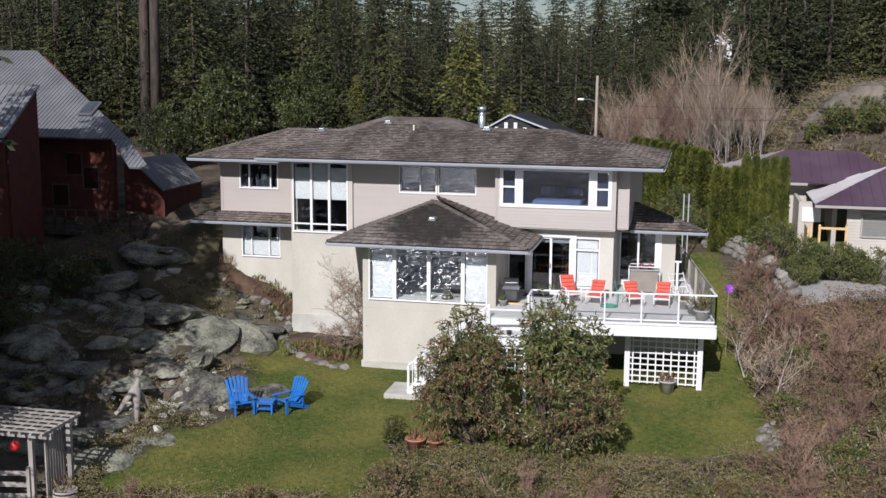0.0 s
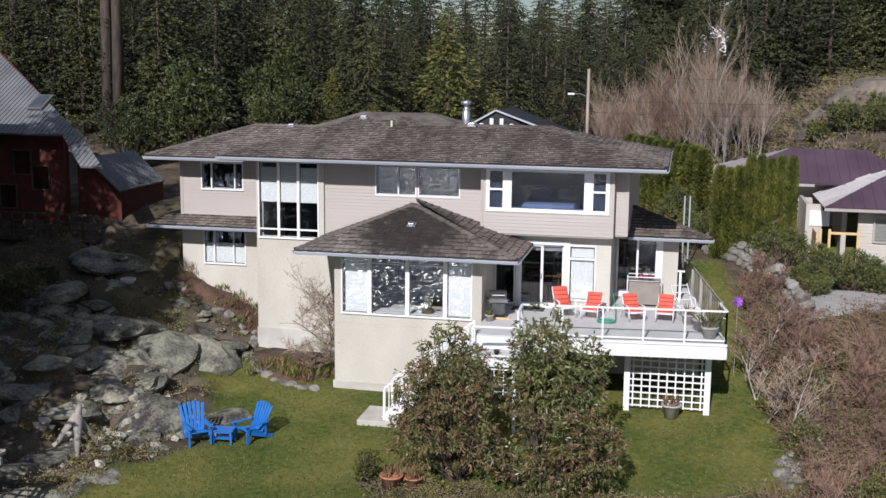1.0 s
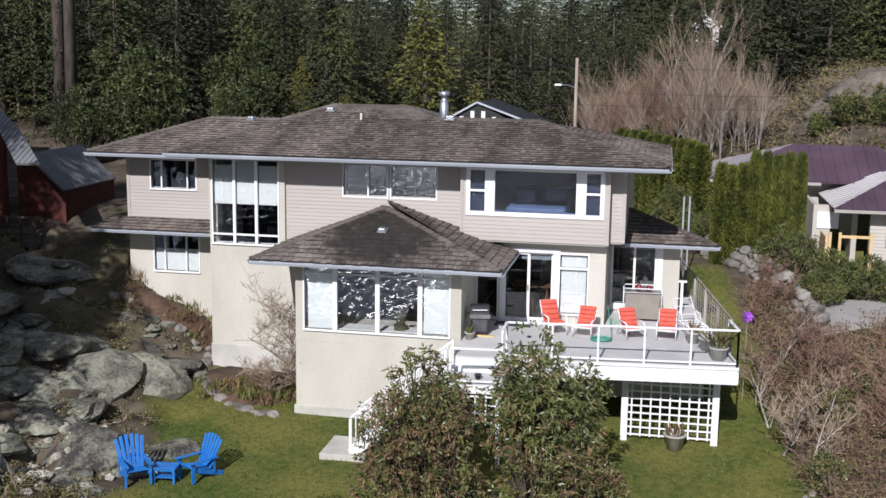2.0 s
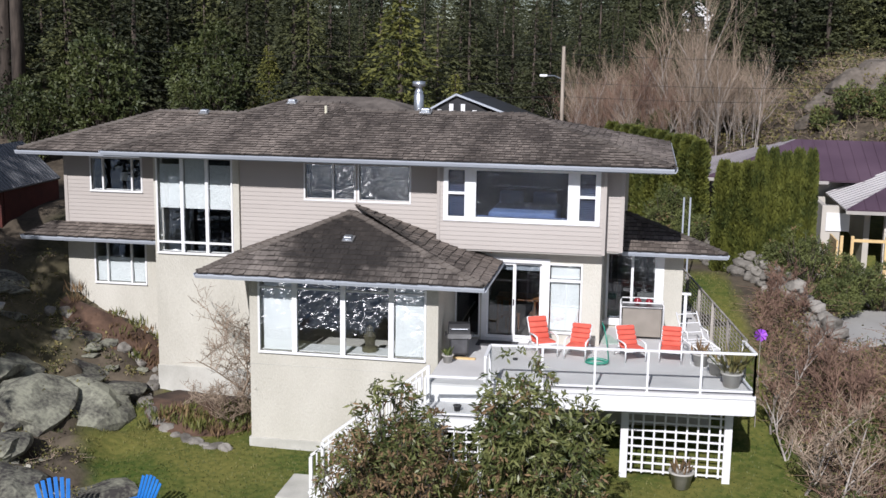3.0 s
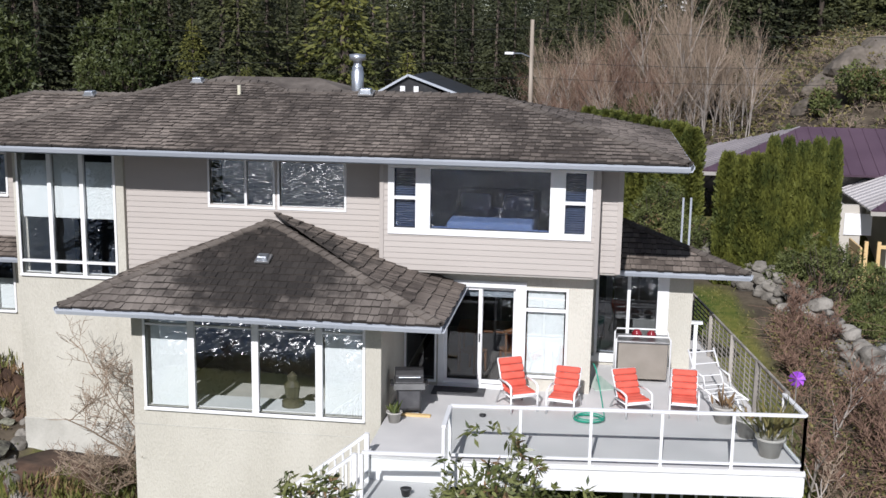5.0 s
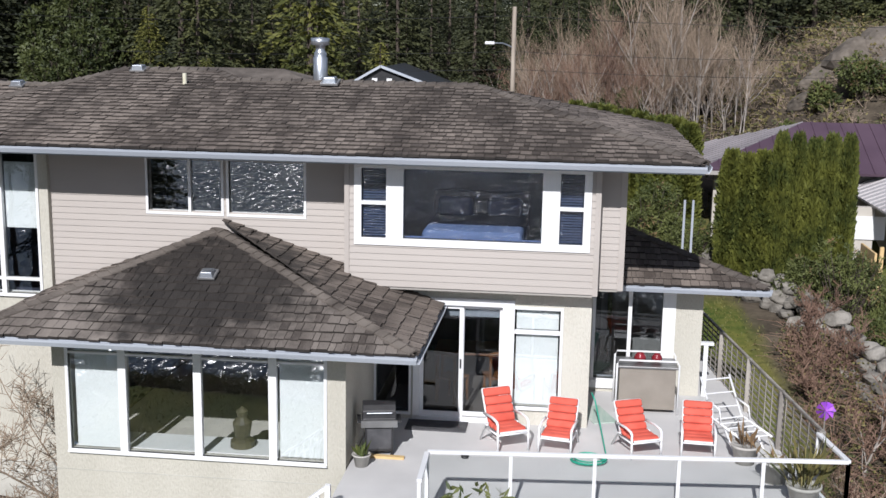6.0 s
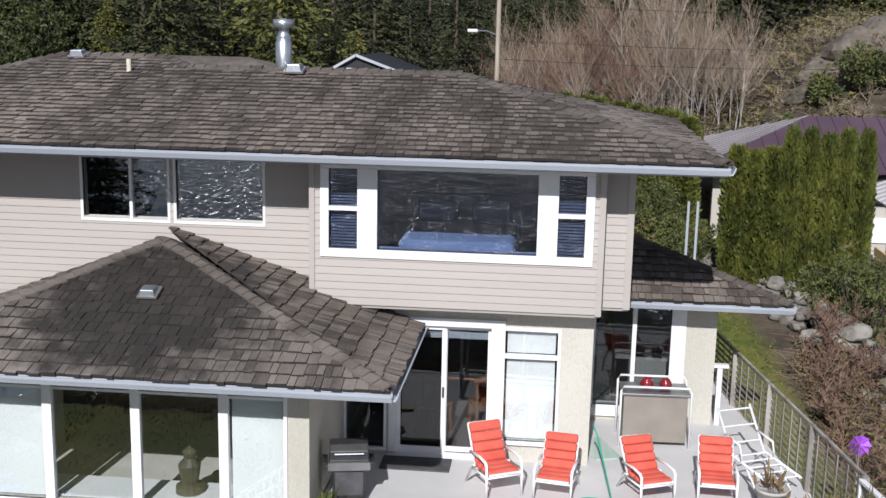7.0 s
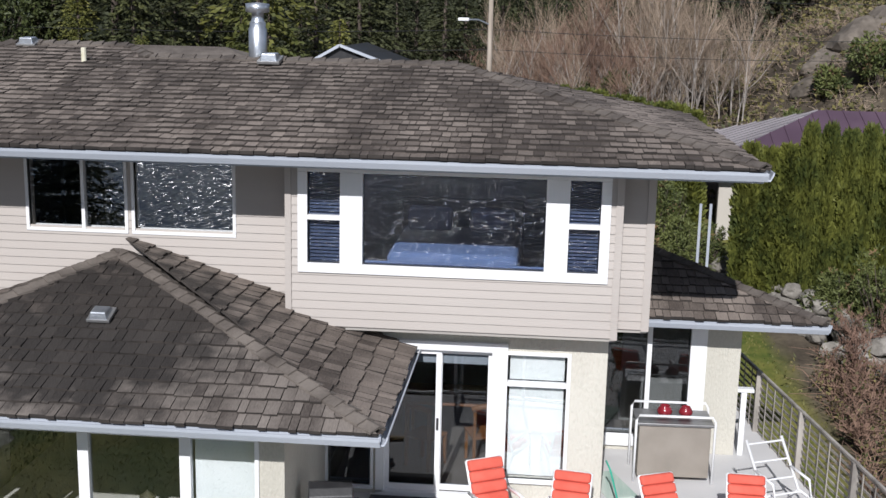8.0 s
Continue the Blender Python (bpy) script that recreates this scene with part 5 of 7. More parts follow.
part("wall", Shape().add([(x, y, z) for x in (-20.7, -20.5) for y, z in ((-0.4, -2), (-0.4, 5.25), (1.75, 6.9), (1.75, -2))], [(0, 1, 2, 3), (7, 6, 5, 4), (0, 4, 5, 1), (1, 5, 6, 2), (2, 6, 7, 3), (3, 7, 4, 0)]), M_REDWALL, red)
part("wall", Shape().add([(x, y, z) for y in (5.7, 5.85) for x, z in ((-18.9, -1), (-17.0, -1), (-17.0, 2.5), (-18.3, 3.65), (-18.9, 3.65))], [(0, 1, 2, 3, 4), (9, 8, 7, 6, 5)] + [(i, (i + 1) % 5, 5 + (i + 1) % 5, 5 + i) for i in range(5)]), M_REDWALL, red, "red gable wall under the side roof")
for x, z in ((-21.9, 1.8), (-20.4, 2.6), (-21.2, 3.2)):
    w = part("window", Shape().box(x, x + 0.7, 4.86, 4.9, z, z + 0.9), M_GLASS, red)
    part("frame", Shape().box(x - 0.06, x, 4.84, 4.9, z, z + 0.9).box(x + 0.7, x + 0.76, 4.84, 4.9, z, z + 0.9).box(x - 0.06, x + 0.76, 4.84, 4.9, z + 0.9, z + 0.96).box(x - 0.06, x + 0.76, 4.84, 4.9, z - 0.06, z), M_BARK, w)
sk = part("skylight", Shape().box(-0.35, 0.35, -0.55, 0.55, 0.03, 0.10, pose(-20.6, 6.0, 5.97, 27.8)), M_GREYMETAL, red, "grey-framed skylight")
part("pane", Shape().box(-0.29, 0.29, -0.49, 0.49, 0.105, 0.11, pose(-20.6, 6.0, 5.97, 27.8)), M_GLASS, sk)
bal = part("balcony", Shape().box(-22.8, -17.0, 3.6, 5.6, 0.7, 0.85), M_BARK, red, "dark timber balcony")
for k in range(12):
    x = -22.7 + k * 0.51
    part("post", Shape().box(x - 0.04, x + 0.04, 3.62, 3.70, 0.85, 1.75), M_BARK, bal)
for z in (1.15, 1.45, 1.75):
    part("rail", Shape().box(-22.8, -17.0, 3.62, 3.68, z, z + 0.07), M_BARK, bal)
for x in (-22.5, -20.0, -17.3):
    part("post", Shape().box(x - 0.08, x + 0.08, 3.7, 3.86, -1.5, 0.7), M_WOODGREY, bal)

# house with plum metal roofs
plum = thing("neighbour_house", "low beige house with plum and lilac metal roofs, one face painted with sheen", "house")
ribbed_roof("roof", [(6.4, 15.5, 2.72), (15.5, 15.5, 2.72), (13.5, 18.6, 3.98), (10.0, 18.6, 3.98)], M_PURPLE, plum, 0.45)
ribbed_roof("roof", [(6.4, 22.0, 2.72), (6.4, 15.5, 2.72), (10.0, 18.6, 3.98)], M_LILAC, plum, 0.45)
ribbed_roof("roof", [(10.9, 11.5, 2.18), (20.0, 11.5, 2.18), (18, 15.0, 3.62), (14.4, 15.0, 3.62)], M_PURPLE, plum, 0.45)
# left face of the same roof, with the sheen put into its colour
ribbed_roof("roof", [(10.9, 18.0, 2.18), (10.9, 11.5, 2.18), (14.4, 15.0, 3.62)], M_ROOFSHEEN, plum, 0.45)
part("fascia", Shape().box(10.9, 20, 11.5, 11.54, 2.02, 2.14).box(6.4, 10.9, 15.5, 15.54, 2.56, 2.68), M_SOFFIT, plum)
part("wall", Shape().box(12.35, 20, 12.3, 12.5, -0.6, 2.15), M_NBWALL, plum, "beige lap siding wall")
part("wall", Shape().box(7.0, 12.0, 16.3, 16.5, -0.6, 2.6), M_NBWALL, plum)
for c in ((10.35, 11.0, 13.0, 13.2, -0.7, 2.1), (10.35, 10.5, 13.2, 16.3, -0.7, 2.1), (11.8, 12.0, 13.0, 16, -0.7, 2.1)):
    part("wall", Shape().box(*c), M_NBWALL, plum)
for k in range(20):
    z = -0.55 + k * 0.135
    part("siding_board", Shape().add([(12.35, 12.30, z), (20, 12.30, z), (20, 12.27, z), (12.35, 12.27, z), (12.35, 12.295, z + 0.13), (20, 12.295, z + 0.13)], [(0, 1, 2, 3), (3, 2, 5, 4)]), M_NBWALL, plum)
gw = part("window", Shape().box(13.0, 15.6, 12.22, 12.26, 0.75, 1.75), M_GLASS, plum)
part("frame", Shape().box(12.93, 13.0, 12.2, 12.28, 0.7, 1.8).box(15.6, 15.67, 12.2, 12.28, 0.7, 1.8).box(13, 15.6, 12.2, 12.28, 1.75, 1.82).box(13, 15.6, 12.2, 12.28, 0.68, 0.75), M_SOFFIT, gw)
part("panel", Shape().box(10.5, 11.3, 12.95, 12.99, 1.2, 1.85), M_WHITE, plum, "white door panel")
gate = thing("timber_railing", "new yellow timber railing beside the neighbouring house", "railing")
for x in (10.75, 11.1, 12.2):
    part("post", Shape().box(x - 0.05, x + 0.05, 11.0, 11.1, -0.4, 1.35), M_NEWWOOD, gate)
part("rail", Shape().box(11.1, 12.2, 11.02, 11.08, 1.15, 1.25), M_NEWWOOD, gate)
for k in range(5):
    z = -0.1 + k * 0.26
    part("board", Shape().box(10.6, 10.66, 11.1, 12.6, z, z + 0.22), M_NEWWOOD, gate)
drive = part("driveway", prism([(9.6, 3.6), (13, 4.6), (22, 6.5), (22, 12.2), (11.5, 12.2), (10.0, 9.6)], -1.2, -0.52), M_ASPHALT)
tagged(drive, "pale grey concrete driveway of the neighbouring house", "driveway", kind="structure")

# houses behind
back = thing("garage", "low building behind the house with a brown hip roof", "house")
part("roof", Shape().add([(-12.5, 12.2, 4.5), (-3.2, 12.2, 4.5), (-3.2, 18, 4.5), (-12.5, 18, 4.5), (-9.5, 15, 5.45), (-6.2, 15, 5.45)], [(0, 1, 5, 4), (1, 2, 5), (2, 3, 4, 5), (3, 0, 4), (3, 2, 1, 0)]), M_CAP, back, "brown shingle hip roof")
part("wall", Shape().box(-12, -3.7, 12.8, 17.4, -0.3, 4.5), M_SIDING, back)
gh = thing("gabled_house", "dark gabled house with white window bars behind", "house", pose(-1.37, 0, 0))
part("wall", Shape().box(-4.2, -0.4, 19.0, 24, -0.2, 4.4).add([(-4.2, 19, 4.4), (-0.4, 19, 4.4), (-2.5, 19, 5.4), (-4.2, 24, 4.4), (-0.4, 24, 4.4), (-2.5, 24, 5.4)], [(0, 1, 2), (3, 5, 4)]), M_BLACK, gh)
rs = Shape()
bar(rs, (-4.6, 18.9, 4.25), (-2.5, 18.9, 5.45), 0.12, 0.08)
bar(rs, (-2.5, 18.9, 5.45), (0.6, 18.9, 4.35), 0.12, 0.08)
part("barge_board", rs, M_GUTTER, gh, "pale barge boards")
part("roof", Shape().add([(-4.7, 18.9, 4.2), (-2.5, 18.9, 5.42), (-2.5, 24.2, 5.42), (-4.7, 24.2, 4.2), (0.6, 18.9, 4.3), (0.6, 24.2, 4.3)], [(0, 1, 2, 3), (1, 4, 5, 2)]), M_BLACK, gh, "dark roof")
for k in range(4):
    part("window", Shape().box(-3.3 + k * 0.5, -3.12 + k * 0.5, 18.93, 18.97, 4.3, 4.8 + (0.25 if k in (1, 2) else 0)), M_WHITE, gh, "white window bar")
hill = thing("hillside_house", "small white gabled house high among the trees", "house", pose(7.0, 46.0, 8.3) @ Matrix.Scale(0.36, 4))
part("wall", Shape().box(-2.2, 2.2, 0, 5, 0, 3.6).add([(-2.2, 0, 3.6), (2.2, 0, 3.6), (0, 0, 5.6)], [(0, 1, 2)]), M_WHITE, hill)
hr = Shape()
bar(hr, (-2.6, -0.2, 3.3), (0, -0.2, 5.8), 0.5, 0.3)
bar(hr, (0, -0.2, 5.8), (2.6, -0.2, 3.3), 0.5, 0.3)
part("roof", hr, M_WHITE, hill)
part("window", Shape().box(-1.2, 1.2, -0.06, 0, 1.2, 3.2), M_BLACK, hill)

# power poles, lamp and wires
M_NEWPOLE = surf("pole_timber", (0.20, 0.165, 0.13), (0.36, 0.31, 0.255), 3, 0.85, 0.4, 25, stretch=(4, 4, 0.4))
pole = thing("utility_pole", "weathered wooden power pole with a street lamp", "pole", pose(0.5, 20.2, height(0.5, 20.2)))
part("shaft", Shape().tube([(0, 0, -0.5), (0, 0, 7.5 - height(0.5, 20.2))], [0.10, 0.07], 8), M_NEWPOLE, pole, smooth=True)
part("lamp_arm", Shape().tube([(0, 0, 5.6 - 0.5), (-0.35, -0.2, 5.75 - 0.5), (-0.7, -0.4, 5.75 - 0.5)], 0.025, 5), M_STEEL, pole)
part("lamp_head", Shape().box(-0.95, -0.62, -0.5, -0.3, 5.2, 5.3), M_WHITE, pole, bevel=0.03)
far_pole = copy_thing(pole, pose(-30.0, 24.0, height(-30, 24)))
far_pole2 = copy_thing(pole, pose(27.0, 30.0, height(27, 30) + 0.5))
for za, zb in ((7.2, 7.8), (6.0, 6.6), (5.4, 5.9)):
    for (xa, ya, xb, yb, ea, eb) in ((-30, 24, 0.5, 20.2, za + 0.3, za), (0.5, 20.2, 27, 30, za, zb)):
        pts = [(xa + (xb - xa) * t, ya + (yb - ya) * t, ea + (eb - ea) * t - 0.9 * 4 * t * (1 - t) * 0.5) for t in [i / 16 for i in range(17)]]
        wv = part("overhead_wire", Shape().tube(pts, 0.008, 4), M_BLACK)
        tagged(wv, "thin black overhead power line", "wire", group="power lines")

# ---- roof fittings ----
chim = thing("chimney_flue", "galvanised steel chimney flue with a rain cap on the roof", "chimney", pose(-2.21, 2.62, 5.2))
part("pipe", Shape().lathe([(0.0, 0), (0.14, 0), (0.14, 0.95), (0.12, 0.97), (0.12, 1.05), (0.0, 1.05)]), M_STEEL, chim, smooth=True)
part("collar", Shape().lathe([(0.15, 0.38), (0.2, 0.38), (0.15, 0.5)]), M_STEEL, chim)
part("cap", Shape().lathe([(0.12, 1.02), (0.09, 1.1), (0.09, 1.18), (0.18, 1.2), (0.18, 1.32), (0.0, 1.34)]), M_STEEL, chim, smooth=True)
vp = part("vent_pipe", Shape().tube([(-4.76, 2.18, 5.5), (-4.76, 2.18, 5.82)], 0.04, 10), surf("yellowed_pipe", (0.55, 0.52, 0.38), (0.68, 0.66, 0.55), 5, 0.5, 0, 10))
tagged(vp, "pale yellowed plumbing vent pipe on the roof", "vent")


def roof_vent(x, y, z, slope, s=1.0):
    v = thing("roof_vent", "low grey metal roof vent", "vent", pose(x, y, z, slope) @ Matrix.Scale(s, 4), "roof vents")
    part("base", Shape().box(-0.17, 0.17, -0.17, 0.17, 0.02, 0.07), M_GREYMETAL, v, bevel=0.01)
    part("hood", Shape().add([(-0.13, -0.15, 0.07), (0.13, -0.15, 0.07), (0.13, 0.12, 0.07), (-0.13, 0.12, 0.07), (-0.11, -0.12, 0.17), (0.11, -0.12, 0.17), (0.11, 0.1, 0.13), (-0.11, 0.1, 0.13)], [(0, 1, 5, 4), (1, 2, 6, 5), (2, 3, 7, 6), (3, 0, 4, 7), (4, 5, 6, 7)]), M_STEEL, v, bevel=0.015)
    return v


roof_vent(-3.10, -1.62, 2.74, 20, 0.85)
roof_vent(-1.95, 2.35, 5.66, 14)
roof_vent(-6.0, 3.05, 5.80, 14, 0.9)
roof_vent(-9.1, 4.1, 5.38, 17, 0.9)
dp = part("downpipe", Shape().tube([(0.55, -0.12, 2.0), (0.3, -0.1, 1.85), (-0.02, -0.08, 1.8), (-0.02, -0.08, 0.1)], 0.035, 8), M_GUTTER, house, "pale grey downpipe")
for x in (5.35, 5.55):
    rod = part("marker_post", Shape().tube([(x, 7.5 + x * 0.1, 0.2), (x, 7.5 + x * 0.1, 2.85)], 0.03, 6), M_GUTTER)
    tagged(rod, "slim pale grey post behind the house", "post", group="slim posts")



# ---- on the deck ----
def patio_chair():
    c = thing("patio_chair", "white tubular patio chair with a coral red tufted cushion", "chair", group="chairs on the deck")
    for sx in (-0.28, 0.28):
        part("front_leg", Shape().tube([(sx, -0.30, 0), (sx, -0.28, 0.60)], 0.02, 8), M_WHITE, c, smooth=True)
        part("rear_leg", Shape().tube([(sx, 0.42, 0), (sx, 0.20, 0.40), (sx, 0.12, 0.42)], 0.02, 8), M_WHITE, c, smooth=True)
        part("armrest", Shape().tube([(sx, -0.28, 0.56), (sx, -0.24, 0.62), (sx, -0.05, 0.64), (sx, 0.28, 0.60)], 0.024, 8), M_WHITE, c, smooth=True)
        part("back_post", Shape().tube([(sx * 0.9, 0.16, 0.36), (sx * 0.9, 0.46, 1.02)], 0.018, 8), M_WHITE, c, smooth=True)
        part("seat_rail", Shape().tube([(sx, -0.29, 0.38), (sx, 0.2, 0.35)], 0.018, 8), M_WHITE, c, smooth=True)
    part("crossbar", Shape().tube([(-0.28, -0.29, 0.37), (0.28, -0.29, 0.37)], 0.018, 8), M_WHITE, c, smooth=True)
    part("top_bar", Shape().tube([(-0.25, 0.46, 1.02), (0.25, 0.46, 1.02)], 0.018, 8), M_WHITE, c, smooth=True)
    seat = Shape()
    for k in range(3):
        seat.box(-0.25, 0.25, -0.28 + k * 0.155, -0.13 + k * 0.155, 0.385 - k * 0.008, 0.475 - k * 0.008)
    part("seat_cushion", seat, M_RED, c, bevel=0.035, smooth=True)
    bk = Shape()
    m = pose(0, 0.17, 0.44, -24)
    for k in range(4):
        bk.box(-0.25, 0.25, -0.05, 0.05, 0.0 + k * 0.165, 0.162 + k * 0.165, m)
    part("back_cushion", bk, M_RED, c, bevel=0.035, smooth=True)
    part("cushion_trim", Shape().box(-0.24, 0.24, -0.288, -0.279, 0.395, 0.43), M_WHITE, c, "pale striped cushion edge")
    return c


ch = patio_chair()
low = Matrix.Diagonal((0.97, 1.0, 0.85, 1))
ch.matrix_basis = pose(1.76, -1.25, 0, 0, 0, 28) @ low
for x, y, a in ((2.62, -1.25, -10), (3.92, -1.15, 24), (4.88, -1.05, -3)):
    copy_thing(ch, pose(x, y, 0, 0, 0, a) @ low)

grill = thing("barbecue", "black gas barbecue with hood and grey cabinet on a cart", "barbecue", pose(-0.25, -1.85, 0, 0, 0, 12) @ Matrix.Scale(0.8, 4))
part("cabinet", Shape().box(-0.28, 0.28, -0.22, 0.22, 0.1, 0.62), M_BLACK, grill, bevel=0.012)
part("cabinet_door", Shape().box(-0.24, 0.24, -0.235, -0.225, 0.16, 0.58), M_MAT, grill, "dark grey metal door")
part("control_panel", Shape().box(-0.36, 0.36, -0.27, -0.22, 0.62, 0.76), M_GREYMETAL, grill, "grey metal control panel")
part("firebox", Shape().box(-0.34, 0.34, -0.22, 0.24, 0.62, 0.80), M_BLACK, grill, bevel=0.02)
hood = Shape()
prof = [(-0.22, 0.80), (-0.20, 0.94), (-0.10, 1.05), (0.05, 1.09), (0.18, 1.04), (0.24, 0.92), (0.24, 0.80)]
hood.add([(sx, y, z) for sx in (-0.33, 0.33) for y, z in prof], [tuple(range(7)), tuple(range(13, 6, -1))] + [(i, i + 1, 8 + i, 7 + i) for i in range(6)])
part("hood", hood, M_BLACK, grill, smooth=False, bevel=0.015)
part("handle", Shape().tube([(-0.25, -0.26, 0.92), (0.25, -0.26, 0.92)], 0.015, 8), M_STEEL, grill)
part("side_shelf", Shape().box(0.36, 0.44, -0.2, 0.2, 0.70, 0.74), M_BLACK, grill)
part("side_shelf", Shape().box(-0.44, -0.36, -0.2, 0.2, 0.70, 0.74), M_BLACK, grill)
for sx in (-0.25, 0.25):
    for sy in (-0.18, 0.18):
        part("leg", Shape().box(sx - 0.025, sx + 0.025, sy - 0.025, sy + 0.025, 0.0, 0.1), M_BLACK, grill)
bd = part("timber_board", Shape().box(-0.55, 0.20, -2.12, -2.02, 0.0, 0.04), M_NEWWOOD, bevel=0.004)
tagged(bd, "short yellow timber board on the deck", "board")

bar_cab = thing("outdoor_bar", "taupe panelled outdoor bar with a white tubular frame", "bar", pose(4.15, 1.06, 0, 0, 0, 2))
part("body", Shape().box(-0.50, 0.50, -0.28, 0.28, 0.08, 0.84), M_BOXWOOD, bar_cab, bevel=0.01)
part("top", Shape().box(-0.54, 0.54, -0.31, 0.31, 0.84, 0.88), M_GREYMETAL, bar_cab, "grey top", bevel=0.008)
for sy in (-0.30, 0.30):
    part("frame_tube", Shape().tube([(-0.55, sy, 0), (-0.55, sy, 0.92), (-0.51, sy, 0.99), (0.51, sy, 0.99), (0.55, sy, 0.92), (0.55, sy, 0)], 0.018, 8), M_WHITE, bar_cab, "white bent tube", smooth=True)


def bowl(x, y, z, r, name, label, mat, prof):
    b = part(name, Shape().lathe([(q * r, h * r) for q, h in prof], 20, (x, y, z)), mat, smooth=True)
    return tagged(b, label, "pot")


JAR = [(0.0, 0), (0.55, 0), (0.95, 0.5), (1.0, 0.8), (0.8, 1.25), (0.6, 1.4), (0.66, 1.5), (0.56, 1.5), (0.52, 1.36), (0.0, 1.2)]
bowl(4.03, 1.06, 0.88, 0.11, "jar", "wine red glazed jar on the outdoor bar", M_WINE, JAR)
bowl(4.33, 1.09, 0.88, 0.10, "jar", "smaller wine red glazed jar on the outdoor bar", M_WINE, JAR)
POT = [(0.0, 0), (0.7, 0), (0.95, 1.25), (1.08, 1.28), (1.08, 1.45), (0.95, 1.45), (0.9, 1.3), (0.0, 1.25)]


def potted(x, y, z, r, mat, label, kind_leaf, seed, h=0.5, n=40):
    p = thing("flower_pot", label, "plant pot", pose(x, y, z), "pots")
    part("pot", Shape().lathe([(q * r, k * r) for q, k in POT], 20), mat, p, smooth=True)
    part("soil", Shape().lathe([(0.0, 1.22 * r), (0.9 * r, 1.22 * r)], 16), M_MAT, p)
    if n:
        rng = np.random.default_rng(seed)
        c = np.c_[rng.normal(0, r * 0.4, n), rng.normal(0, r * 0.4, n), np.full(n, 1.25 * r)]
        part("plant", leaf_mesh("plant", c, np.c_[rng.normal(0, 0.4, (n, 2)), np.ones(n)], rng.uniform(h * 0.5, h, n), rng.uniform(0.03, 0.07, n), kind_leaf, 0.0, seed), None, p)
    return p


potted(-0.42, -2.45, 0.0, 0.14, M_GREYPOT, "pale stone pot with yellow-green sprouts", M_GRASS, 1, 0.3, 24)
potted(5.60, -1.35, 0.0, 0.22, M_GREYPOT, "grey stone pot with dry stems", M_DRYLEAF, 2, 0.5, 20)
potted(5.95, -2.05, 0.0, 0.24, M_GREYPOT, "grey stone pot with bare soil", M_DRYLEAF, 3, 0.3, 8)
potted(6.20, -2.95, 0.0, 0.24, M_GREYPOT, "grey stone pot with a leafy plant", M_BRUSHLEAF, 4, 0.9, 60)
bowl(0.2, -4.75, -0.42, 0.09, "bowl", "small dark pot on the landing", M_BLACK, POT)
bowl(1.15, -1.85, 0.0, 0.06, "bowl", "small black dish on the deck", M_BLACK, [(0, 0), (1, 0), (1.1, 0.6), (0.9, 0.6), (0.8, 0.2), (0, 0.2)])
dm = part("door_mat", Shape().box(0.0, 1.05, -0.75, -0.25, 0.0, 0.025), M_MAT, bevel=0.006)
tagged(dm, "dark rubber door mat before the patio door", "mat")
tw = part("striped_mat", Shape().box(-0.22, 0.22, -0.45, 0.45, 0.0, 0.02, pose(3.28, 0.55, 0, 0, 0, 20)), surf("sage_stripes", (0.30, 0.42, 0.36), (0.62, 0.64, 0.58), 6, 0.9, 0.2, 60, stretch=(1, 0.1, 1)), bevel=0.005)
tagged(tw, "pale green striped mat on the deck", "mat")
coil = [(3.12 + (0.26 + 0.03 * math.sin(a * 0.7)) * math.cos(a), -1.75 + (0.22 + 0.02 * math.cos(a * 0.5)) * math.sin(a), 0.02 + 0.004 * a) for a in [i * 0.3 for i in range(64)]]
coil += [(3.30, -0.4, 0.25), (3.22, -0.1, 0.5), (3.16, -0.02, 0.6)]
hose = part("garden_hose", Shape().tube(coil, 0.013, 6), M_HOSE, smooth=True)
tagged(hose, "coiled green garden hose on the deck", "hose")
lounge = thing("folding_lounger", "folded white metal lounger frame beside the fence", "lounger", pose(5.45, -0.2, 0, 0, 0, 25))
for sx in (-0.28, 0.28):
    part("side_tube", Shape().tube([(sx, -0.9, 0.30), (sx, 0.0, 0.36), (sx, 0.45, 0.95)], 0.02, 8), M_WHITE, lounge, smooth=True)
    part("leg", Shape().tube([(sx, -0.7, 0.0), (sx, -0.35, 0.34)], 0.018, 8), M_WHITE, lounge, smooth=True)
    part("leg", Shape().tube([(sx, 0.35, 0.0), (sx, 0.0, 0.36)], 0.018, 8), M_WHITE, lounge, smooth=True)
    part("armrest", Shape().tube([(sx, -0.25, 0.34), (sx, -0.2, 0.58), (sx, 0.22, 0.62)], 0.02, 8), M_WHITE, lounge, smooth=True)
for k in range(5):
    part("cross_tube", Shape().tube([(-0.28, -0.85 + k * 0.2, 0.31 + k * 0.012), (0.28, -0.85 + k * 0.2, 0.31 + k * 0.012)], 0.014, 6), M_WHITE, lounge)
for k in range(3):
    part("cross_tube", Shape().tube([(-0.28, 0.12 + k * 0.15, 0.5 + k * 0.2), (0.28, 0.12 + k * 0.15, 0.5 + k * 0.2)], 0.014, 6), M_WHITE, lounge)
nr = thing("back_rail", "short white railing post beside the corner room", "post", pose(5.3, 2.0, 0))
part("post", Shape().box(-0.04, 0.04, -0.04, 0.04, 0, 1.0), M_WHITE, nr)
part("cap", Shape().box(-0.1, 0.14, -0.06, 0.06, 1.0, 1.05), M_WHITE, nr)
spin = thing("pinwheel", "violet foil garden pinwheel on a stake", "ornament", pose(7.1, 0.0, 0))
part("stake", Shape().tube([(0, 0, height(7.1, 0)), (0, 0, 0.5)], 0.012, 6), M_WOODGREY, spin)
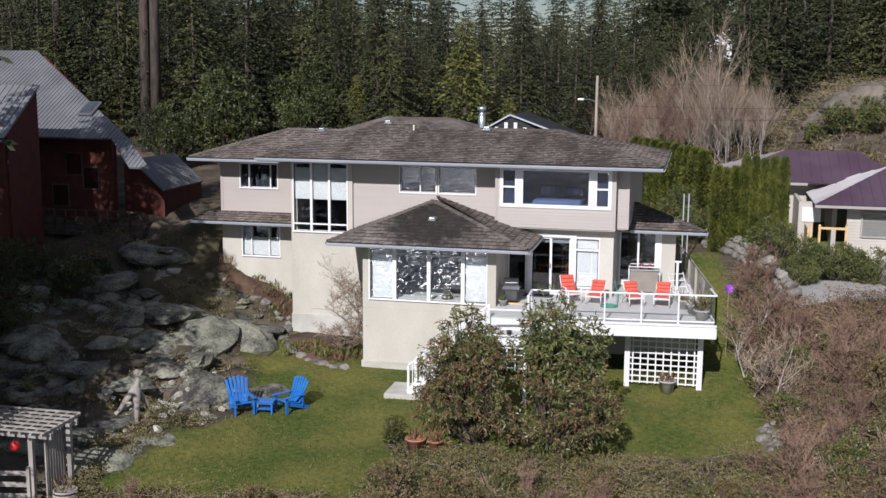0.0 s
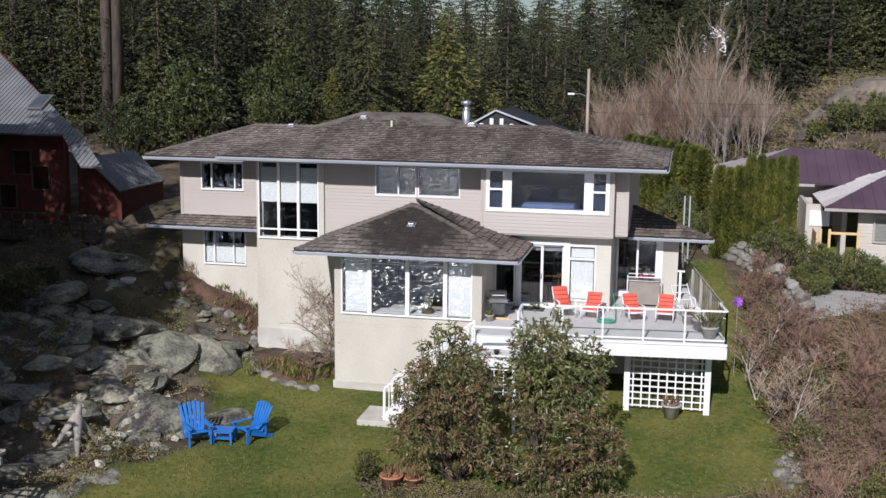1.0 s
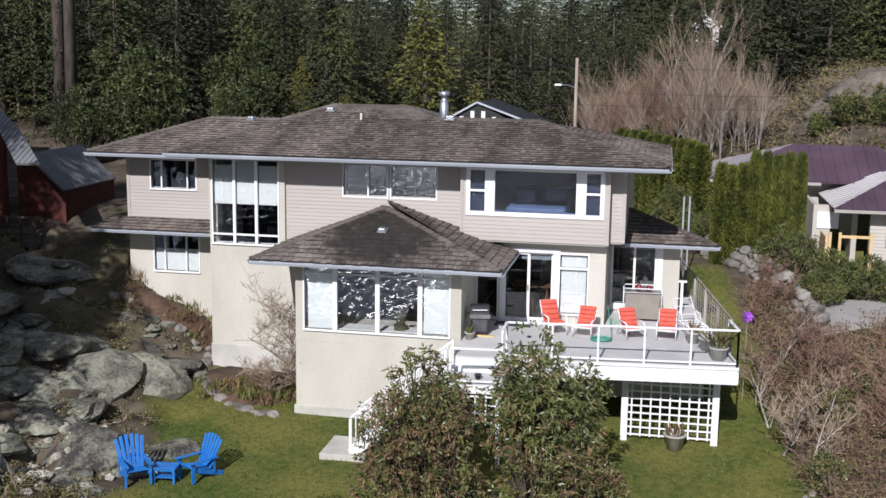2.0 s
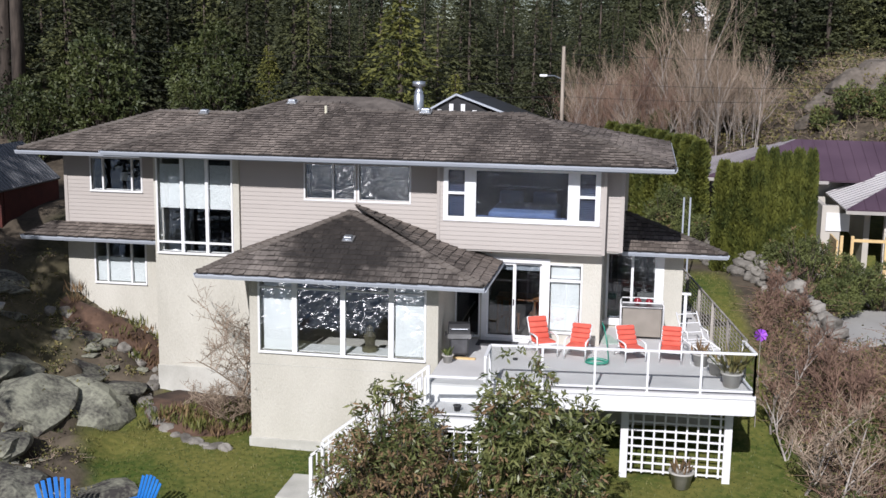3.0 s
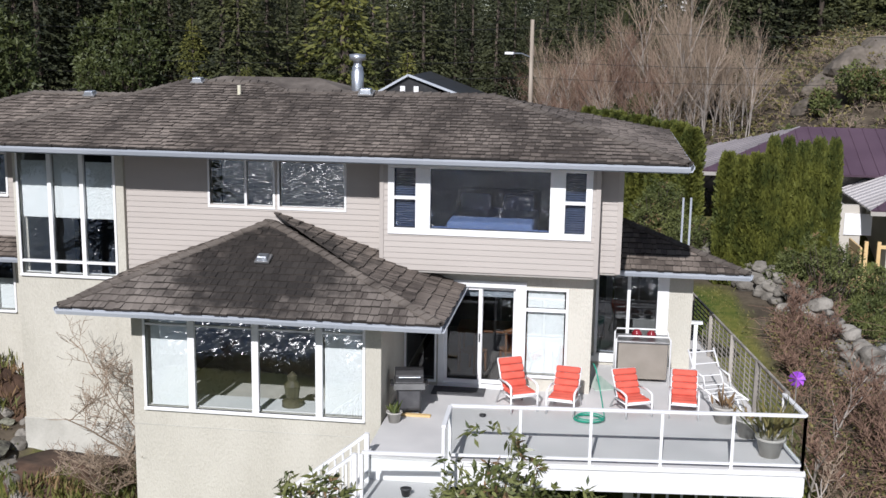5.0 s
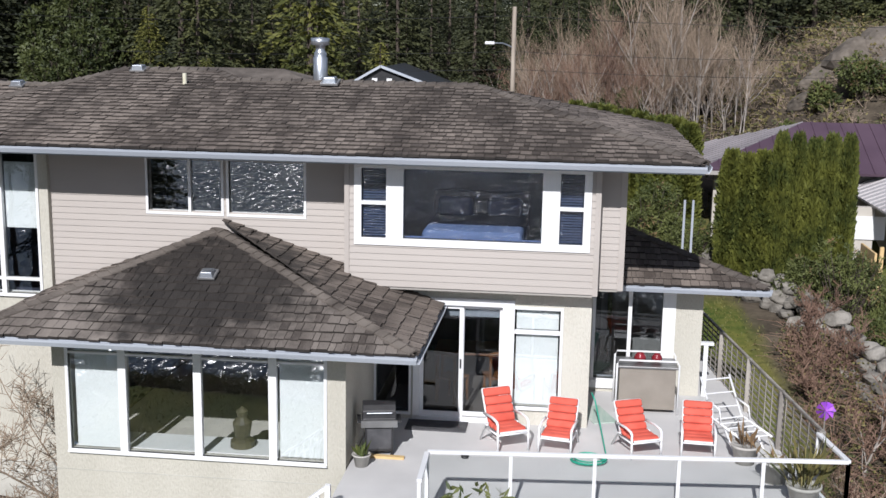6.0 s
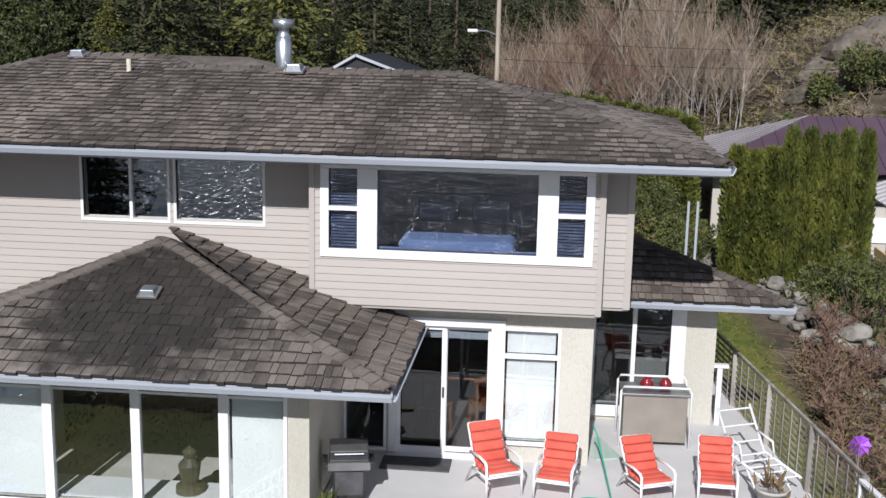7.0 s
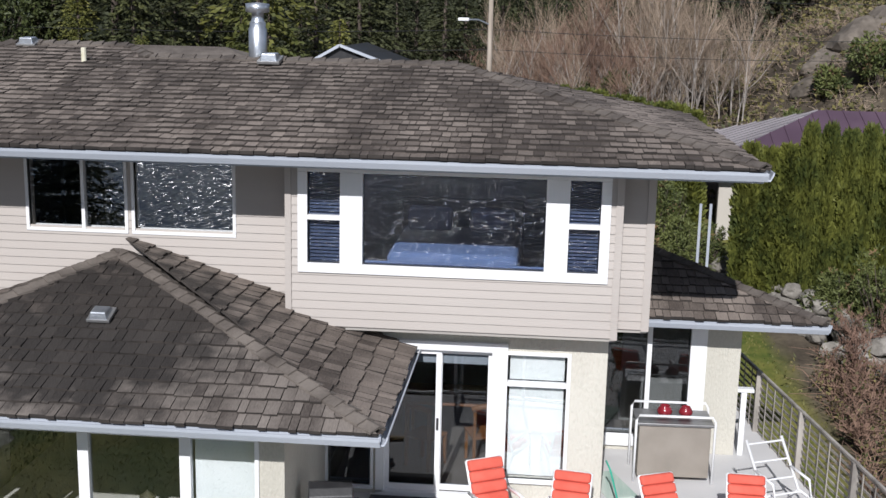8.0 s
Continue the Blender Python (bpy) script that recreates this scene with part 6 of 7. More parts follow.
for k in range(8):
    a = k * math.tau / 8
    part("vane", Shape().add([(0, -0.02, 0.5), (0.17 * math.cos(a), -0.04, 0.5 + 0.17 * math.sin(a)), (0.15 * math.cos(a + 0.6), 0.03, 0.5 + 0.15 * math.sin(a + 0.6)), (0, 0.0, 0.5)], [(0, 1, 2), (0, 2, 3)]), M_PURPLEFOIL, spin)

# ---- inside, seen through the windows ----
bed = thing("bed", "bed with pale blue-white linen and pillows", "bed", pose(1.02, 0.9, 2.42))
part("mattress", Shape().box(-0.86, 0.86, -1.0, 1.0, 0.35, 0.95), M_LINEN, bed, bevel=0.08, smooth=True)
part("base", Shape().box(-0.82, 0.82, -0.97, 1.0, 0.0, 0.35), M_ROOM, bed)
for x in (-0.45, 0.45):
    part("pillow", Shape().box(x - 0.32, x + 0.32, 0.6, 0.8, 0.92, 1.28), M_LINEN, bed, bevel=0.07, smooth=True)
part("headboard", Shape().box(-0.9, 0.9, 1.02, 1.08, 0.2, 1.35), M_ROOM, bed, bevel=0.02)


def dining_chair():
    c = thing("dining_chair", "orange-brown wooden dining chair with a curved back", "chair", group="dining chairs")
    for x in (-0.2, 0.2):
        for y in (-0.2, 0.2):
            part("leg", Shape().box(x - 0.02, x + 0.02, y - 0.02, y + 0.02, 0, 0.44), M_WOODCHAIR, c)
        part("back_post", Shape().box(x - 0.02, x + 0.02, 0.18, 0.22, 0.44, 0.95), M_WOODCHAIR, c)
    part("seat", Shape().box(-0.23, 0.23, -0.23, 0.23, 0.44, 0.48), M_WOODCHAIR, c, bevel=0.01)
    part("back_rail", Shape().tube([(-0.24, 0.2, 0.9), (-0.12, 0.26, 0.95), (0.12, 0.26, 0.95), (0.24, 0.2, 0.9)], 0.045, 8), M_WOODCHAIR, c, smooth=True)
    return c


dc = dining_chair()
dc.matrix_basis = pose(0.62, 1.0, -0.02, 0, 0, 150)
copy_thing(dc, pose(1.45, 1.2, -0.02, 0, 0, 200))
tbl = thing("dining_table", "dark wooden dining table", "table", pose(1.0, 2.0, -0.02))
part("tabletop", Shape().box(-0.8, 0.8, -0.45, 0.45, 0.71, 0.75), M_WOODCHAIR, tbl, bevel=0.01)
for x in (-0.72, 0.72):
    for y in (-0.38, 0.38):
        part("leg", Shape().box(x - 0.03, x + 0.03, y - 0.03, y + 0.03, 0, 0.71), M_WOODCHAIR, tbl)
lamp = thing("table_lamp", "small lamp with a pale shade in the upper window", "lamp", pose(-11.05, 2.6, 3.25))
part("stem", Shape().lathe([(0.0, 0), (0.09, 0), (0.03, 0.05), (0.02, 0.25)], 14), M_BLACK, lamp)
part("shade", Shape().lathe([(0.15, 0.22), (0.09, 0.45)], 16), M_BLIND, lamp)
ledge = thing("window_seat", "pale green cushioned window seat in the bay", "seat", pose(0, 0, 0))
part("seat", Shape().box(-5.0, -1.0, -2.38, -1.7, -0.1, 0.05), M_BLIND, ledge, bevel=0.02)
orn = part("ornament", Shape().lathe([(0, 0), (0.2, 0), (0.2, 0.1), (0.12, 0.15), (0.16, 0.4), (0.08, 0.5), (0.1, 0.6), (0.0, 0.68)], 12, (-2.45, -2.05, 0.05)), surf("aged_bronze", (0.05, 0.045, 0.03), (0.11, 0.10, 0.06), 6, 0.5, 0.2, 20))
tagged(orn, "olive bronze ornament on the window seat", "ornament")



# ---- garden ----
def rock_mesh(seed, flat=0.7):
    rnd = random.Random(seed)
    bm = bmesh.new()
    bmesh.ops.create_icosphere(bm, subdivisions=3, radius=1.0)
    off = Vector((rnd.uniform(0, 50), rnd.uniform(0, 50), rnd.uniform(0, 50)))
    cuts = [(Vector((rnd.gauss(0, 1), rnd.gauss(0, 1), rnd.gauss(0.3, 1))).normalized(), rnd.uniform(0.5, 0.8)) for _ in range(7)]
    for v in bm.verts:
        p = v.co.copy()
        for n, d in cuts:
            k = p.dot(n)
            if k > d:
                p -= n * (k - d) * 0.85
        p *= 1 + 0.16 * noise.fractal(p * 1.6 + off, 1.0, 2.0, 4)
        v.co = Vector((p.x, p.y, p.z * flat))
    me = bpy.data.meshes.new("rock")
    bm.to_mesh(me)
    bm.free()
    return me


rocks = [rock_mesh(500 + k, 0.55 + 0.05 * k) for k in range(6)]
for me in rocks:
    me.materials.append(M_ROCK)
stones = [rock_mesh(520 + k, 0.75) for k in range(5)]
for me in stones:
    me.materials.append(M_STONE)
rg = random.Random(9)


def boulder(mesh, x, y, s, label, group, name="boulder", sink=0.35, sz=1.0, z=None):
    ob = new(name, mesh)
    zz = height(x, y) if z is None else z
    ob.matrix_basis = pose(x, y, zz - s * sink * 0.5 + 0.0, rg.uniform(-12, 12), rg.uniform(-12, 12), rg.uniform(0, 360)) @ Matrix.Diagonal((s * rg.uniform(0.85, 1.3), s * rg.uniform(0.8, 1.1), s * sz, 1))
    return tagged(ob, label, "rock", group)


# lichen-covered outcrop
n = 0
while n < 290:
    x, y = rg.uniform(-19.5, -7.6), rg.uniform(-12.5, 2.0)
    if lawn_amount(x, y) > 0.15 or (x > -13.2 and y > 1.0) or x > -7.5 or (y > -3 and x > -9.6):
        continue
    s = rg.choice((0.26, 0.3, 0.42, 0.5, 0.7, 0.9, 1.1, 1.3)) * rg.uniform(0.8, 1.2)
    boulder(rg.choice(rocks), x, y, s, "grey granite boulder with pale lichen", "rocks of the outcrop", sink=0.45, sz=0.5)
    n += 1
pale_stones = [rock_mesh(560 + k, 0.75) for k in range(4)]
M_PALESTONE = surf("pale_stone", (0.22, 0.205, 0.165), (0.48, 0.46, 0.38), 2.5, 0.9, 0.6, 16, fine=0.7, vary=0.7)
for me in pale_stones:
    me.materials.append(M_PALESTONE)
for k in range(170):
    x, y = -9.7 + rg.gauss(0, 1.0), -8.3 + rg.gauss(0, 1.1)
    if lawn_amount(x, y) < 0.4:
        boulder(rg.choice(pale_stones), x, y, rg.uniform(0.07, 0.19), "pale loose stone beside the lawn", "loose stones", "stone", 0.2)
# stone edging of the flower bed
edge = [(-9.15, 0.2), (-9.0, -0.9), (-8.4, -1.7), (-7.5, -2.35), (-6.5, -2.85), (-5.6, -3.1)]
k = 0
for a, b in zip(edge, edge[1:]):
    m = max(2, int(math.dist(a, b) / 0.3))
    for j in range(m):
        t = (j + rg.uniform(-0.2, 0.2)) / m
        x, y = a[0] + (b[0] - a[0]) * t, a[1] + (b[1] - a[1]) * t
        boulder(rg.choice(stones), x, y, rg.uniform(0.16, 0.27), "weathered edging stone of the flower bed", "bed edging", "edging_stone", 0.1)
for k in range(16):
    x, y = -9.2 - 0.24 * k + rg.uniform(-0.1, 0.1), 0.55 + 0.05 * k + rg.uniform(-0.1, 0.1)
    boulder(rg.choice(stones), x, y, rg.uniform(0.15, 0.26), "weathered edging stone of the upper bed", "bed edging", "edging_stone", 0.1)
for x, y, z, label, me in ((-7.2, -1.1, 0.10, "dark bare soil of the flower bed", 1), (-10.8, 1.3, 0.1, "dark bare soil of the upper bed", 2)):
    sh = Shape()
    pts = [(x + (1.75 if me == 1 else 1.8) * math.cos(a) * (1 + 0.1 * math.sin(3 * a)), y + (1.25 if me == 1 else 0.75) * math.sin(a)) for a in [i * math.tau / 28 for i in range(28)]]
    sh.add([(x, y, height(x, y) + 0.32)] + [(px, py, height(px, py) + 0.03) for px, py in pts] + [(px, py, height(px, py) - 0.3) for px, py in pts], [(0, 1 + i, 1 + (i + 1) % 28) for i in range(28)] + [(1 + i, 29 + i, 29 + (i + 1) % 28, 1 + (i + 1) % 28) for i in range(28)])
    tagged(part("bed_soil", sh, surf("bed_soil", (0.05, 0.028, 0.018), (0.12, 0.07, 0.045), 3, 0.95, 0.8, 12), smooth=True), label, "soil", kind="structure")


def tuft(x, y, seed, n=36, h=0.35, mat=None, label="tuft of green bulb leaves", name="bulb_plant", group="plants in the bed", spread=0.14):
    rng = np.random.default_rng(seed)
    c = np.c_[rng.normal(0, spread, n), rng.normal(0, spread, n), np.zeros(n)]
    me = leaf_mesh("plant", c, np.c_[rng.normal(0, 0.35, (n, 2)), np.ones(n)], rng.uniform(h * 0.6, h, n), rng.uniform(0.03, 0.05, n), mat or M_GRASS, 0.0, seed)
    ob = new(name, me)
    ob.location = (x, y, height(x, y) + 0.12)
    return tagged(ob, label, "plant", group, "stuff")


for k in range(34):
    x, y = -7.0 + rg.gauss(0, 0.75), -1.6 + rg.gauss(0, 0.45)
    if y < -0.2:
        tuft(x, y, 600 + k, 30, rg.uniform(0.22, 0.42), rg.choice((M_GRASS, M_GRASS, M_HEDGE, M_DRYLEAF)))
for k in range(22):
    x, y = -11.0 + rg.gauss(0, 1.0), 1.35 + rg.gauss(0, 0.3)
    tuft(x, y, 700 + k, 26, rg.uniform(0.25, 0.5), rg.choice((M_GRASS, M_DRYLEAF, M_DRYLEAF)), "dry and green tuft in the upper bed")
small_tree = make_bare(701, 2.3, "small pale leafless garden shrub against the wall", "garden_shrub", "leafless shrubs", twig_mat=M_TWIG, bark=M_TWIG, trunk=0.03, levels=4, fork=6, start=0.08, lean=0.2, spread=0.75, fine=0.0045)
stand(small_tree, -6.35, -1.75, 1.5)
for k, (x, y, s) in enumerate(((7.9, -2.9, 1.0), (7.5, -0.2, 0.85), (8.4, -4.2, 0.9), (8.3, 1.8, 0.8), (7.8, -1.6, 0.75))):
    sp = make_bare(720 + k, 2.7, "leafless grey-brown sapling beside the lawn", "sapling", "saplings by the lawn", bark=M_PALEBARK, twig_mat=M_TWIGRED if k % 2 else M_TWIG, fine=0.011, trunk=0.045, levels=4, fork=4, start=0.1, lean=0.5)
    stand(sp, x, y, s, 40 * k)

# large evergreen shrubs before the deck
leafy_shrub("rhododendron", "rhododendron with drooping leathery green leaves before the deck", 801, (-0.55, -7.7, height(-0.55, -7.7) + 0.22), 1.05, 2.85, M_RHODO, 560, 9, (0.14, 0.22), 0.27, M_BARK, 0.3, 11, 0.12, 0.45)
leafy_shrub("rhododendron", "large rhododendron with drooping leathery green leaves before the deck", 802, (2.0, -7.4, height(2.0, -7.4) + 0.22), 1.6, 3.4, M_RHODO, 1200, 9, (0.14, 0.22), 0.27, M_BARK, 0.3, 15, 0.10, 0.3)
leafy_shrub("rhododendron", "lower rhododendron with olive and bronze leaves", 803, (-0.1, -8.6, height(-0.1, -8.6) + 0.22), 2.0, 2.9, M_RHODO, 1300, 9, (0.10, 0.16), 0.3, M_BARK, 0.3, 12, 0.5, 0.05)
leafy_shrub("rhododendron", "lower rhododendron with olive and bronze leaves", 804, (2.2, -8.9, height(2.2, -8.9) + 0.22), 2.2, 2.7, M_RHODO, 1500, 9, (0.10, 0.16), 0.3, M_BARK, 0.3, 14, 0.45, 0.05)
leafy_shrub("boxwood_shrub", "small bright green shrub in a pot on the lawn", 805, (-2.35, -9.6, height(-2.35, -9.6) + 0.15), 0.38, 0.8, M_HEDGE, 240, 9, (0.05, 0.09), 0.5, M_BARK, 0.0, 8)
potted(-2.35, -9.6, height(-2.35, -9.6), 0.2, M_BLACK, "dark pot under a small green shrub", M_GRASS, 21, 0.2, 0)
potted(-1.62, -9.75, height(-1.62, -9.75), 0.28, M_TERRA, "terracotta pot with dry plants", M_DRYLEAF, 22, 0.5, 40)
potted(-1.1, -9.55, height(-1.1, -9.55), 0.22, M_TERRA, "terracotta pot with brown stems", M_DRYLEAF, 23, 0.5, 40)
potted(5.2, -3.1, height(5.2, -3.1), 0.28, M_GREYPOT, "grey stone planter before the lattice", M_DRYLEAF, 24, 0.5, 30)

# clipped cedars and hedge beside the neighbouring house
def columnar(seed, h, r):
    rng = np.random.default_rng(seed)
    n = int(5200 * h / 3)
    z = rng.uniform(0.02, 1.0, n)
    a = rng.uniform(0, math.tau, n)
    rad = r * np.minimum(1, (1.03 - z) * 4.5) ** 0.5 * (0.86 + 0.16 * np.sin(a * 5 + z * 9 + seed)) * rng.uniform(0.72, 1.04, n)
    c = np.c_[np.cos(a) * rad, np.sin(a) * rad, z * h]
    d = np.c_[np.cos(a), np.sin(a), np.full(n, 1.1)] + rng.normal(0, 0.45, (n, 3))
    t = thing("columnar_cedar", "dense green columnar cedar in a row", "hedge tree", group="cedars in the row")
    part("trunk", Shape().tube([(0, 0, -0.3), (0, 0, h * 0.8)], [0.07, 0.03], 6), M_BARK, t)
    part("crown", leaf_mesh("crown", c, d, rng.uniform(0.10, 0.2, n), rng.uniform(0.05, 0.09, n), M_HEDGE, 0, seed), None, t)
    tagged(part("inner_foliage", leaf_mesh("boughs", c * np.array([0.75, 0.75, 0.97]), d, np.full(n, 0.25), np.full(n, 0.16), M_HEDGE, 0, seed + 1), None, t), kind="stuff")
    return t


cols = [columnar(811, 3.35, 0.40), columnar(812, 3.2, 0.38), columnar(813, 3.45, 0.42)]
for k in range(8):
    x, y = 6.72 + 0.385 * k, 10.5 - 0.12 * k
    g = height(x, y) - 0.1
    m = pose(x, y, g, 0, 0, 47 * k) @ Matrix.Diagonal((0.76, 0.82, (3.75 + 0.1 * math.sin(k * 2.1) - g) / 3.35, 1))
    if k < 3:
        cols[k].matrix_basis = m
    else:
        copy_thing(cols[k % 3], m)
for k in range(11):
    t = k / 10
    x, y = 2.7 + 3.4 * t, 19.3 - 3.6 * t
    g = height(x, y) - 0.1
    copy_thing(cols[k % 3], pose(x, y, g, 0, 0, 31 * k) @ Matrix.Diagonal((1.3, 1.3, (3.95 - 0.3 * t - g) / 3.35, 1)))
for k, (x, y, r, h) in enumerate(((9.2, 7.9, 1.15, 1.9), (10.5, 8.1, 1.15, 1.7), (8.5, 8.9, 0.7, 1.3), (11.7, 8.3, 1.0, 1.5), (4.9, 13.2, 1.0, 2.4), (5.9, 12.4, 0.8, 1.7), (9.9, 7.0, 0.8, 1.1), (12.8, 8.0, 1.0, 1.4))):
    leafy_shrub("evergreen_shrub", "rounded dark green garden shrub", 820 + k, (x, y, height(x, y)), r, h, M_JUNIPER, 800, 10, (0.08, 0.16), 0.25, M_BARK, 0.0, 12, 0.06)
for k, (x, y) in enumerate(((7.9, 6.2), (8.3, 7.2), (8.6, 5.4), (8.0, 4.2))):
    sp = make_bare(740 + k, 1.5, "dark red leafless shrub beside the stone wall", "red_shrub", "red shrubs", bark=M_TWIGRED, twig_mat=M_TWIGRED, trunk=0.02, levels=4, fork=5, start=0.05, lean=0.5)
    stand(sp, x, y, 1.0, 70 * k)
# evergreen bushes on the hillside
for k, (x, y, r, h) in enumerate(((3.6, 22.5, 0.8, 1.7), (13.2, 25.0, 0.9, 1.4), (14.6, 24.5, 1.1, 1.6), (12.0, 25.5, 0.6, 0.9), (16.4, 25.5, 1.2, 1.8), (10.6, 24.0, 0.5, 0.8), (18.0, 28.0, 1.4, 2.2))):
    leafy_shrub("hillside_bush", "dark green evergreen bush on the brown hillside", 880 + k, (x, y, height(x, y)), r, h, M_JUNIPER, 420, 9, (0.12, 0.22), 0.35, M_BARK, 0.0, 12, 0.1)
# dry stone bank
wall_line = [(6.2, 12.2), (6.9, 10.6), (7.7, 9.0), (8.4, 7.2), (8.9, 5.2), (9.3, 3.4)]
for a, b in zip(wall_line, wall_line[1:]):
    for row in range(3):
        for j in range(4):
            t = (j + rg.uniform(0.1, 0.9)) / 4
            x, y = a[0] + (b[0] - a[0]) * t + 0.16 * row, a[1] + (b[1] - a[1]) * t + 0.06 * row
            s = rg.uniform(0.20, 0.36)
            boulder(rg.choice(stones), x, y, s, "grey-brown boulder of the stone bank", "stones of the bank", "boulder", 0.0, 0.9, height(x - 0.16 * row, y) + 0.12 + 0.26 * row)
for k in range(16):
    x, y = 8.3 + rg.gauss(0, 0.12), -5.4 - 0.3 * k * 0.2 + rg.uniform(-1.2, 0.6)
    boulder(rg.choice(stones), x, y, rg.uniform(0.14, 0.24), "grey edging stone beside the lawn", "lawn edging", "edging_stone", 0.1)
crags = [rock_mesh(540 + k, 0.7) for k in range(3)]
M_CRAG = surf("brown_crag", (0.07, 0.058, 0.045), (0.20, 0.17, 0.14), 0.8, 0.9, 0.9, 5, fine=1.0)
for me in crags:
    me.materials.append(M_CRAG)
crag = [(12.6, 28, 1.3), (13.8, 28.5, 1.6), (15.2, 29, 1.9), (11.8, 27.0, 0.8), (14.4, 27.0, 1.0), (17, 30, 1.8), (16.0, 27.5, 1.2)]
for x, y, s in crag:
    boulder(rg.choice(crags), x, y, s, "brown rock face on the far hillside", "far crags", "crag", 0.5, 0.9)


# dark evergreen bushes in the shade above the rocks
for k, (x, y, r, h) in enumerate(((-17.2, -6.5, 1.2, 1.7), (-18.6, -4.2, 1.5, 2.2), (-16.4, -3.0, 1.0, 1.4), (-18.0, -9.0, 1.3, 1.8), (-16.0, -9.8, 0.9, 1.2), (-19.8, -1.0, 1.5, 2.0), (-17.0, -0.4, 0.9, 1.2))):
    leafy_shrub("evergreen_bush", "dark olive evergreen bush in the shade of the firs", 860 + k, (x, y, height(x, y)), r, h, M_ARBUTUS, 420, 9, (0.08, 0.15), 0.4, M_BARK, 0.0, 12, 0.1)


# blue garden chairs
def adirondack():
    c = thing("adirondack_chair", "bright blue painted wooden adirondack chair", "chair", group="blue chairs on the lawn")
    for k in range(6):
        a = radians(-9 + 3.6 * k)
        h = 0.80 + 0.10 * math.cos((k - 2.5) * 0.55)
        m = pose(-0.235 + 0.094 * k, 0.22, 0.26, -24, 0, 0) @ Matrix.Rotation(a * 0.8, 4, "Y")
        part("back_slat", Shape().box(-0.043, 0.043, -0.012, 0.012, 0, h, m), M_BLUE, c, bevel=0.006)
    for k in range(5):
        part("seat_slat", Shape().box(-0.27, 0.27, -0.34 + k * 0.118, -0.24 + k * 0.118, 0.385 - k * 0.028, 0.41 - k * 0.028), M_BLUE, c, bevel=0.005)
    for sx in (-0.31, 0.31):
        part("arm", Shape().add([(sx - 0.07, -0.46, 0.545), (sx + 0.07, -0.46, 0.545), (sx + 0.06, 0.42, 0.535), (sx - 0.04, 0.42, 0.535), (sx - 0.07, -0.46, 0.57), (sx + 0.07, -0.46, 0.57), (sx + 0.06, 0.42, 0.56), (sx - 0.04, 0.42, 0.56)], [(0, 1, 2, 3), (4, 5, 6, 7), (0, 1, 5, 4), (1, 2, 6, 5), (2, 3, 7, 6), (3, 0, 4, 7)]), M_BLUE, c, bevel=0.006)
        part("front_leg", Shape().box(sx - 0.02, sx + 0.02, -0.38, -0.27, 0, 0.545), M_BLUE, c, bevel=0.005)
        part("side_rail", bar(Shape(), (sx * 0.88, -0.36, 0.36), (sx * 0.88, 0.62, 0.05), 0.03, 0.12), M_BLUE, c)
        part("arm_brace", Shape().box(sx - 0.015, sx + 0.015, 0.30, 0.36, 0.16, 0.535), M_BLUE, c)
    part("back_rail", Shape().box(-0.33, 0.33, 0.42, 0.45, 0.50, 0.56), M_BLUE, c)
    return c


ac = adirondack()
ac.matrix_basis = pose(-7.78, -7.75, height(-7.78, -7.75), 0, 0, 40) @ Matrix.Scale(0.97, 4)
copy_thing(ac, pose(-6.42, -7.15, height(-6.42, -7.15), 0, 0, -32) @ Matrix.Scale(0.97, 4))
ct = thing("garden_table", "bright blue slatted wooden side table", "table", pose(-7.08, -7.50, height(-7.08, -7.5), 0, 0, 6) @ Matrix.Scale(0.9, 4))
for k in range(5):
    part("slat", Shape().box(-0.34, 0.34, -0.25 + k * 0.1, -0.16 + k * 0.1, 0.43, 0.455), M_BLUE, ct, bevel=0.004)
for sx in (-0.28, 0.28):
    for sy in (-0.2, 0.2):
        part("leg", Shape().box(sx - 0.03, sx + 0.03, sy - 0.03, sy + 0.03, 0, 0.43), M_BLUE, ct)
part("apron", Shape().box(-0.3, 0.3, -0.22, -0.2, 0.36, 0.43), M_BLUE, ct)
part("shelf", Shape().box(-0.27, 0.27, -0.18, 0.18, 0.15, 0.17), M_BLUE, ct)
# driftwood stump
dw = Shape()
for a, b, r in (((0.0, 0, 0.70), (-0.50, -0.25, -0.12), 0.10), ((0.02, 0, 0.66), (0.22, -0.45, -0.12), 0.11), ((0.0, 0.02, 0.60), (0.30, 0.30, -0.1), 0.10), ((0.0, 0, 0.55), (0.05, 0.05, 0.92), 0.10), ((-0.05, 0, 0.60), (-0.25, 0.30, -0.08), 0.09), ((-0.45, -0.22, 0.0), (-0.80, -0.20, -0.06), 0.06), ((-0.25, -0.12, 0.3), (0.12, -0.25, 0.28), 0.05)):
    a, b = Vector(a), Vector(b)
    dw.tube([a, a.lerp(b, 0.5) + Vector((0, 0, 0.04)), b], [r, r * 0.75, r * 0.4], 7)
st = part("driftwood_stump", dw, M_WOODGREY, smooth=True, m=pose(-10.6, -9.2, height(-10.6, -9.2) + 0.02) @ Matrix.Scale(1.25, 4))
tagged(st, "bleached grey driftwood stump with roots beside the lawn", "stump")
# pergola with slatted roof, gate and barrel
PZ = height(-10.6, -15.0)
pg = thing("pergola", "weathered grey wooden pergola with slatted roof and sides", "pergola")
for x, y in ((-10.35, -15.15), (-9.85, -14.2), (-12.9, -15.4), (-12.5, -14.4)):
    part("post", Shape().box(x - 0.06, x + 0.06, y - 0.06, y + 0.06, height(x, y) - 0.2, PZ + 1.95), M_WOODGREY, pg)
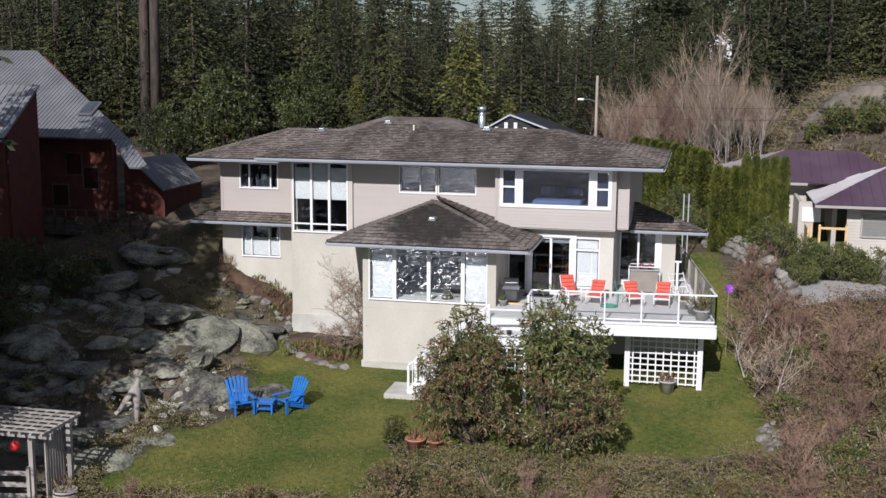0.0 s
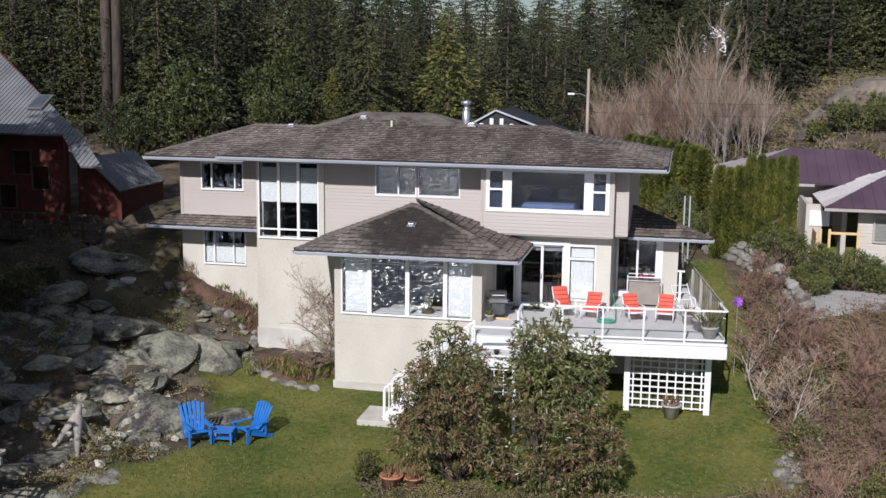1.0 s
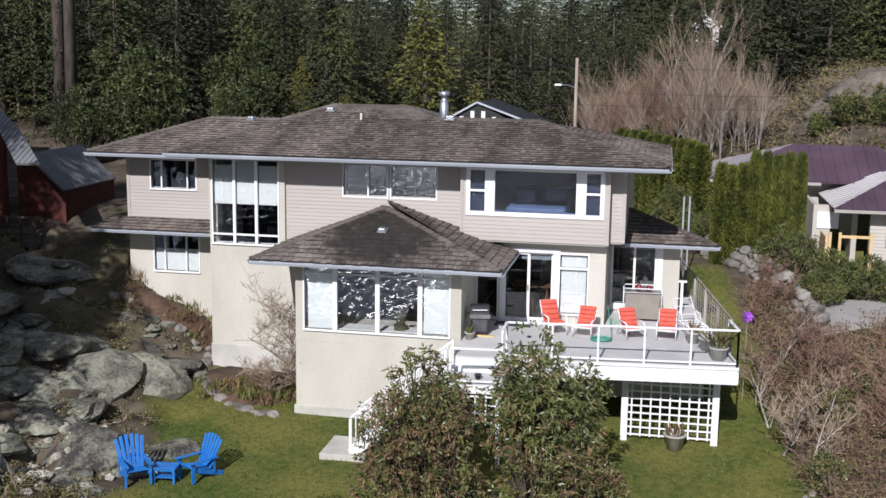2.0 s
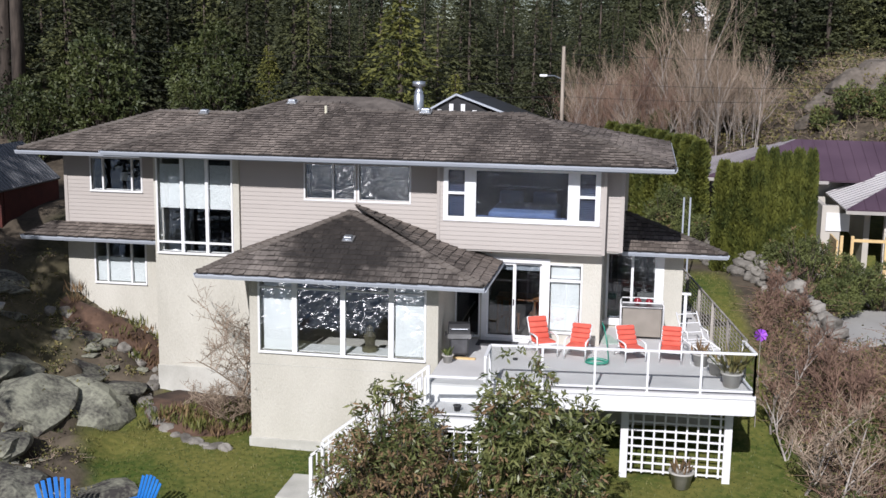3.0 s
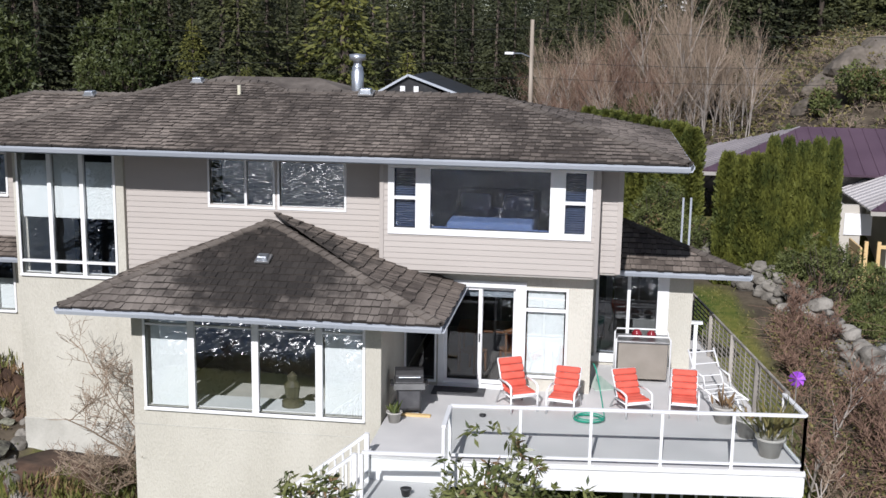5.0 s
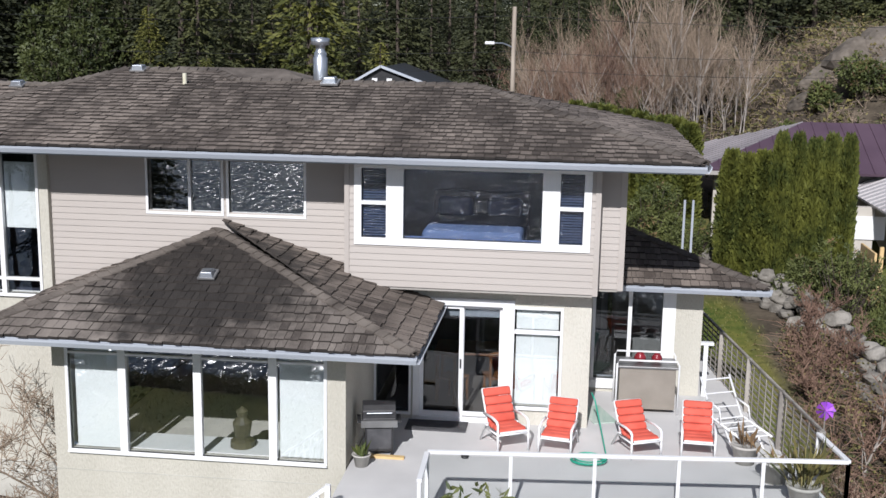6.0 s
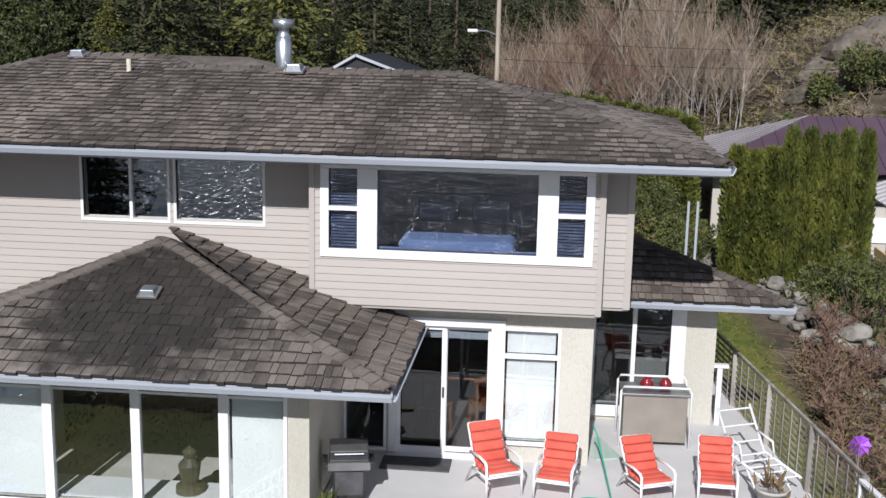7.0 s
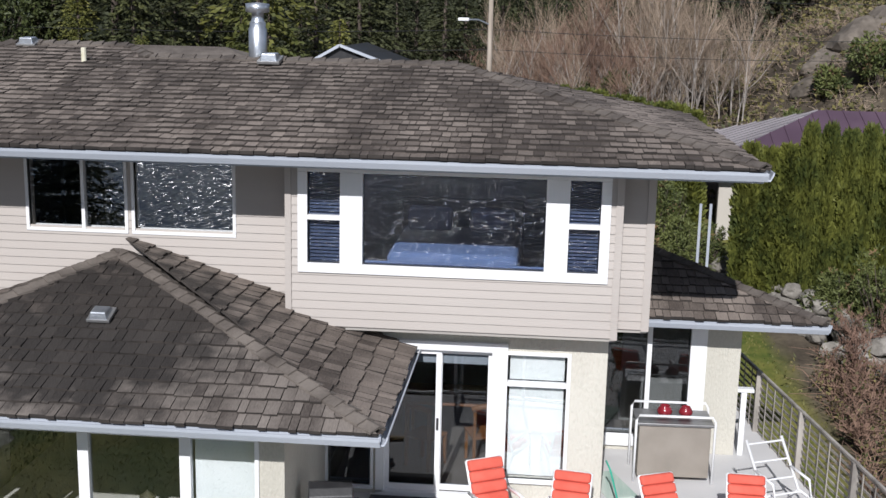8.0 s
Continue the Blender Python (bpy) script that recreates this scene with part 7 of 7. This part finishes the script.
for y in (-15.3, -14.1):
    part("beam", Shape().box(-13.2, -9.65, y - 0.04, y + 0.04, PZ + 1.9, PZ + 2.05), M_WOODGREY, pg)
for k in range(12):
    x = -13.1 + k * 0.3
    part("slat", Shape().box(x, x + 0.07, -15.6, -13.8, PZ + 2.05, PZ + 2.12), M_WOODGREY, pg)
for k in range(7):
    y = -15.55 + k * 0.28
    part("slat", Shape().box(-13.2, -9.7, y, y + 0.05, PZ + 2.12, PZ + 2.16), M_WOODGREY, pg)
for k in range(8):
    y = -15.1 + k * 0.12
    part("slat", Shape().box(-10.02 + 0.0 * k, -9.98, y, y + 0.05, PZ + 0.1, PZ + 1.9), M_WOODGREY, pg)
gt = thing("garden_gate", "grey weathered wooden gate beneath the pergola", "gate", pose(-11.0, -15.35, PZ, 0, 0, 10))
for z in (0.25, 0.55, 0.85):
    part("board", Shape().box(-0.6, 0.6, -0.02, 0.02, z, z + 0.12), M_WOODGREY, gt)
for x in (-0.6, 0.55):
    part("post", Shape().box(x, x + 0.08, -0.04, 0.04, -0.1, 1.1), M_WOODGREY, gt)
lan = thing("lantern", "round red paper lantern hanging from the pergola", "lantern", pose(-10.75, -15.25, PZ + 1.62))
part("globe", Shape().lathe([(0.02, -0.13), (0.09, -0.1), (0.13, 0.0), (0.09, 0.1), (0.02, 0.13)], 16), M_LANTERN, lan, smooth=True)
part("cord", Shape().tube([(0, 0, 0.12), (0, 0, 0.42)], 0.008, 5), M_BLACK, lan)
bz = height(-9.6, -14.9)
br = thing("half_barrel", "weathered half barrel planter with dry stems", "planter", pose(-9.6, -14.9, bz))
part("tub", Shape().lathe([(0.0, 0.0), (0.27, 0), (0.33, 0.22), (0.31, 0.42), (0.28, 0.42), (0.28, 0.36), (0.0, 0.36)], 18), M_WOODGREY, br, smooth=True)
for z in (0.08, 0.34):
    part("hoop", Shape().lathe([(0.305 + 0.02 * (z > 0.2), z), (0.335 + 0.0 * z, z + 0.02), (0.315 + 0.015 * (z > 0.2), z + 0.05)], 18), M_BLACK, br)
tf = leaf_mesh("stems", np.random.default_rng(3).normal(0, 0.1, (30, 3)) * np.array([1, 1, 0.1]) + np.array([0, 0, 0.36]), np.c_[np.random.default_rng(4).normal(0, 0.5, (30, 2)), np.ones(30)], np.full(30, 0.45), np.full(30, 0.03), M_DRYLEAF)
part("stems", tf, None, br)
# basin on the rocks
bowl(-13.6, -0.4, height(-13.6, -0.4) + 0.1, 0.28, "stone_basin", "pale stone basin among the rocks", M_GREYPOT, [(0, 0), (0.7, 0), (1.0, 0.6), (0.9, 0.62), (0.65, 0.2), (0, 0.15)])
# firs on the shore side whose shadows fall across the rocks
shade_fir = make_fir(130, 22, 4.2, 8.0, trunk=0.15, density=3.2, narrow=0.7, label="tall dense dark fir on the shore side")
stand(shade_fir, -38.0, -4.0)
for k, (x, y) in enumerate(((-15.0, -17.5), (-17.6, -19.0), (-16.6, -13.2), (-19.2, -15.0), (-21.5, -18.0), (-20.0, -10.2), (-23.0, -12.5), (-25.5, -16.0), (-26.0, -8.8), (-29.0, -11.5), (-32.0, -8.8), (-35.5, -12.0), (-30.0, -17.0), (-22.8, -6.2), (-28.5, -4.5))):
    put(shade_fir, x, y, (0.58 if y > -13 and x < -22 else 0.9) + 0.1 * math.sin(k * 1.7), 50 * k)
for x, y, q in ((-12.6, -19.5, 0.52), (-13.8, -17.2, 0.46)):
    put(shade_fir, x, y, q, 30 * x)
high_fir = make_fir(131, 27, 4.4, 15.0, trunk=0.17, density=3.0, narrow=0.6, label="very tall fir with a high dense crown on the shore side")
stand(high_fir, -16.2, -28.0)
for k, (x, y) in enumerate(((-18.6, -25.0), (-21.0, -28.0), (-23.5, -31.0), (-21.5, -22.5), (-26.5, -25.0))):
    put(high_fir, x, y, 0.95 + 0.06 * math.sin(k * 2.3), 140 + 70 * k)

# grass blades over the lawn
rng = np.random.default_rng(77)
cs = []
while len(cs) < 26000:
    x, y = rng.uniform(-13, 9), rng.uniform(-14, 10)
    if rng.random() < lawn_amount(x, y):
        cs.append((x, y, height(x, y) - 0.01))
cs = np.array(cs)
m = len(cs)
gb = part("grass", leaf_mesh("grass", cs, np.c_[rng.normal(0, 0.5, (m, 2)), np.ones(m)], rng.uniform(0.035, 0.085, m), rng.uniform(0.02, 0.04, m), M_GRASS, 0, 5), None)
tagged(gb, "short mown green grass blades on the lawn", "grass", kind="stuff")


def back_slope(rng):
    return rng.uniform(-18, 24), rng.uniform(18, 42)


scrub("hillside_brush", "tangled brown and green brush behind the house", 405, 1500, back_slope, 0.3, 1.2, M_TWIG, M_BRUSHLEAF, 14, 5, (0.12, 0.25))



# ---- shakes of the bay roof, one by one ----
for rf_ob, made in SHAKE_PIECES:
    for v, f in made:
        me = bpy.data.meshes.new("shake")
        me.from_pydata([tuple(p) for p in v], [], f)
        me.materials.append(M_SHAKE_P)
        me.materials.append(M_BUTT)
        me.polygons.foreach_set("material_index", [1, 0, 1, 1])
        ob = new("shake", me)
        ob.parent = rf_ob
